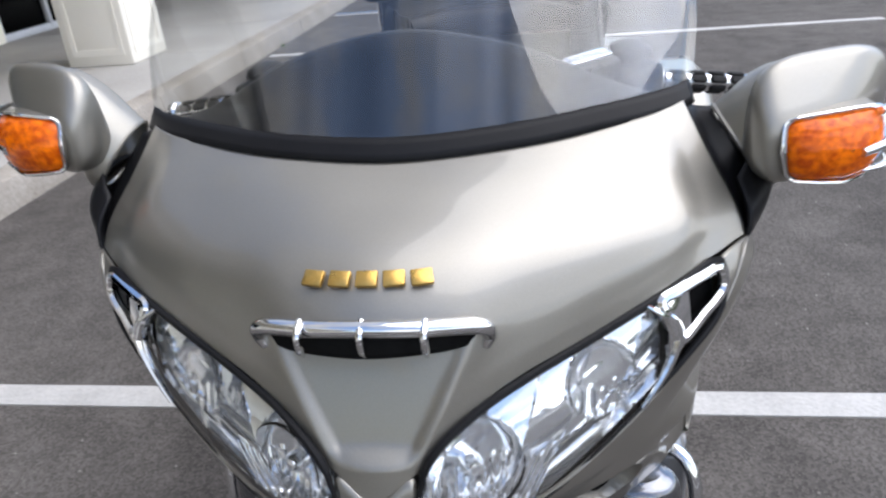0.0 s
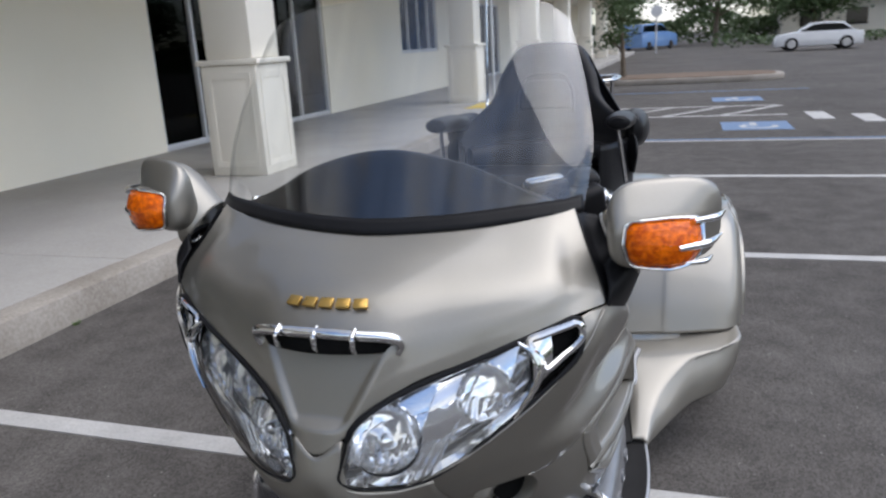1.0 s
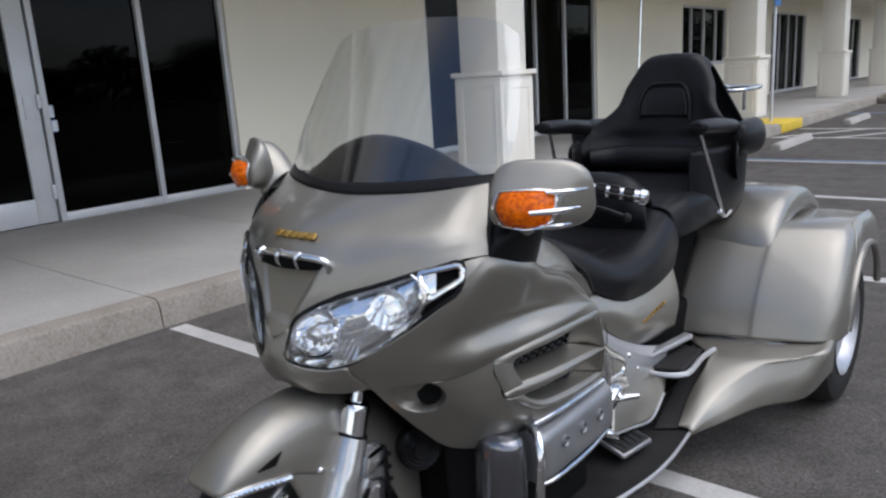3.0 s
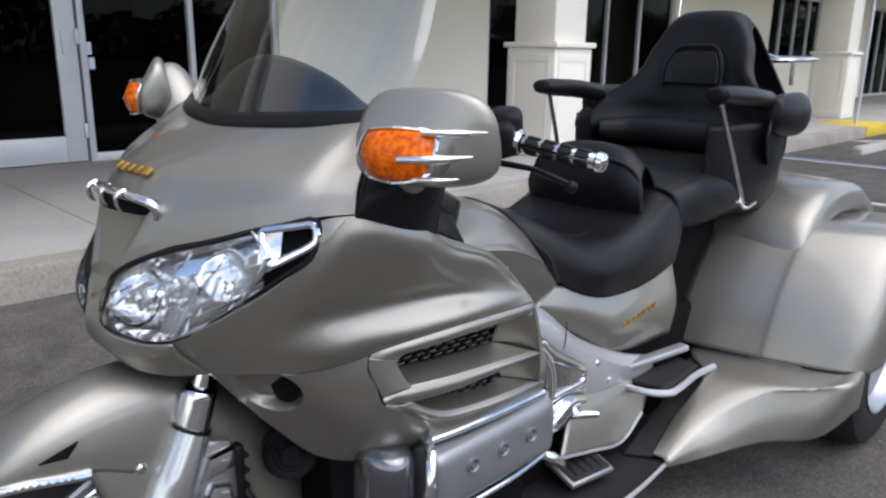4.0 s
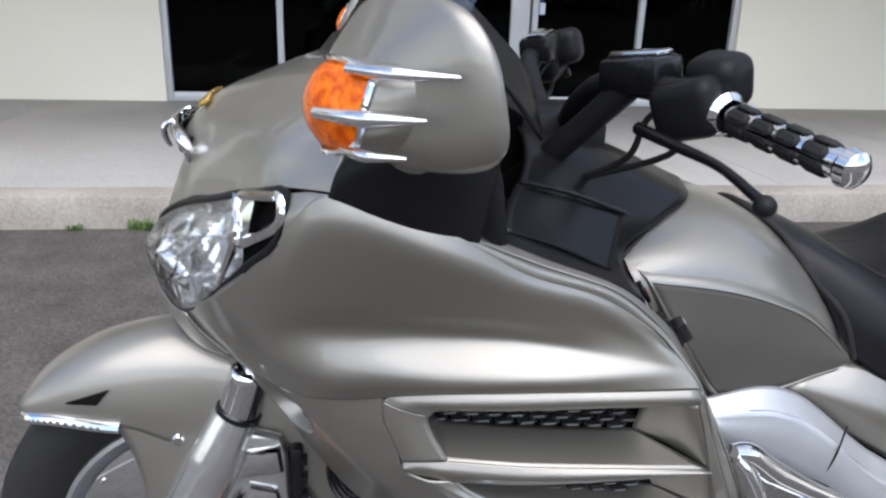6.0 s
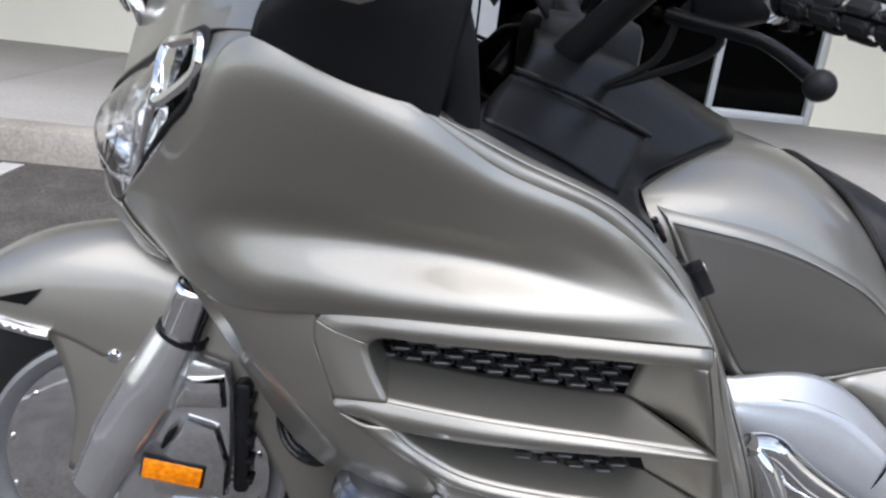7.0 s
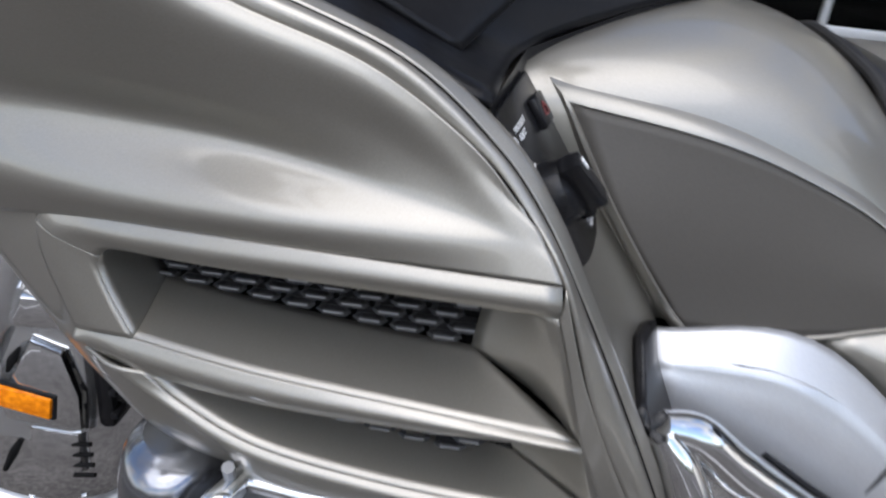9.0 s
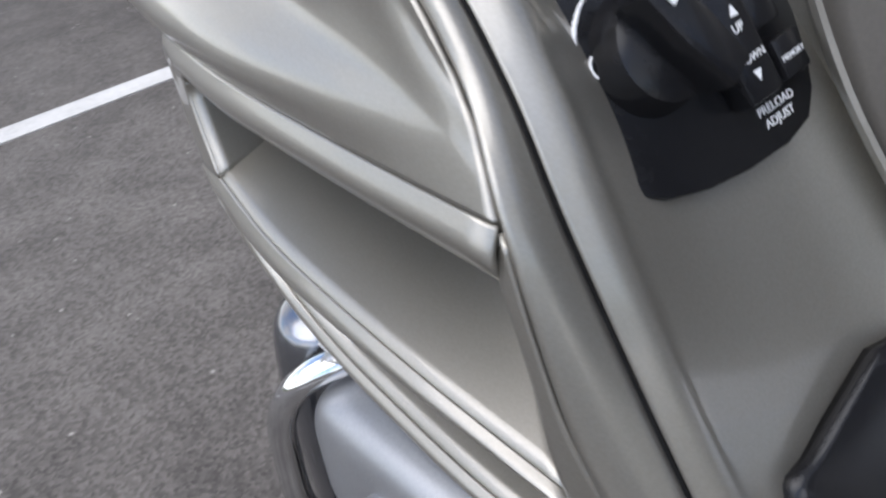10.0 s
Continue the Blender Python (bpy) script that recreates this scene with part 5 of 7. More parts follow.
    rail_a = [tuple(np.array(p) + np.array((-0.0016, 0.0012, 0.0006))) for p in seam]
    rail_c = [(0.317, 0.335, 0.813), (0.308, 0.402, 0.782), (0.310, 0.476, 0.752), (0.313, 0.5255, 0.718), (0.314, 0.551, 0.685), (0.314, 0.573, 0.647), (0.311, 0.608, 0.581), (0.298, 0.640, 0.520), (0.282, 0.668, 0.466)]
    rail_b = [tuple(np.array(p) * 0.55 + np.array(q) * 0.45 + np.array((-0.001, 0.003, 0.0035))) for p, q in zip(seam, rail_c)]
    inner_d = [(0.30, 0.330, 0.800), (0.290, 0.392, 0.772), (0.282, 0.464, 0.745), (0.280, 0.512, 0.715), (0.281, 0.545, 0.680), (0.281, 0.572, 0.642), (0.278, 0.612, 0.576), (0.270, 0.642, 0.518), (0.258, 0.67, 0.466)]
    inner_e = [(0.27, 0.335, 0.79), (0.255, 0.398, 0.765), (0.245, 0.47, 0.740), (0.240, 0.522, 0.712), (0.240, 0.555, 0.678), (0.240, 0.582, 0.640), (0.236, 0.622, 0.576), (0.230, 0.65, 0.518), (0.225, 0.68, 0.466)]
    inner_f = [(0.25, 0.34, 0.79), (0.225, 0.405, 0.765), (0.212, 0.48, 0.745), (0.206, 0.532, 0.722), (0.206, 0.566, 0.69), (0.206, 0.598, 0.645), (0.203, 0.640, 0.578), (0.2, 0.665, 0.52), (0.2, 0.69, 0.466)]
    sheet("inner_fairing", [rail_a, rail_b, rail_c, inner_d, inner_e, inner_f], P, trike, 0.004, 70, 40, "pewter inner fairing with a rounded rail", s)


both(side_fairing)

# black dash sides between fairing rail and tank
def dash_side(s):
    r0 = [(0.316, 0.338, 0.808), (0.303, 0.43, 0.768), (0.306, 0.512, 0.735)]
    r1 = [(0.275, 0.365, 0.815), (0.25, 0.45, 0.780), (0.200, 0.528, 0.748)]
    r2 = [(0.21, 0.40, 0.835), (0.18, 0.49, 0.806), (0.135, 0.600, 0.772)]
    r3 = [(0.14, 0.42, 0.862), (0.11, 0.52, 0.846), (0.078, 0.657, 0.783)]
    r4 = [(0.0, 0.44, 0.872), (0.0, 0.54, 0.848), (0.0, 0.680, 0.79)]
    pocket = sheet("dash_side", [r0, r1, r2, r3, r4], M["dash"], trike, 0.004, 20, 24, "black plastic dash side panel", s)
    lid0 = [(0.290, 0.368, 0.806), (0.276, 0.43, 0.783), (0.262, 0.490, 0.752)]
    lid1 = [(0.262, 0.375, 0.822), (0.246, 0.44, 0.798), (0.228, 0.507, 0.768)]
    lid2 = [(0.226, 0.392, 0.836), (0.205, 0.46, 0.815), (0.182, 0.53, 0.790)]
    sheet("pocket_lid", [lid0, lid1, lid2], M["dash"], pocket, 0.005, 16, 14, "glossy black lid of the fairing pocket", s)
    part("pocket_wall", grid_mesh(np.array([[(s * x, yy, z), (s * (x - 0.005), yy + 0.004, z - 0.045)] for x, yy, z in ((0.306, 0.512, 0.735), (0.255, 0.520, 0.742), (0.200, 0.528, 0.748), (0.165, 0.565, 0.760), (0.135, 0.600, 0.772), (0.078, 0.657, 0.783))])), M["dash"], pocket)
    part("lid_hinge", tube_bm([(s * 0.232, 0.395, 0.842), (s * 0.207, 0.462, 0.822), (s * 0.182, 0.535, 0.792)], 0.003, 8, 5), M["gloss_black"], pocket)


both(dash_side)

# --- tank shelter ---
TANK = [
    [(0.0, 0.585, 0.77), (0.08, 0.57, 0.765), (0.15, 0.535, 0.752), (0.206, 0.50, 0.725), (0.215, 0.525, 0.68), (0.2, 0.60, 0.57)],
    [(0.0, 0.655, 0.780), (0.08, 0.635, 0.776), (0.15, 0.60, 0.763), (0.206, 0.56, 0.736), (0.215, 0.585, 0.68), (0.2, 0.655, 0.57)],
    [(0.0, 0.69, 0.778), (0.08, 0.685, 0.775), (0.145, 0.67, 0.763), (0.195, 0.655, 0.728), (0.205, 0.665, 0.66), (0.195, 0.71, 0.558)],
    [(0.0, 0.76, 0.757), (0.075, 0.755, 0.754), (0.135, 0.745, 0.738), (0.178, 0.74, 0.704), (0.188, 0.755, 0.645), (0.18, 0.79, 0.56)],
    [(0.0, 0.84, 0.70), (0.06, 0.84, 0.697), (0.105, 0.838, 0.684), (0.136, 0.836, 0.660), (0.154, 0.85, 0.622), (0.156, 0.87, 0.565)],
    [(0.0, 0.92, 0.64), (0.05, 0.92, 0.638), (0.085, 0.915, 0.63), (0.11, 0.91, 0.615), (0.12, 0.92, 0.60), (0.12, 0.94, 0.575)],
]
sheet("tank_shelter", [mir(c) for c in TANK], P, trike, 0.004, 60, 36, "rounded pewter tank cover")


def tank_panel(s):
    top = [(0.214, 0.558, 0.722), (0.210, 0.65, 0.708), (0.199, 0.72, 0.686), (0.184, 0.79, 0.652), (0.166, 0.862, 0.592)]
    mid = [(0.222, 0.602, 0.652), (0.215, 0.65, 0.644), (0.203, 0.72, 0.630), (0.188, 0.79, 0.613), (0.167, 0.868, 0.586)]
    low = [(0.206, 0.666, 0.569), (0.202, 0.70, 0.566), (0.192, 0.76, 0.568), (0.179, 0.81, 0.575), (0.165, 0.870, 0.582)]
    rim = top + low[::-1] + mid[:1]
    loop = np.array([(s * x, yy, z) for x, yy, z in rim])
    mid_pt = loop.mean(axis=0)
    rings = []
    for grow, sink in ((0.985, 0.004), (1.0, 0.006), (1.03, 0.005), (1.07, 0.0), (1.10, -0.010)):
        q = mid_pt + (loop - mid_pt) * np.array([1, grow, grow + (grow - 1) * 0.5])
        q[:, 0] += s * sink
        rings.append(curve_at([tuple(v) for v in q] + [tuple(q[0])], 90)[:-1])
    part("knee_border", grid_mesh(np.array(rings), close_u=True), P, trike, "pewter border of the knee panel")
    sheet("knee_panel", [top, mid, low], M["knee"], trike, 0.008, 30, 16, "satin grey knee panel on the tank side", s)


both(tank_panel)


# --- seat ---
SEAT = [
    [(0.0, 0.770, 0.757), (0.05, 0.775, 0.752), (0.085, 0.788, 0.738), (0.112, 0.803, 0.716), (0.136, 0.826, 0.682)],
    [(0.0, 0.86, 0.722), (0.078, 0.86, 0.717), (0.138, 0.862, 0.697), (0.163, 0.866, 0.65), (0.171, 0.876, 0.588)],
    [(0.0, 0.97, 0.66), (0.10, 0.97, 0.662), (0.17, 0.97, 0.65), (0.205, 0.975, 0.60), (0.195, 0.98, 0.542)],
    [(0.0, 1.08, 0.65), (0.11, 1.08, 0.656), (0.185, 1.08, 0.65), (0.218, 1.085, 0.60), (0.205, 1.09, 0.532)],
    [(0.0, 1.19, 0.69), (0.11, 1.19, 0.695), (0.19, 1.19, 0.685), (0.222, 1.20, 0.63), (0.21, 1.20, 0.545)],
    [(0.0, 1.28, 0.74), (0.10, 1.28, 0.74), (0.185, 1.29, 0.725), (0.215, 1.30, 0.66), (0.205, 1.30, 0.565)],
]
seat = sheet("seat", [mir(c) for c in SEAT], M["vinyl"], trike, 0.01, 60, 50, "black vinyl touring seat")
BACK1 = [
    [(0.0, 1.19, 0.66), (0.10, 1.19, 0.66), (0.165, 1.2, 0.66)],
    [(0.0, 1.165, 0.76), (0.11, 1.165, 0.755), (0.172, 1.18, 0.735)],
    [(0.0, 1.185, 0.83), (0.10, 1.19, 0.82), (0.158, 1.20, 0.785)],
    [(0.0, 1.23, 0.85), (0.095, 1.235, 0.838), (0.145, 1.24, 0.80)],
    [(0.0, 1.28, 0.81), (0.09, 1.28, 0.80), (0.145, 1.28, 0.755)],
    [(0.0, 1.29, 0.73), (0.09, 1.29, 0.72), (0.16, 1.29, 0.69)],
]
sheet("rider_backrest", [mir(c) for c in BACK1], M["vinyl"], seat, 0.006, 40, 30, "rounded black rider backrest")
part("piping", tube_bm([(-0.168, 1.19, 0.70), (-0.160, 1.188, 0.77), (-0.12, 1.178, 0.812), (0, 1.172, 0.826), (0.12, 1.178, 0.812), (0.160, 1.188, 0.77), (0.168, 1.19, 0.70)], 0.0045, 8, 8), M["rubber"], seat, "raised piping of the backrest")
front_edge = [(0.085, 0.786, 0.741), (0.113, 0.800, 0.718), (0.137, 0.824, 0.682), (0.162, 0.852, 0.645), (0.172, 0.870, 0.590)]
part("front_welt", tube_bm([(-x, yy, z) for x, yy, z in front_edge[::-1]] + [(0, 0.768, 0.760)] + front_edge, 0.0042, 8, 8), M["rubber"], seat, "black welt along the front of the seat")
for x in (-0.085, 0.085):
    part("seat_seam", tube_bm([(x, 0.87, 0.712), (x * 1.2, 0.98, 0.663), (x * 1.25, 1.08, 0.658), (x * 1.2, 1.16, 0.68)], 0.003, 6, 6), M["rubber"], seat)
PILLION = [
    [(0.0, 1.28, 0.745), (0.12, 1.28, 0.745), (0.19, 1.29, 0.73), (0.215, 1.30, 0.65)],
    [(0.0, 1.38, 0.775), (0.13, 1.38, 0.775), (0.215, 1.38, 0.755), (0.235, 1.39, 0.66)],
    [(0.0, 1.55, 0.785), (0.14, 1.55, 0.785), (0.23, 1.55, 0.765), (0.25, 1.55, 0.68)],
    [(0.0, 1.72, 0.80), (0.14, 1.72, 0.80), (0.23, 1.72, 0.78), (0.25, 1.72, 0.70)],
]
sheet("pillion_seat", [mir(c) for c in PILLION], M["vinyl"], seat, 0.01, 40, 30, "black vinyl pillion seat")
# passenger backrest: lower roll, wings and tall pad
REST = [
    [(0.0, 1.69, 0.79), (0.14, 1.69, 0.79), (0.25, 1.64, 0.79), (0.29, 1.60, 0.79)],
    [(0.0, 1.665, 0.85), (0.14, 1.665, 0.85), (0.25, 1.60, 0.85), (0.30, 1.55, 0.85)],
    [(0.0, 1.685, 0.905), (0.14, 1.685, 0.905), (0.245, 1.62, 0.905), (0.295, 1.57, 0.90)],
    [(0.0, 1.69, 0.95), (0.13, 1.685, 0.95), (0.21, 1.655, 0.948), (0.26, 1.63, 0.94)],
    [(0.0, 1.71, 1.03), (0.105, 1.705, 1.03), (0.155, 1.69, 1.025), (0.183, 1.695, 1.01)],
    [(0.0, 1.73, 1.11), (0.09, 1.725, 1.11), (0.135, 1.725, 1.10), (0.158, 1.735, 1.085)],
    [(0.0, 1.745, 1.175), (0.07, 1.745, 1.173), (0.108, 1.75, 1.16), (0.132, 1.76, 1.135)],
    [(0.0, 1.78, 1.188), (0.07, 1.78, 1.184), (0.108, 1.785, 1.168), (0.132, 1.79, 1.14)],
    [(0.0, 1.82, 1.12), (0.08, 1.82, 1.12), (0.135, 1.82, 1.10), (0.165, 1.81, 1.07)],
    [(0.0, 1.83, 0.90), (0.1, 1.83, 0.90), (0.2, 1.81, 0.90), (0.27, 1.79, 0.90)],
]
rest = sheet("pillion_backrest", [mir(c) for c in REST], M["vinyl"], seat, 0.006, 60, 60, "tall black vinyl passenger backrest with side wings")
sheet("back_pad", [mir(c) for c in [[(0.0, 1.694, 0.985), (0.05, 1.692, 0.985), (0.085, 1.686, 0.985)], [(0.0, 1.700, 1.03), (0.055, 1.698, 1.03), (0.082, 1.694, 1.03)], [(0.0, 1.714, 1.075), (0.04, 1.712, 1.075), (0.065, 1.71, 1.07)]]], M["vinyl"], rest, 0.022, 24, 14, "stitched panel of the backrest")
part("roll", tube_bm([(-0.235, 1.585, 0.845), (-0.14, 1.648, 0.845), (0, 1.652, 0.845), (0.14, 1.648, 0.845), (0.235, 1.585, 0.845)], [0.03, 0.042, 0.044, 0.042, 0.03], 16, 8), M["vinyl"], rest, "padded lumbar roll")
part("pad_seam", tube_bm([(-0.092, 1.684, 0.975), (-0.088, 1.690, 1.04), (-0.06, 1.706, 1.088), (0, 1.710, 1.094), (0.06, 1.706, 1.088), (0.088, 1.690, 1.04), (0.092, 1.684, 0.975)], 0.006, 8, 8), M["vinyl"], rest)


def armrest(s):
    g = []
    for yy, w, h, z in ((1.322, 0.022, 0.012, 0.977), (1.328, 0.032, 0.019, 0.976), (1.37, 0.040, 0.024, 0.974), (1.48, 0.040, 0.026, 0.968), (1.60, 0.03, 0.026, 0.955), (1.63, 0.015, 0.012, 0.95)):
        g.append([(s * (0.262 + w * math.cos(a)), yy, z + h * math.sin(a)) for a in np.linspace(0, 2 * math.pi, 16, endpoint=False)])
    g = [[tuple(np.mean(g[0], axis=0))] * 16] + g + [[tuple(np.mean(g[-1], axis=0))] * 16]
    arm = part("armrest", grid_mesh(np.array(g), close_u=True), M["vinyl"], trike, "black padded passenger armrest on a chrome post")
    part("post", tube_bm([(s * 0.258, 1.36, 0.955), (s * 0.272, 1.42, 0.83), (s * 0.287, 1.475, 0.70)], 0.0065, 10, 5), M["chrome"], arm, "slim chrome armrest post")
    part("post_foot", tube_bm([(s * 0.283, 1.455, 0.71), (s * 0.289, 1.49, 0.69), (s * 0.282, 1.56, 0.695)], 0.0055, 8, 5), M["chrome"], arm)


both(armrest)


# trunk with its rack
def trunk_ring(yy, w, z0, z1, e=0.55):
    cz, rz = (z0 + z1) / 2, (z1 - z0) / 2
    return [(w * math.copysign(abs(math.cos(a)) ** e, math.cos(a)), yy, cz + rz * math.copysign(abs(math.sin(a)) ** e, math.sin(a))) for a in np.linspace(0, 2 * math.pi, 48, endpoint=False)]


def closed_loft(rings, nv):
    dense = np.array([curve_at([r[i] for r in rings], nv) for i in range(len(rings[0]))]).transpose(1, 0, 2)
    bm = grid_mesh(dense, close_u=True)
    bm.verts.ensure_lookup_table()
    n = len(rings[0])
    bm.faces.new([bm.verts[i] for i in range(n)])
    bm.faces.new([bm.verts[(nv - 1) * n + i] for i in range(n)])
    return bm


part("trunk", closed_loft([trunk_ring(1.76, 0.24, 0.74, 0.96), trunk_ring(1.80, 0.25, 0.72, 0.985), trunk_ring(1.88, 0.215, 0.71, 1.0), trunk_ring(2.02, 0.16, 0.71, 0.985), trunk_ring(2.1, 0.12, 0.73, 0.95)], 24), M["gloss_black"], trike, "dark travel trunk behind the backrest")


def trunk_side(s):
    lobe = [[(s * (x + w * math.cos(a)), yy, z + h * math.sin(a)) for a in np.linspace(0, 2 * math.pi, 24, endpoint=False)] for yy, x, w, h, z in ((1.585, 0.285, 0.008, 0.02, 0.925), (1.60, 0.288, 0.026, 0.045, 0.922), (1.66, 0.29, 0.036, 0.056, 0.918), (1.74, 0.288, 0.038, 0.058, 0.916), (1.80, 0.27, 0.034, 0.052, 0.916), (1.825, 0.26, 0.012, 0.02, 0.916))]
    part("trunk_side", closed_loft(lobe, 30), M["vinyl"], trike, "black padded side of the trunk")
    skirt = [[(0.20, 1.42, z), (0.225 + w, 1.47, z), (0.262 + w, 1.58, z), (0.275 + w, 1.66, z), (0.255 + w, 1.73, z), (0.17, 1.79, z)] for z, w in ((0.90, 0.006), (0.80, 0.006), (0.72, 0.0), (0.66, -0.02))]
    sheet("seat_skirt", skirt, M["vinyl"], trike, 0.006, 30, 16, "black skirt below the passenger seat", s)


both(trunk_side)
rack = part("luggage_rack", tube_bm([(-0.13, 1.870, 1.055), (0.13, 1.870, 1.055), (0.2, 1.910, 1.057), (0.2, 2.070, 1.06), (0.12, 2.120, 1.06), (-0.12, 2.120, 1.06), (-0.2, 2.070, 1.06), (-0.2, 1.910, 1.057)], 0.007, 10, 6, None, True), M["chrome"], trike, "chrome luggage rack on the trunk lid")
for x in (-0.19, -0.07, 0.07, 0.19):
    part("rail", tube_bm([(x, 1.875, 1.055), (x, 1.990, 1.075 if abs(x) < 0.1 else 1.058), (x, 2.115, 1.06)], 0.005, 8, 4), M["chrome"], rack)
    part("stay", tube_bm([(x, 1.930, 0.985), (x, 1.930, 1.055)], 0.006, 8, 2), M["chrome"], rack)
aerial = part("aerial", tube_bm([(-0.30, 2.08, 0.95), (-0.30, 2.11, 1.08), (-0.30, 2.17, 1.75)], [0.006, 0.005, 0.0015], 8, 6), M["chrome"], trike, "thin whip aerial")

def box_bar(path, wide, high):
    """A flat bar with rounded corners along a path."""
    rows = []
    c = curve_at(path, 12)
    for q in c:
        d = np.array(c[-1]) - np.array(c[0])
        side = np.cross(d / np.linalg.norm(d), (0, 0, 1))
        rows.append([tuple(q + side * wide / 2 * math.copysign(abs(math.cos(a)) ** 0.35, math.cos(a)) + np.array((0, 0, high / 2)) * math.copysign(abs(math.sin(a)) ** 0.35, math.sin(a))) for a in np.linspace(0, 2 * math.pi, 20, endpoint=False)])
    return closed_loft(rows, 12)


# --- rear trike body and wheels ---
def rear_body(s):
    def across(y0, z0, pull):
        """One cross-line of the fender: a flat inner front, a soft fold, then the flank."""
        return [(0.16, y0 - 0.035, z0 - 0.008), (0.29, y0 - 0.020, z0 - 0.003), (0.375, y0 - 0.008, z0), (0.41, y0 - 0.004, z0), (0.52, y0 + 0.028, z0 + 0.002), (0.585 - pull * 0.6, y0 + 0.058, z0), (0.612 - pull, y0 + 0.105, z0), (0.62 - pull, y0 + 0.18, z0)]

    front, f2, f3, f4 = across(1.458, 0.318, 0.0), across(1.490, 0.41, -0.002), across(1.552, 0.512, 0.003), across(1.632, 0.600, 0.016)
    f5 = [(x * 0.965, yy + 0.09, z + 0.036) for x, yy, z in f4]
    f6 = [(x * 0.965, 2.02, z + 0.028) for x, yy, z in f4]
    body = sheet("rear_fender", [front, f2, f3, f4, f5, f6], P, trike, 0.006, 50, 50, "wide pewter trike rear fender", s)
    arch = [(0.62, 1.645, 0.325), (0.622, 1.665, 0.42), (0.62, 1.72, 0.495), (0.615, 1.80, 0.54), (0.612, 1.90, 0.55), (0.612, 2.0, 0.525), (0.615, 2.06, 0.45), (0.615, 2.08, 0.38)]
    part("arch_lip", tube_bm([(s * x, yy, z) for x, yy, z in arch], 0.012, 8, 6), P, body)
    outer = [[(0.622, 1.66, 0.40), (0.617, 1.73, 0.498), (0.612, 1.81, 0.542), (0.61, 1.90, 0.552), (0.61, 2.0, 0.53), (0.612, 2.06, 0.45)], [(0.606, 1.75, 0.585), (0.606, 1.78, 0.60), (0.605, 1.83, 0.612), (0.60, 1.92, 0.612), (0.6, 2.05, 0.60), (0.6, 2.14, 0.52)], [(0.582, 1.79, 0.632), (0.582, 1.82, 0.638), (0.58, 1.87, 0.640), (0.578, 1.95, 0.636), (0.572, 2.1, 0.62), (0.57, 2.18, 0.55)]]
    sheet("fender_side", outer, P, body, 0.006, 30, 12, "", s)
    rear_wheel = part("rear_wheel", revolve_bm([(0.17, -0.075), (0.2, -0.085), (0.25, -0.088), (0.28, -0.078), (0.295, -0.05), (0.3, 0.0), (0.295, 0.05), (0.28, 0.078), (0.25, 0.088), (0.2, 0.085), (0.17, 0.075)], 56, Matrix.Translation((s * 0.505, 1.86, 0.262)) @ pose(0, 0, 0, 0, 90, 0) @ Matrix.Scale(0.873, 4)), M["rubber"], trike, "wide rear tyre on a silver rim")
    part("rear_rim", revolve_bm([(0.0, 0.05), (0.05, 0.055), (0.1, 0.035), (0.15, 0.045), (0.175, 0.082), (0.183, 0.086), (0.183, 0.07), (0.17, -0.06)], 40, Matrix.Translation((s * 0.505, 1.86, 0.262)) @ pose(0, 0, 0, 0, 90 * s, 0) @ Matrix.Scale(0.873, 4)), M["rim"], rear_wheel, "cast silver rim")
    # running board sweeping forward and down from the fender
    b0 = [(0.20, 1.47, 0.295), (0.35, 1.475, 0.302), (0.5, 1.485, 0.312), (0.575, 1.50, 0.318), (0.605, 1.535, 0.325)]
    b1 = [(0.24, 1.38, 0.300), (0.36, 1.385, 0.305), (0.48, 1.385, 0.308), (0.555, 1.395, 0.310), (0.60, 1.43, 0.315)]
    b2 = [(0.316, 1.30, 0.290), (0.36, 1.30, 0.287), (0.41, 1.305, 0.285), (0.445, 1.315, 0.283), (0.468, 1.33, 0.280)]
    b3 = [(0.311, 1.177, 0.215), (0.335, 1.177, 0.217), (0.355, 1.183, 0.218), (0.372, 1.19, 0.217), (0.386, 1.20, 0.213)]
    b4 = [(0.327, 1.062, 0.169), (0.338, 1.063, 0.170), (0.346, 1.064, 0.170), (0.353, 1.063, 0.169), (0.360, 1.06, 0.166)]
    drop = [[(0.606, 1.545, 0.27), (0.600, 1.56, 0.22)], [(0.588, 1.408, 0.25), (0.565, 1.40, 0.185)], [(0.476, 1.314, 0.225), (0.470, 1.30, 0.168)], [(0.398, 1.187, 0.182), (0.398, 1.168, 0.150)], [(0.364, 1.062, 0.160), (0.362, 1.068, 0.152)]]
    board = sheet("running_board", [b + d for b, d in zip((b0, b1, b2, b3, b4), drop)], P, trike, 0.006, 48, 40, "pewter running board flowing into the rear fender", s)
    band = [[(0.24, 1.37, 0.293), (0.27, 1.37, 0.297), (0.31, 1.36, 0.297)], [(0.260, 1.23, 0.245), (0.285, 1.235, 0.242), (0.313, 1.235, 0.237)], [(0.262, 1.13, 0.195), (0.29, 1.14, 0.195), (0.315, 1.15, 0.195)], [(0.268, 1.03, 0.158), (0.30, 1.045, 0.161), (0.326, 1.06, 0.163)]]
    sheet("black_strip", band, M["rubber"], board, 0.008, 16, 24, "black strip along the running board", s)
    floor_rows = [[(0.19, yy, 0.148), (0.27, yy, 0.150), (x - 0.03, yy, 0.153), (x, yy, 0.157)] for yy, x in ((1.085, 0.356), (0.94, 0.372), (0.816, 0.374), (0.70, 0.360), (0.60, 0.338))]
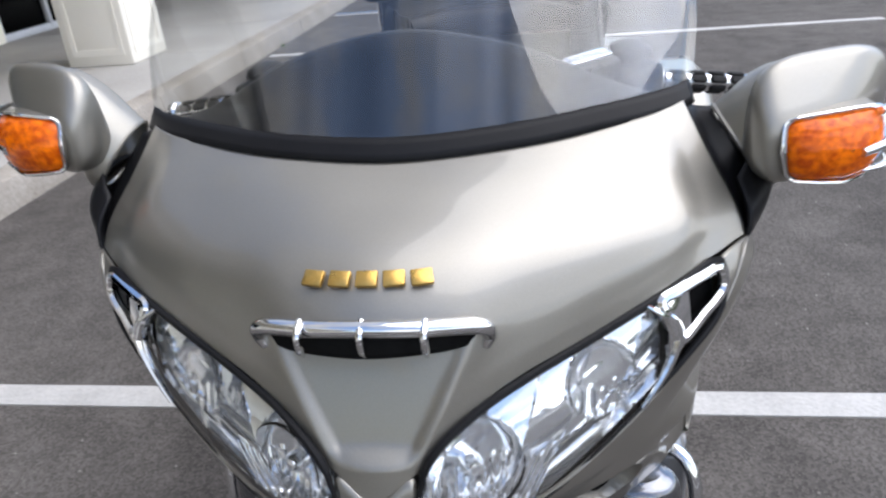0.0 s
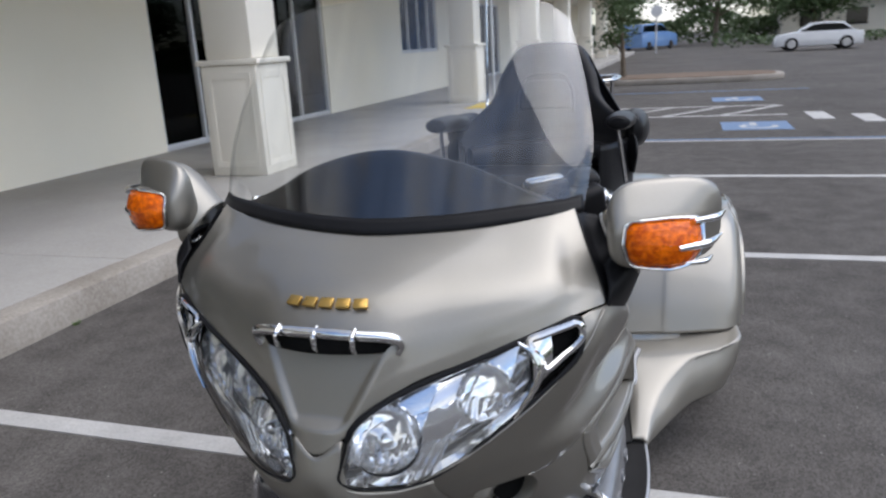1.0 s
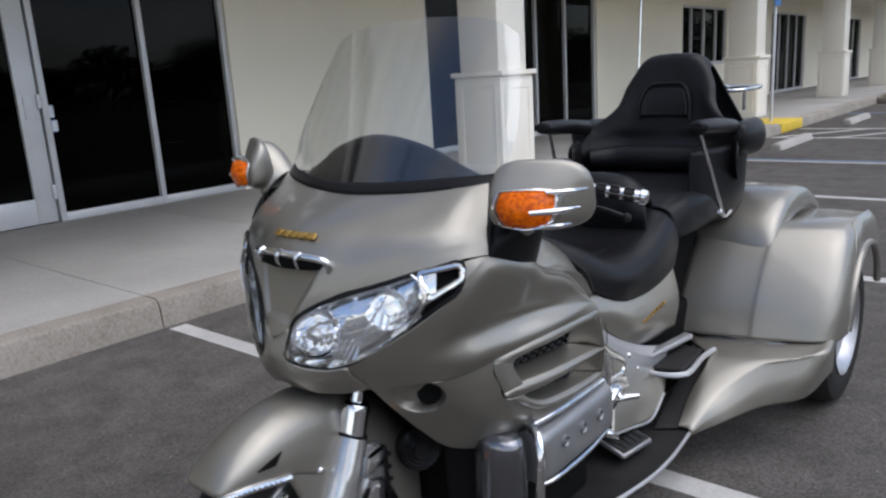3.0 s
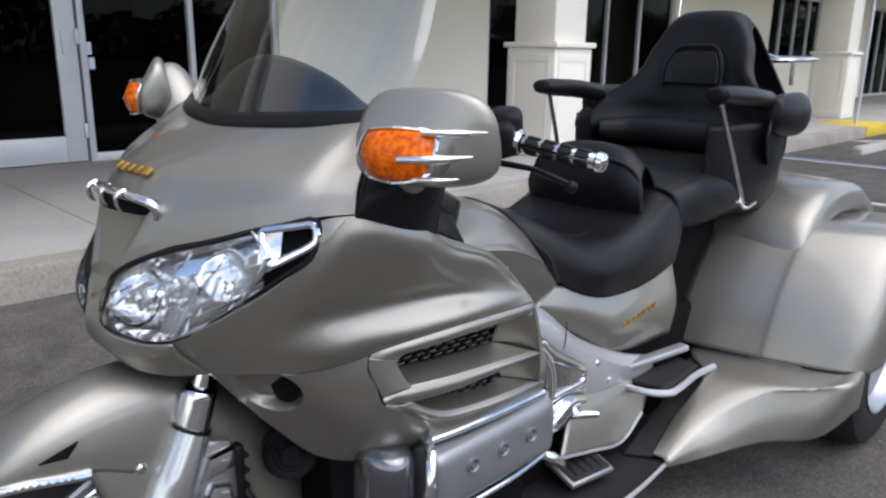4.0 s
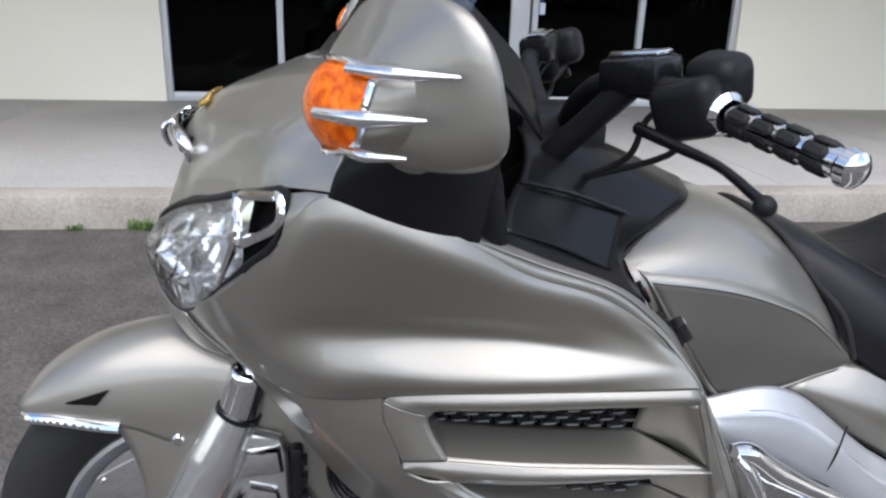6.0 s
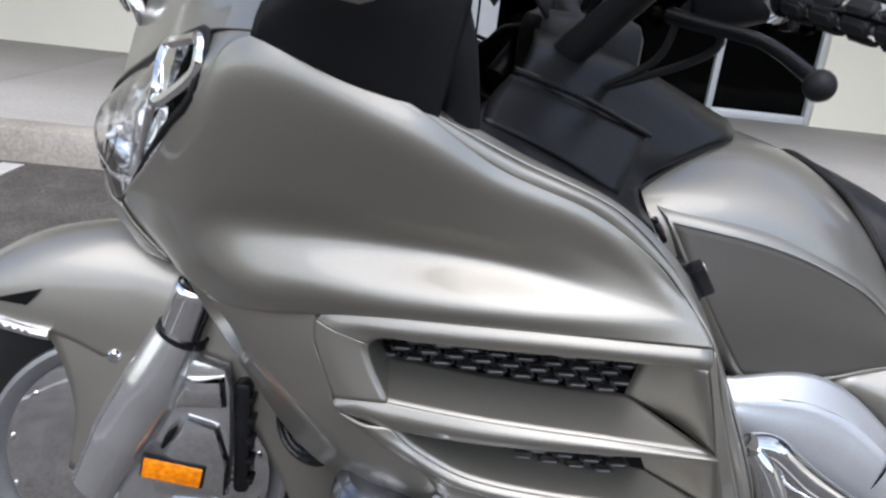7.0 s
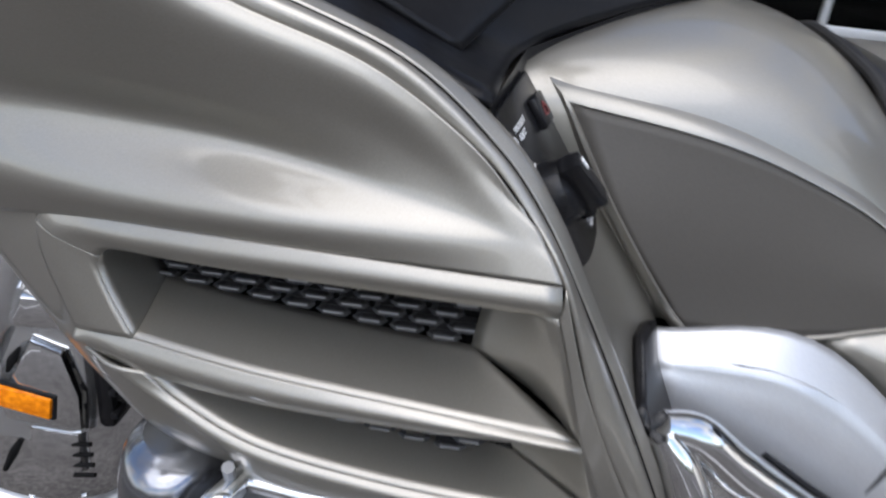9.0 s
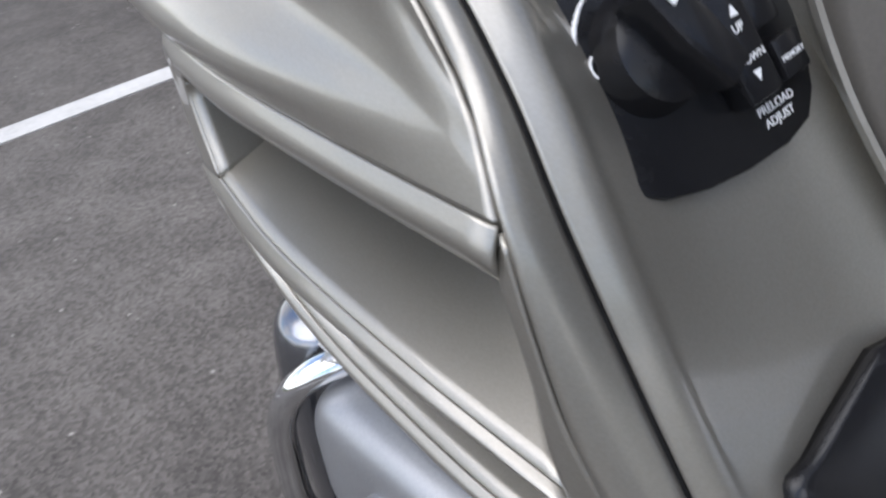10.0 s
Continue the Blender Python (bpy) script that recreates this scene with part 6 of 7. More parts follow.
    tray = sheet("foot_tray", floor_rows, M["rubber"], trike, 0.010, 20, 24, "black rubber-covered foot tray with a pale rim", s)
    part("tray_rim", tube_bm([(s * r[3][0], r[3][1], r[3][2]) for r in floor_rows], 0.0055, 8, 6), M["silver"], tray)
    pedal = box("pedal_plate", (-0.045, -0.065, -0.007), (0.045, 0.065, 0.007), M["cast"], trike, 0.006, "grey pedal plate with a black rubber pad", pose(s * 0.262, 0.865, 0.192, 0, 14 * s, -8 * s))
    box("pedal_pad", (-0.037, -0.056, 0.006), (0.037, 0.056, 0.011), M["rubber"], pedal, 0.003, "", pose(s * 0.262, 0.865, 0.192, 0, 14 * s, -8 * s))
    for k in range(4):
        box("pad_rib", (-0.028, -0.004, 0.010), (0.028, 0.004, 0.0135), M["black"], pedal, 0.001, "", pose(s * 0.262, 0.865, 0.192, 0, 14 * s, -8 * s) @ Matrix.Translation((0, -0.036 + 0.024 * k, 0)))
    inner = [[(0.222, 0.86, 0.338), (0.226, 0.98, 0.328), (0.230, 1.10, 0.315), (0.235, 1.2, 0.302)], [(0.246, 0.825, 0.290), (0.250, 0.93, 0.275), (0.252, 1.04, 0.262), (0.248, 1.15, 0.265)], [(0.262, 0.79, 0.240), (0.265, 0.90, 0.216), (0.268, 1.015, 0.196), (0.262, 1.11, 0.236)]]
    panel = sheet("gearbox_cover", inner, P, trike, 0.006, 20, 14, "pewter cover over the gearbox with a pale lower edge", s)
    part("cover_edge", tube_bm([(s * x, yy, z) for x, yy, z in inner[2]], 0.005, 8, 8), M["silver"], panel)


both(rear_body)
# light bar and body between the fenders
DECK = [[(0, yy, z), (0.2, yy, z), (0.33, yy, z - 0.002), (0.392, yy + 0.004, z - 0.016), (0.41, yy + 0.008, z - 0.075)] for yy, z in ((1.565, 0.50), (1.615, 0.625), (1.70, 0.695), (1.81, 0.728), (2.0, 0.715), (2.12, 0.66))]
sheet("rear_deck", [mir(c) for c in DECK], P, trike, 0.006, 40, 30, "pewter deck between the rear fenders")

# --- side covers and frame ---
def flank(s):
    t = [(0.165, 0.79, 0.578), (0.172, 0.88, 0.580), (0.197, 1.035, 0.537), (0.207, 1.285, 0.568)]
    m = [(0.185, 0.78, 0.565), (0.205, 0.91, 0.525), (0.222, 1.06, 0.465), (0.226, 1.29, 0.47)]
    b = [(0.175, 0.765, 0.548), (0.19, 0.90, 0.472), (0.205, 1.065, 0.39), (0.212, 1.295, 0.38)]
    cover = sheet("side_cover", [t, m, b], P, trike, 0.006, 24, 14, "pewter side cover below the seat with a gold script", s)
    for k in range(7):
        yy = 1.065 + k * 0.020
        box("script_bar", (-0.0075, -0.0045, -0.002), (0.0075, 0.0045, 0.003), M["gold"], cover, 0.0008, "", local_frame((s * (0.2245 + 0.0006 * k), yy, 0.462 + 0.0035 * k), (0, 1, 0.17), (s, 0, 0)))
    fr_t = [(0.215, 0.635, 0.566), (0.2, 0.76, 0.566), (0.2, 0.9, 0.465), (0.205, 1.065, 0.385), (0.21, 1.2, 0.34)]
    fr_e = [(0.231, 0.642, 0.556), (0.223, 0.76, 0.541), (0.224, 0.9, 0.442), (0.226, 1.055, 0.365), (0.224, 1.2, 0.325)]
    fr_f = [(0.234, 0.643, 0.551), (0.227, 0.765, 0.534), (0.228, 0.9, 0.436), (0.229, 1.05, 0.359), (0.226, 1.2, 0.32)]
    fr_m = [(0.237, 0.645, 0.530), (0.233, 0.78, 0.48), (0.233, 0.9, 0.39), (0.229, 1.03, 0.325), (0.226, 1.2, 0.3)]
    fr_b = [(0.225, 0.66, 0.445), (0.218, 0.8, 0.36), (0.218, 0.9, 0.31), (0.216, 1.0, 0.28), (0.21, 1.18, 0.26)]
    frame_ob = sheet("frame_spar", [fr_t, fr_e, fr_f, fr_m, fr_b], M["silver"], trike, 0.01, 30, 22, "silver aluminium frame spar", s)
    plate = [(0.655, 0.53), (0.683, 0.515), (0.743, 0.478), (0.818, 0.437), (0.838, 0.425), (0.82, 0.412), (0.70, 0.415), (0.66, 0.42)]
    cover2 = part("timing_cover", prism_bm([(a, b) for a, b in plate], s * 0.012, Matrix.Translation((s * 0.266, 0, 0)) @ SIDE_ON, 0.004), M["polished"], trike, "polished engine side cover in a chrome frame")
    part("chrome_trim", tube_bm([(s * 0.300, 0.640, 0.548), (s * 0.292, 0.667, 0.538), (s * 0.285, 0.702, 0.510), (s * 0.28, 0.753, 0.480), (s * 0.276, 0.805, 0.453), (s * 0.272, 0.838, 0.432), (s * 0.270, 0.845, 0.412), (s * 0.271, 0.825, 0.402), (s * 0.276, 0.76, 0.406), (s * 0.285, 0.695, 0.408)], [0.010, 0.015, 0.016, 0.013, 0.010, 0.008, 0.008, 0.008, 0.009, 0.010], 12, 6), M["chrome"], cover2, "curved chrome trim")
    low_plate = [(0.69, 0.40), (0.76, 0.402), (0.842, 0.392), (0.845, 0.375), (0.83, 0.352), (0.78, 0.325), (0.70, 0.32)]
    part("lower_cover", prism_bm(low_plate, s * 0.02, Matrix.Translation((s * 0.262, 0, 0)) @ SIDE_ON, 0.006), M["chrome"], cover2, "chrome lower engine cover")
    part("hose", tube_bm([(s * 0.284, 0.70, 0.335), (s * 0.292, 0.73, 0.365), (s * 0.290, 0.775, 0.382), (s * 0.283, 0.83, 0.37)], 0.009, 10, 6), M["chrome"], cover2)
    part("upright", tube_bm([(s * 0.305, 0.640, 0.545), (s * 0.306, 0.655, 0.525), (s * 0.308, 0.672, 0.49), (s * 0.308, 0.676, 0.45), (s * 0.306, 0.672, 0.415), (s * 0.30, 0.668, 0.36)], [0.009, 0.013, 0.015, 0.015, 0.013, 0.01], 12, 6), M["chrome"], trike, "chrome upright behind the valve cover")
    part("spar_joint", tube_bm([(s * 0.221, 0.842, 0.522), (s * 0.236, 0.822, 0.487), (s * 0.236, 0.806, 0.452)], 0.0012, 6, 6), M["black"], frame_ob)
    part("spar_joint", tube_bm([(s * 0.238, 0.735, 0.492), (s * 0.24, 0.775, 0.468), (s * 0.238, 0.82, 0.444)], 0.0025, 6, 6), M["black"], frame_ob)
    for yy, z in ((0.95, 0.40), (1.0, 0.345), (0.905, 0.375)):
        part("bolt", revolve_bm([(0, 0.006), (0.007, 0.005), (0.010, 0.0), (0.010, -0.004)], 12, Matrix.Translation((s * 0.2325, yy, z)) @ pose(0, 0, 0, 0, 90 * s, 0)), M["chrome"], frame_ob)
    # passenger floorboard
    top = [(0.214, 1.093, 0.308), (0.317, 1.129, 0.308), (0.301, 1.299, 0.31), (0.241, 1.3, 0.312)]
    peg = sheet("floorboard", [[top[0], top[1]], [top[3], top[2]]], M["rubber"], trike, 0.014, 8, 8, "black ribbed passenger floorboard in an aluminium rim", s)
    part("floorboard_arm", box_bar([(s * 0.21, 1.035, 0.345), (s * 0.227, 1.149, 0.345), (s * 0.249, 1.315, 0.345)], 0.030, 0.016), M["silver"], peg, "silver floorboard bracket")
    part("floorboard_rim", tube_bm([(s * 0.215, 1.074, 0.305), (s * 0.275, 1.085, 0.303), (s * 0.317, 1.119, 0.302), (s * 0.324, 1.159, 0.303), (s * 0.315, 1.262, 0.305), (s * 0.323, 1.337, 0.308)], 0.0085, 8, 5), M["silver"], peg)
    # lever tip and chrome linkage
    part("shift_lever", tube_bm([(s * 0.262, 0.80, 0.330), (s * 0.285, 0.825, 0.338), (s * 0.305, 0.855, 0.336)], [0.006, 0.010, 0.008], 10, 5), M["chrome"], trike, "chrome shift lever")
    part("linkage", tube_bm([(s * 0.28, 0.69, 0.300), (s * 0.296, 0.715, 0.286), (s * 0.300, 0.745, 0.262), (s * 0.290, 0.76, 0.250)], [0.008, 0.013, 0.010, 0.006], 10, 6), M["chrome"], trike, "chrome lever linkage")
    # side closure behind the seat
    sheet("rear_closure", [[(0.15, 1.30, 0.70), (0.155, 1.38, 0.74), (0.16, 1.62, 0.76)], [(0.15, 1.30, 0.52), (0.155, 1.38, 0.53), (0.16, 1.58, 0.56)], [(0.15, 1.29, 0.36), (0.155, 1.38, 0.36), (0.16, 1.5, 0.36)]], M["dark"], trike, 0.006, 14, 14, "black inner panel", s)


both(flank)


# --- engine ---
def engine_side(s):
    cover = closed_loft([[(s * (0.300 + d * math.copysign(abs(math.cos(a)) ** 0.5, math.cos(a))), yy, z + h * math.copysign(abs(math.sin(a)) ** 0.5, math.sin(a))) for a in np.linspace(0, 2 * math.pi, 36, endpoint=False)] for yy, d, h, z in ((0.362, 0.02, 0.045, 0.383), (0.37, 0.036, 0.056, 0.383), (0.42, 0.04, 0.058, 0.385), (0.55, 0.04, 0.058, 0.388), (0.655, 0.037, 0.057, 0.389), (0.664, 0.02, 0.045, 0.389))], 30)
    eng = part("valve_cover", cover, M["cast"], trike, "silver valve cover with three recessed bolts")
    for yy in (0.44, 0.515, 0.59):
        part("bolt", revolve_bm([(0.0, 0.001), (0.0055, 0.001), (0.006, -0.001), (0.0095, -0.001), (0.0115, 0.0035), (0.0135, 0.003), (0.0135, -0.01)], 18, Matrix.Translation((s * 0.3412, yy, 0.401)) @ pose(0, 0, 0, 0, 90 * s, 0)), M["cast"], eng)
        # flat near-black ring paints the shade in the bolt's recess
        part("pit_shade", revolve_bm([(0.0062, 0.0), (0.0080, 0.0)], 18, Matrix.Translation((s * 0.3412, yy, 0.401)) @ pose(0, 0, 0, 0, 90 * s, 0)), M["dark"], eng)
    trim = part("engine_trim", tube_bm([(s * 0.30, 0.380, 0.452), (s * 0.312, 0.45, 0.456), (s * 0.316, 0.55, 0.456), (s * 0.312, 0.655, 0.452)], 0.0075, 10, 6), M["chrome"], trike, "chrome trim strip over the valve cover")
    part("engine_trim", tube_bm([(s * 0.31, 0.375, 0.318), (s * 0.327, 0.42, 0.320), (s * 0.330, 0.55, 0.324), (s * 0.320, 0.66, 0.328)], 0.006, 10, 6), M["chrome"], trike, "chrome trim strip below the valve cover")
    guard = closed_loft([[(s * (0.262 + d * math.cos(a)), 0.312 + 0.042 * math.sin(a) * w, z) for a in np.linspace(0, 2 * math.pi, 24, endpoint=False)] for z, d, w in ((0.215, 0.03, 0.7), (0.23, 0.055, 1.0), (0.34, 0.06, 1.05), (0.435, 0.055, 1.0), (0.458, 0.03, 0.6))], 24)
    part("engine_guard", guard, M["gunmetal"], trike, "dark grey engine guard cover")
    part("guard_bar", tube_bm([(s * 0.288, 0.376, 0.450), (s * 0.322, 0.360, 0.447), (s * 0.340, 0.344, 0.420), (s * 0.344, 0.334, 0.37), (s * 0.338, 0.332, 0.29), (s * 0.28, 0.34, 0.21)], 0.010, 10, 6), M["chrome"], trike, "chrome crash bar")
    part("clip", tube_bm([(s * 0.296, 0.364, 0.440), (s * 0.313, 0.368, 0.474)], 0.0045, 8, 2), M["cast"], trike)
    mm2 = local_frame((s * 0.115, 0.232, 0.41), (s * 0.5, 0.86, 0), (s * 0.86, -0.5, 0.1))
    horn = part("horn", revolve_bm([(0.0, 0.010), (0.015, 0.010), (0.017, 0.006), (0.042, 0.010), (0.048, 0.004), (0.05, -0.02)], 32, mm2), M["gloss_black"], trike, "round black horn beside the radiator")
    for k in range(3):
        part("ring", revolve_bm([(0.020 + 0.008 * k, 0.010), (0.022 + 0.008 * k, 0.012), (0.024 + 0.008 * k, 0.010)], 28, mm2), M["gloss_black"], horn)
    sheet("belly_panel", [[(0.11, 0.30, 0.50), (0.17, 0.34, 0.40), (0.25, 0.42, 0.42)], [(0.11, 0.31, 0.36), (0.17, 0.35, 0.3), (0.25, 0.44, 0.3)], [(0.11, 0.32, 0.2), (0.17, 0.37, 0.16), (0.24, 0.46, 0.16)]], M["black"], trike, 0.006, 14, 12, "black radiator side panel", s)


both(engine_side)
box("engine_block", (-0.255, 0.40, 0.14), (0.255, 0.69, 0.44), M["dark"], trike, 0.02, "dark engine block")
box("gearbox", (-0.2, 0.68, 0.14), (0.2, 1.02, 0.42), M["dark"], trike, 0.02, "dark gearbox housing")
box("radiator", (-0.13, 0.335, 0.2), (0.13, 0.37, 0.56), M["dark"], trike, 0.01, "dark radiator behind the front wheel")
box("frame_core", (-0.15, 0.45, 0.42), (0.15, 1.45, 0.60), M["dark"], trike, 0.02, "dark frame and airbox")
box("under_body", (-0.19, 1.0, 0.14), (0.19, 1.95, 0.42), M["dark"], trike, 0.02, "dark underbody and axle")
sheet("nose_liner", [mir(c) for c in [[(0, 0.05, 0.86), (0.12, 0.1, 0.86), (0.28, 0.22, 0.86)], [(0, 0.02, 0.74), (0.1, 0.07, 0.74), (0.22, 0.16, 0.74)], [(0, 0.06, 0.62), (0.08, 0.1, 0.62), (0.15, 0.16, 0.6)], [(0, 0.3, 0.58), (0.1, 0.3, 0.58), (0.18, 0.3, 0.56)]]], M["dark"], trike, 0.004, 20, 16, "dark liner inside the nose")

# --- front wheel, fender, fork ---
AX = (0.0, 0.008, 0.278)
tyre = part("front_wheel", revolve_bm([(0.186, -0.036), (0.206, -0.050), (0.24, -0.054), (0.263, -0.042), (0.2755, -0.02), (0.277, 0.0), (0.2755, 0.02), (0.263, 0.042), (0.24, 0.054), (0.206, 0.050), (0.186, 0.036)], 72, Matrix.Translation(AX) @ pose(0, 0, 0, 0, 90, 0)), M["rubber"], trike, "front tyre on a silver rim with chrome disc covers")
for s in (1, -1):
    mm = Matrix.Translation(AX) @ pose(0, 0, 0, 0, 90 * s, 0)
    part("front_rim", revolve_bm([(0.160, 0.012), (0.166, 0.026), (0.176, 0.040), (0.183, 0.047), (0.189, 0.045), (0.190, 0.036)], 64, mm), M["rim"], tyre, "silver wheel rim")
    part("disc_cover", revolve_bm([(0.0, 0.056), (0.05, 0.055), (0.11, 0.050), (0.150, 0.046), (0.166, 0.040), (0.167, 0.022)], 64, mm), M["chrome"], tyre, "polished chrome disc cover")
    for k in range(14):
        part("stud", box_bm((-0.0022, -0.0045, -0.002), (0.0022, 0.0045, 0.0028), 0.001, None, mm @ Matrix.Rotation(2 * math.pi * k / 14, 4, "Z") @ Matrix.Translation((0.158, 0, 0.0435)), 1), M["satin_chrome"], tyre)



def fender_row(ang, r, w, drop):
    """One cross-section of the front fender at an angle round the axle (0 ahead, 90 up)."""
    c, n = -math.cos(radians(ang)), math.sin(radians(ang))
    out = []
    for x, rr in ((0, r), (w * 0.5, r - 0.06 * drop), (w * 0.85, r - 0.26 * drop), (w, r - 0.6 * drop), (w * 1.03, r - drop)):
        out.append((x, AX[1] + c * rr, AX[2] + n * rr))
    return out


FARGS = ((45, 0.304, 0.040, 0.012), (47, 0.310, 0.052, 0.024), (53, 0.315, 0.062, 0.052), (62, 0.317, 0.070, 0.086), (72, 0.317, 0.073, 0.11), (86, 0.317, 0.075, 0.145), (100, 0.316, 0.075, 0.16), (122, 0.31, 0.075, 0.14), (145, 0.302, 0.074, 0.125), (165, 0.297, 0.072, 0.115), (182, 0.295, 0.070, 0.095), (194, 0.293, 0.066, 0.07))
FENDER = [fender_row(*q) for q in FARGS]
fender = sheet("front_fender", [mir(c) for c in FENDER], P, trike, 0.004, 48, 60, "rounded pewter front fender with chrome trim")
for s in (1, -1):
    low = [fender_row(a, r, w + 0.004, d)[4] for a, r, w, d in ((45, 0.304, 0.040, 0.012), (47, 0.310, 0.052, 0.024), (53, 0.315, 0.062, 0.052), (62, 0.317, 0.070, 0.086), (68, 0.317, 0.0725, 0.100))]
    part("fender_trim", tube_bm([(s * x, yy, z) for x, yy, z in low], 0.0075, 8, 6), M["chrome"], fender, "beaded chrome fender trim")
    for k in range(14):
        q = curve_at(low, 60)[6 + 3 * k]
        part("bead", revolve_bm([(0, 0.003), (0.003, 0.002), (0.0042, -0.002)], 8, Matrix.Translation((s * (q[0] + 0.006), q[1], q[2])) @ pose(0, 0, 0, 0, 90 * s, 0)), M["chrome"], fender)
    part("fender_vent", prism_bm([(-0.136, 0.516), (-0.083, 0.532), (-0.099, 0.512)], s * 0.004, Matrix.Translation((s * 0.0725, 0, 0)) @ SIDE_ON), M["dark"], fender, "small dark vent in the fender")
    part("fender_screw", revolve_bm([(0, 0.004), (0.006, 0.004), (0.009, 0.001), (0.0095, -0.002)], 14, Matrix.Translation((s * 0.079, -0.002, 0.458)) @ pose(0, 0, 0, 0, 90 * s, 0)), M["chrome"], fender)
    side_plate = [[(0.0715, -0.082, 0.485), (0.072, 0.0, 0.505), (0.072, 0.06, 0.51)], [(0.0770, -0.058, 0.43), (0.0790, 0.0, 0.44), (0.0795, 0.035, 0.445)], [(0.078, -0.050, 0.37), (0.083, -0.02, 0.37), (0.083, 0.0, 0.375)], [(0.077, -0.062, 0.30), (0.081, -0.052, 0.298), (0.082, -0.043, 0.302)]]
    sheet("fender_stay", side_plate, P, fender, 0.004, 14, 18, "pewter fender side plate", s)
    leg = part("fork_leg", tube_bm([(s * 0.088, -0.022, 0.292), (s * 0.088, 0.01, 0.36), (s * 0.086, 0.045, 0.43), (s * 0.083, 0.076, 0.495)], [0.032, 0.038, 0.038, 0.031], 24, 8), M["satin_chrome"], trike, "satin silver cover of the fork leg")
    part("fork_seal", tube_bm([(s * 0.083, 0.074, 0.490), (s * 0.083, 0.079, 0.502)], 0.0305, 18, 2), M["gloss_black"], leg)
    part("fork_sleeve", tube_bm([(s * 0.083, 0.078, 0.500), (s * 0.082, 0.095, 0.552), (s * 0.082, 0.098, 0.562)], [0.027, 0.027, 0.020], 20, 6), M["chrome"], leg, "bright chrome sleeve of the fork")
    part("fork_tube", tube_bm([(s * 0.082, 0.096, 0.555), (s * 0.082, 0.108, 0.59), (s * 0.082, 0.12, 0.62)], 0.015, 16, 3), M["chrome"], leg)
    outline = [(-0.046, 0.312), (-0.038, 0.29), (-0.018, 0.272), (0.004, 0.274), (0.03, 0.262), (0.10, 0.262), (0.135, 0.29), (0.140, 0.36), (0.139, 0.44), (0.132, 0.466), (0.10, 0.476), (0.056, 0.492)]
    cover = part("caliper_cover", prism_bm(outline, s * 0.026, Matrix.Translation((s * 0.078, 0, 0)) @ SIDE_ON, 0.012), M["satin_chrome"], leg, "chrome cover over fork foot and brake caliper")
    step = [(0.050, 0.300), (0.136, 0.300), (0.138, 0.345), (0.125, 0.395), (0.09, 0.405), (0.065, 0.36), (0.048, 0.335)]
    part("cover_step", prism_bm(step, s * 0.026, Matrix.Translation((s * 0.092, 0, 0)) @ SIDE_ON, 0.012), M["chrome"], cover)
    part("cover_step", prism_bm([(0.070, 0.415), (0.134, 0.420), (0.130, 0.458), (0.088, 0.454)], s * 0.028, Matrix.Translation((s * 0.090, 0, 0)) @ SIDE_ON, 0.012), M["chrome"], cover)
    part("cover_step", prism_bm([(0.062, 0.236), (0.124, 0.234), (0.126, 0.290), (0.068, 0.290)], s * 0.026, Matrix.Translation((s * 0.083, 0, 0)) @ SIDE_ON, 0.012), M["chrome"], cover)
    part("slot", tube_bm([(s * 0.112, 0.062, 0.362), (s * 0.113, 0.070, 0.378), (s * 0.112, 0.079, 0.392)], [0.002, 0.005, 0.002], 8, 4), M["dark"], cover)
    part("slot", tube_bm([(s * 0.1, 0.028, 0.218), (s * 0.1, 0.042, 0.245), (s * 0.1, 0.054, 0.265)], [0.003, 0.005, 0.003], 8, 4), M["dark"], cover)
    for k in range(4):
        part("slot", tube_bm([(s * 0.106, 0.112, 0.232 + 0.014 * k), (s * 0.106, 0.136, 0.236 + 0.014 * k)], 0.0026, 8, 2), M["dark"], cover)
    box("reflector", (-0.004, -0.034, -0.0125), (0.006, 0.034, 0.0125), M["amber_side"], cover, 0.002, "rectangular amber side reflector", pose(s * 0.119, 0.076, 0.336, -9, 0, 0))
    box("reflector_frame", (-0.004, -0.037, -0.0155), (0.003, 0.037, 0.0155), M["black"], cover, 0.002, "", pose(s * 0.118, 0.076, 0.336, -9, 0, 0))
    cal = box("caliper", (0.055 if s > 0 else -0.096, 0.139, 0.292), (0.096 if s > 0 else -0.055, 0.159, 0.445), M["gloss_black"], leg, 0.007, "black brake caliper")
    for k in range(5):
        box("caliper_rib", (-0.010, -0.004, -0.0035), (0.010, 0.004, 0.0035), M["black"], cal, 0.001, "", pose(s * 0.088, 0.160, 0.312 + 0.028 * k))

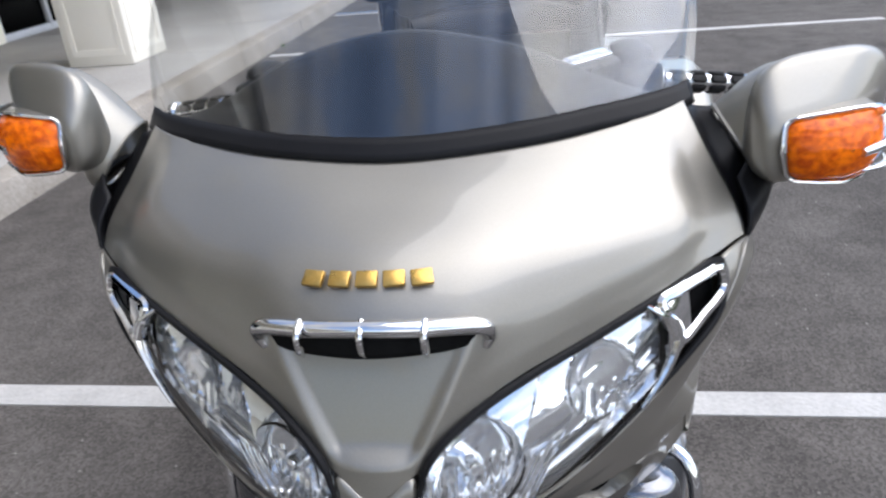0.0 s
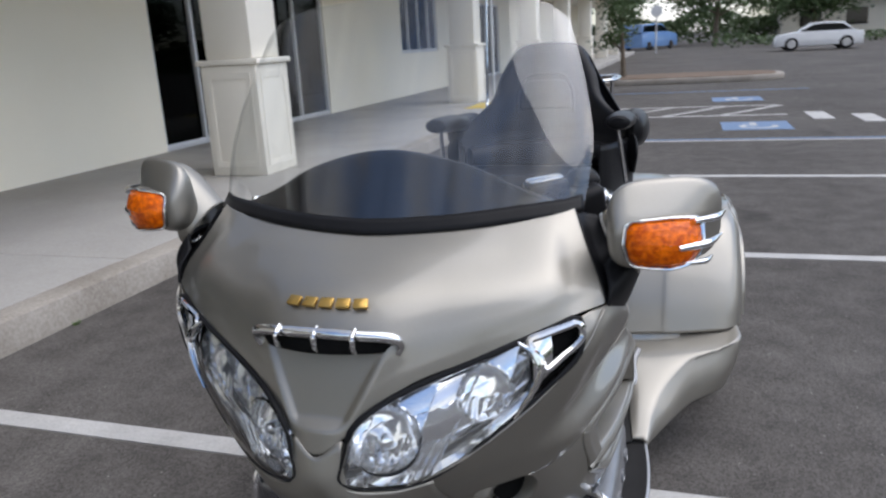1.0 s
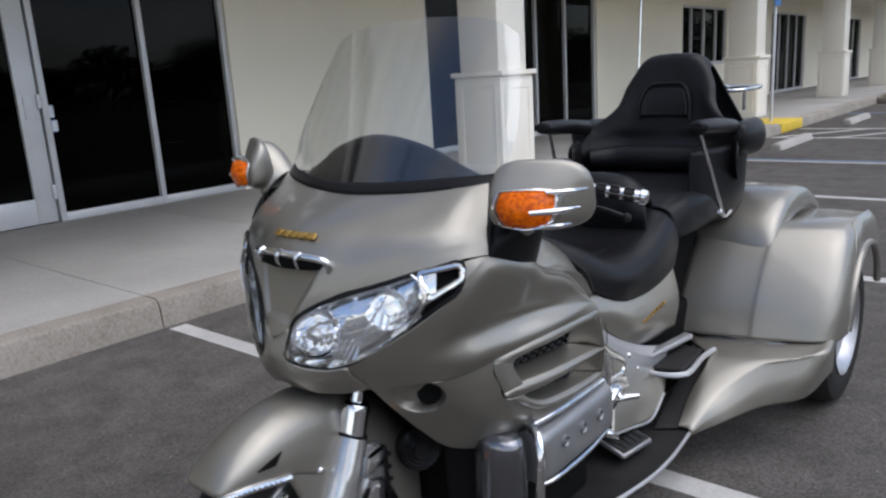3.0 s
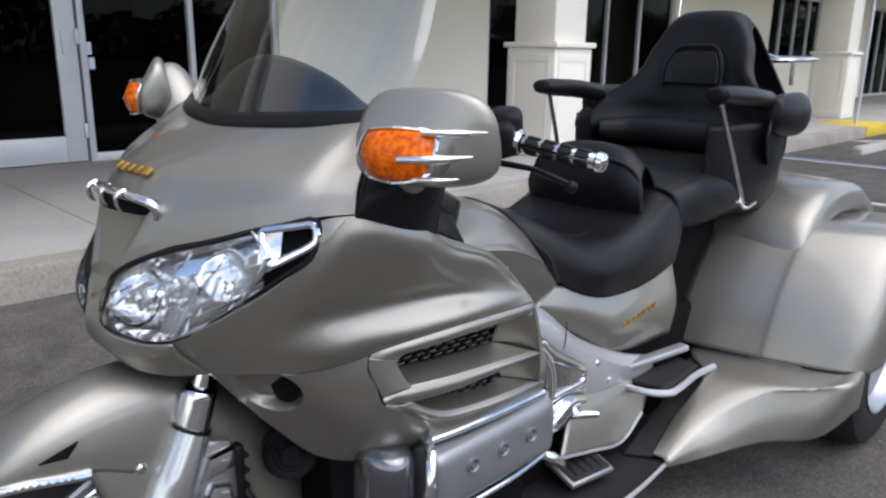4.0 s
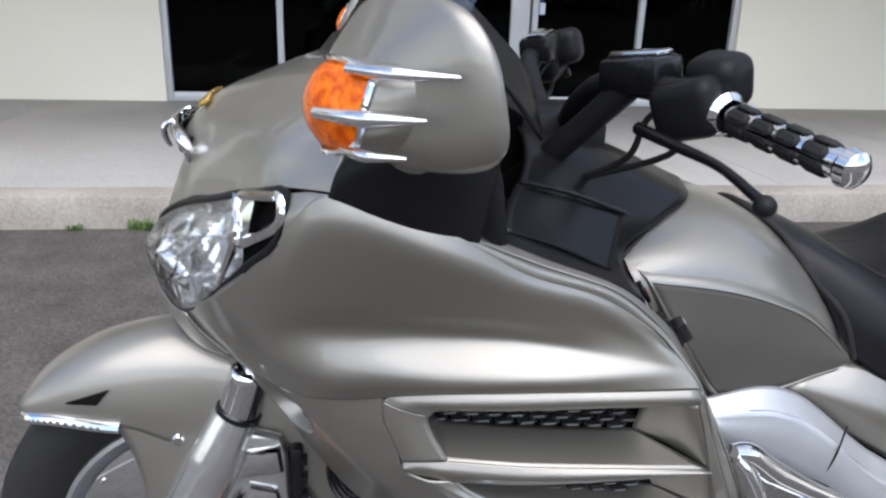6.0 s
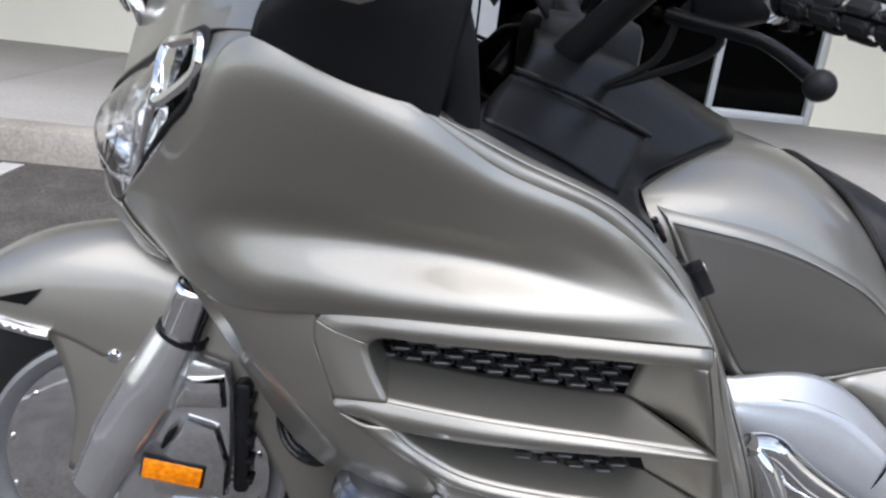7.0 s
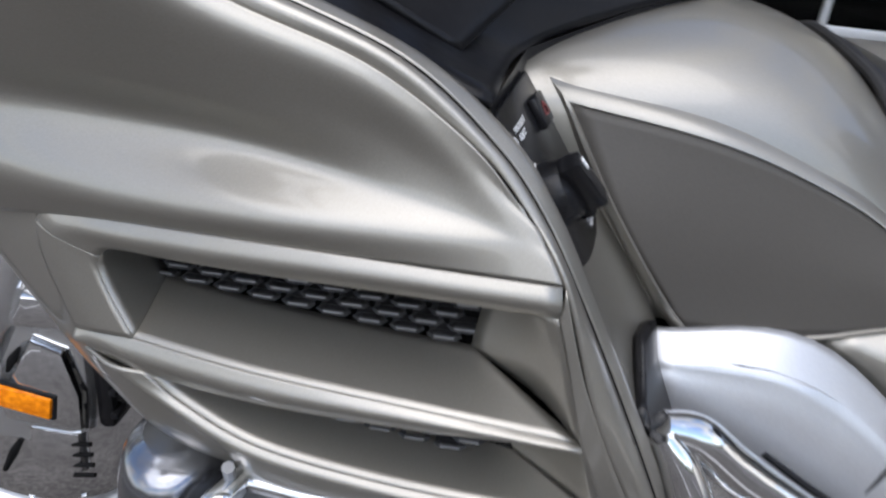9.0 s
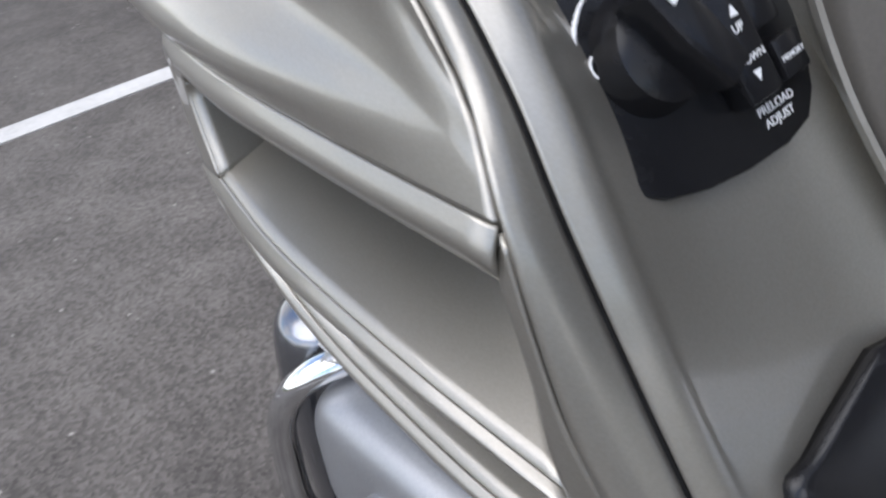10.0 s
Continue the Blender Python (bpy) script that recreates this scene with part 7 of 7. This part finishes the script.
# --- handlebar ---
def grip(s):
    a, b = np.array((0.300, 0.572, 0.922)), np.array((0.409, 0.651, 0.875))
    d = (b - a) / np.linalg.norm(b - a)
    mm = lambda t: local_frame((s * (a + (b - a) * t)[0], (a + (b - a) * t)[1], (a + (b - a) * t)[2]), (0.3 * s, -0.8, 0.5), (s * d[0], d[1], d[2]))
    L = float(np.linalg.norm(b - a))
    g = part("grip", revolve_bm([(0.0, 0.0), (0.0118, 0.0), (0.0126, 0.004), (0.0126, L - 0.004), (0.0118, L), (0.0, L)], 24, mm(0)), M["chrome"], trike, "chrome handlebar grip with black rubber pads")
    for k in range(4):
        z0 = L * (0.10 + 0.205 * k)
        for q in range(6):
            an = q * math.pi / 3
            part("rubber_pad", box_bm((0.0108, -0.0060, z0), (0.0155, 0.0060, z0 + L * 0.165), 0.003, None, mm(0) @ Matrix.Rotation(an, 4, "Z"), 1), M["rubber"], g)
    part("grip_end", revolve_bm([(0.0, 0.011), (0.010, 0.010), (0.0155, 0.005), (0.0165, -0.004), (0.013, -0.008)], 24, mm(0) @ Matrix.Translation((0, 0, L))), M["chrome"], g)
    part("grip_flange", revolve_bm([(0.012, -0.01), (0.021, -0.008), (0.022, 0.0), (0.016, 0.006)], 24, mm(0)), M["chrome"], g)
    house = box("switch_housing", (-0.034, -0.027, -0.03), (0.034, 0.027, 0.028), M["black"], trike, 0.014, "black switch housing", pose(s * 0.268, 0.553, 0.925, 12, -16 * s, 34 * s), 4)
    box("horn_pod", (-0.028, -0.026, -0.03), (0.028, 0.028, 0.026), M["black"], house, 0.017, "", pose(s * 0.262, 0.58, 0.950, 14, 0, 30 * s), 4)
    for k, (a, b) in enumerate((((0.255, 0.59, 0.93), (0.235, 0.55, 0.87)), ((0.24, 0.56, 0.935), (0.20, 0.52, 0.86)))):
        part("cable", tube_bm([(s * a[0], a[1], a[2]), (s * (a[0] - 0.02), a[1] - 0.03, a[2] - 0.03), (s * b[0], b[1], b[2]), (s * 0.14, 0.48, 0.82)], 0.0036, 8, 6), M["rubber"], house)
    box("thumb_switch", (-0.010, -0.006, -0.006), (0.010, 0.006, 0.006), M["silver"], house, 0.003, "small grey thumb switch", pose(s * 0.290, 0.596, 0.925, 20, 0, 30 * s))
    box("toggle", (-0.006, -0.006, -0.008), (0.006, 0.006, 0.008), M["gloss_black"], house, 0.003, "", pose(s * 0.276, 0.592, 0.905, 20, 0, 30 * s))
    res = box("fluid_reservoir", (-0.04, -0.026, -0.02), (0.036, 0.024, 0.018), M["gloss_black"], trike, 0.008, "black fluid reservoir with a chrome lid", pose(s * 0.205, 0.525, 0.95, 6, -6 * s, 30 * s))
    box("lid", (-0.034, -0.014, 0.0175), (0.030, 0.014, 0.024), M["chrome"], res, 0.004, "chrome reservoir lid", pose(s * 0.205, 0.525, 0.95, 6, -6 * s, 30 * s))
    part("lever", tube_bm([(s * 0.235, 0.515, 0.898), (s * 0.30, 0.525, 0.893), (s * 0.37, 0.535, 0.888), (s * 0.425, 0.545, 0.872)], [0.007, 0.0055, 0.0045, 0.005], 10, 6), M["gloss_black"], trike, "black hand lever with a ball end")
    part("lever_ball", revolve_bm([(0.0095 * math.sin(a), -0.0095 * math.cos(a)) for a in np.linspace(0, math.pi, 11)], 20, Matrix.Translation((s * 0.43, 0.546, 0.869))), M["black"], trike)
    part("handlebar", tube_bm([(s * 0.03, 0.50, 0.86), (s * 0.10, 0.49, 0.90), (s * 0.17, 0.50, 0.935), (s * 0.25, 0.54, 0.937), (s * 0.30, 0.572, 0.922)], 0.0135, 12, 6), M["black"], trike, "black handlebar tube")


both(grip)
box("steering_head", (-0.07, 0.43, 0.78), (0.07, 0.55, 0.89), M["black"], trike, 0.02, "black steering head cover")


# --- control panel in the left fairing pocket ---
PAN = local_frame((0.300, 0.567, 0.652), (-0.984, 0.172, 0.055), (0.173, 0.809, 0.562))


def on_panel(u, v, w=0.0):
    return PAN @ Vector((u, v, w))


def panel_pose(u, v, turn=0.0, w=0.0):
    return PAN @ pose(u, v, w, 0, 0, turn)


outline = [(-0.0135, 0.094), (-0.0118, 0.061), (-0.0105, 0.03), (-0.0075, 0.004), (-0.0032, -0.0043), (0.0052, -0.0088), (0.0206, -0.0122), (0.0385, -0.0135), (0.0585, -0.0125), (0.0715, -0.0084), (0.078, 0.0), (0.0812, 0.010), (0.083, 0.026), (0.081, 0.06), (0.076, 0.097)]
panel = part("control_panel", prism_bm(outline, 0.008, PAN @ pose(0, 0, -0.004), 0.0012), M["gloss_black"], trike, "glossy black control panel with a rotary knob and switches")
KNOB = (0.0175, 0.0345)
part("knob", revolve_bm([(0.0, 0.013), (0.013, 0.0125), (0.0175, 0.010), (0.020, 0.0), (0.020, -0.004)], 32, panel_pose(*KNOB, 0, 0.004)), M["gloss_black"], panel, "black rotary headlight knob")
part("knob_grip", prism_bm([(-0.0055, -0.019), (0.0055, -0.019), (0.007, 0.0), (0.0055, 0.019), (-0.0055, 0.019), (-0.007, 0.0)], 0.014, panel_pose(*KNOB, 30, 0.014), 0.002), M["gloss_black"], panel)
box("knob_mark", (-0.0016, 0.010, 0), (0.0016, 0.017, 0.0008), M["white_print"], panel, 0, "", panel_pose(*KNOB, 30, 0.0282))
box("rocker_switch", (-0.008, -0.019, 0), (0.008, 0.019, 0.010), M["gloss_black"], panel, 0.002, "black rocker switch", panel_pose(0.0455, 0.0245, 6, 0.004))
box("memory_switch", (-0.0065, -0.007, 0), (0.0065, 0.007, 0.007), M["gloss_black"], panel, 0.0015, "small black button", panel_pose(0.0615, 0.033, 6, 0.004))
box("memory_switch", (-0.0065, -0.007, 0), (0.0065, 0.007, 0.007), M["gloss_black"], panel, 0.0015, "", panel_pose(0.0665, 0.0145, 6, 0.004))
box("hazard_button", (-0.011, -0.010, 0), (0.011, 0.010, 0.005), M["gloss_black"], panel, 0.0015, "square hazard button with a red triangle", panel_pose(0.058, 0.074, 0, 0.004))
tri_bm = tube_bm([tuple(panel_pose(0.058, 0.074, 0, 0.0095) @ Vector(q)) for q in ((-0.0045, -0.003, 0), (0.0045, -0.003, 0), (0, 0.0045, 0))], 0.0005, 6, 2, None, True)
part("hazard_mark", tri_bm, M["red_print"], panel)


def words(text, u, v, size, turn=0.0, w=0.0043):
    cu = bpy.data.curves.new("print", "FONT")
    cu.body, cu.size, cu.align_x, cu.align_y = text, size, "CENTER", "CENTER"
    cu.extrude = 0.0001
    tmp = bpy.data.objects.new("print", cu)
    scene.collection.objects.link(tmp)
    me = bpy.data.meshes.new_from_object(tmp.evaluated_get(bpy.context.evaluated_depsgraph_get()))
    bpy.data.objects.remove(tmp)
    me.transform(panel_pose(u, v, turn, w))
    me.materials.clear()
    me.materials.append(M["white_print"])
    ob = new("print", me)
    ob.parent = panel
    return ob


words("HEADLIGHT", 0.0145, 0.0795, 0.0048)
words("ADJUST", 0.0125, 0.0742, 0.0048)
words("PRELOAD", 0.0588, 0.0016, 0.0042, 4)
words("ADJUST", 0.0585, -0.0030, 0.0042, 4)
words("UP", 0.0452, 0.0292, 0.0042, 6, 0.0142)
words("DOWN", 0.0460, 0.0192, 0.0036, 6, 0.0142)
words("MEMORY", 0.0665, 0.0142, 0.0027, 6, 0.0112)
for u, v, a in ((0.0455, 0.0345, 90), (0.0456, 0.0138, -90)):
    part("arrow", prism_bm([(-0.0015, -0.0018), (0.0022, 0.0), (-0.0015, 0.0018)], 0.0003, panel_pose(u, v, a, 0.0142)), M["white_print"], panel)
part("scale_arc", tube_bm([tuple(on_panel(KNOB[0] + 0.0255 * math.cos(a), KNOB[1] + 0.0255 * math.sin(a), 0.0045)) for a in np.linspace(2.0, 3.3, 7)], [0.0004, 0.0014], 6, 3), M["white_print"], panel)
for u, v in ((-0.0055, 0.0745), (-0.0005, 0.0365)):
    part("beam_mark", tube_bm([tuple(on_panel(u + 0.0028 * math.cos(a), v + 0.0036 * math.sin(a), 0.0045)) for a in np.linspace(0, 2 * math.pi, 8, endpoint=False)], 0.0004, 6, 2, None, True), M["white_print"], panel)


def riser(s):
    part("bar_riser", tube_bm([(s * 0.10, 0.415, 0.80), (s * 0.135, 0.45, 0.847), (s * 0.17, 0.485, 0.895), (s * 0.2, 0.515, 0.937)], [0.017, 0.016, 0.015, 0.016], 12, 5), M["black"], trike, "thick black handlebar riser")
    vent = [[(0.240, 0.628, 0.576), (0.226, 0.634, 0.577), (0.214, 0.640, 0.574)], [(0.278, 0.628, 0.556), (0.250, 0.640, 0.553), (0.214, 0.652, 0.548)], [(0.295, 0.628, 0.548), (0.255, 0.650, 0.530), (0.214, 0.664, 0.525)], [(0.290, 0.650, 0.505), (0.255, 0.665, 0.495), (0.215, 0.680, 0.49)]]
    sheet("pocket_cover", vent, M["gloss_black"], trike, 0.008, 12, 14, "glossy black cover low in the inner fairing", s)


both(riser)
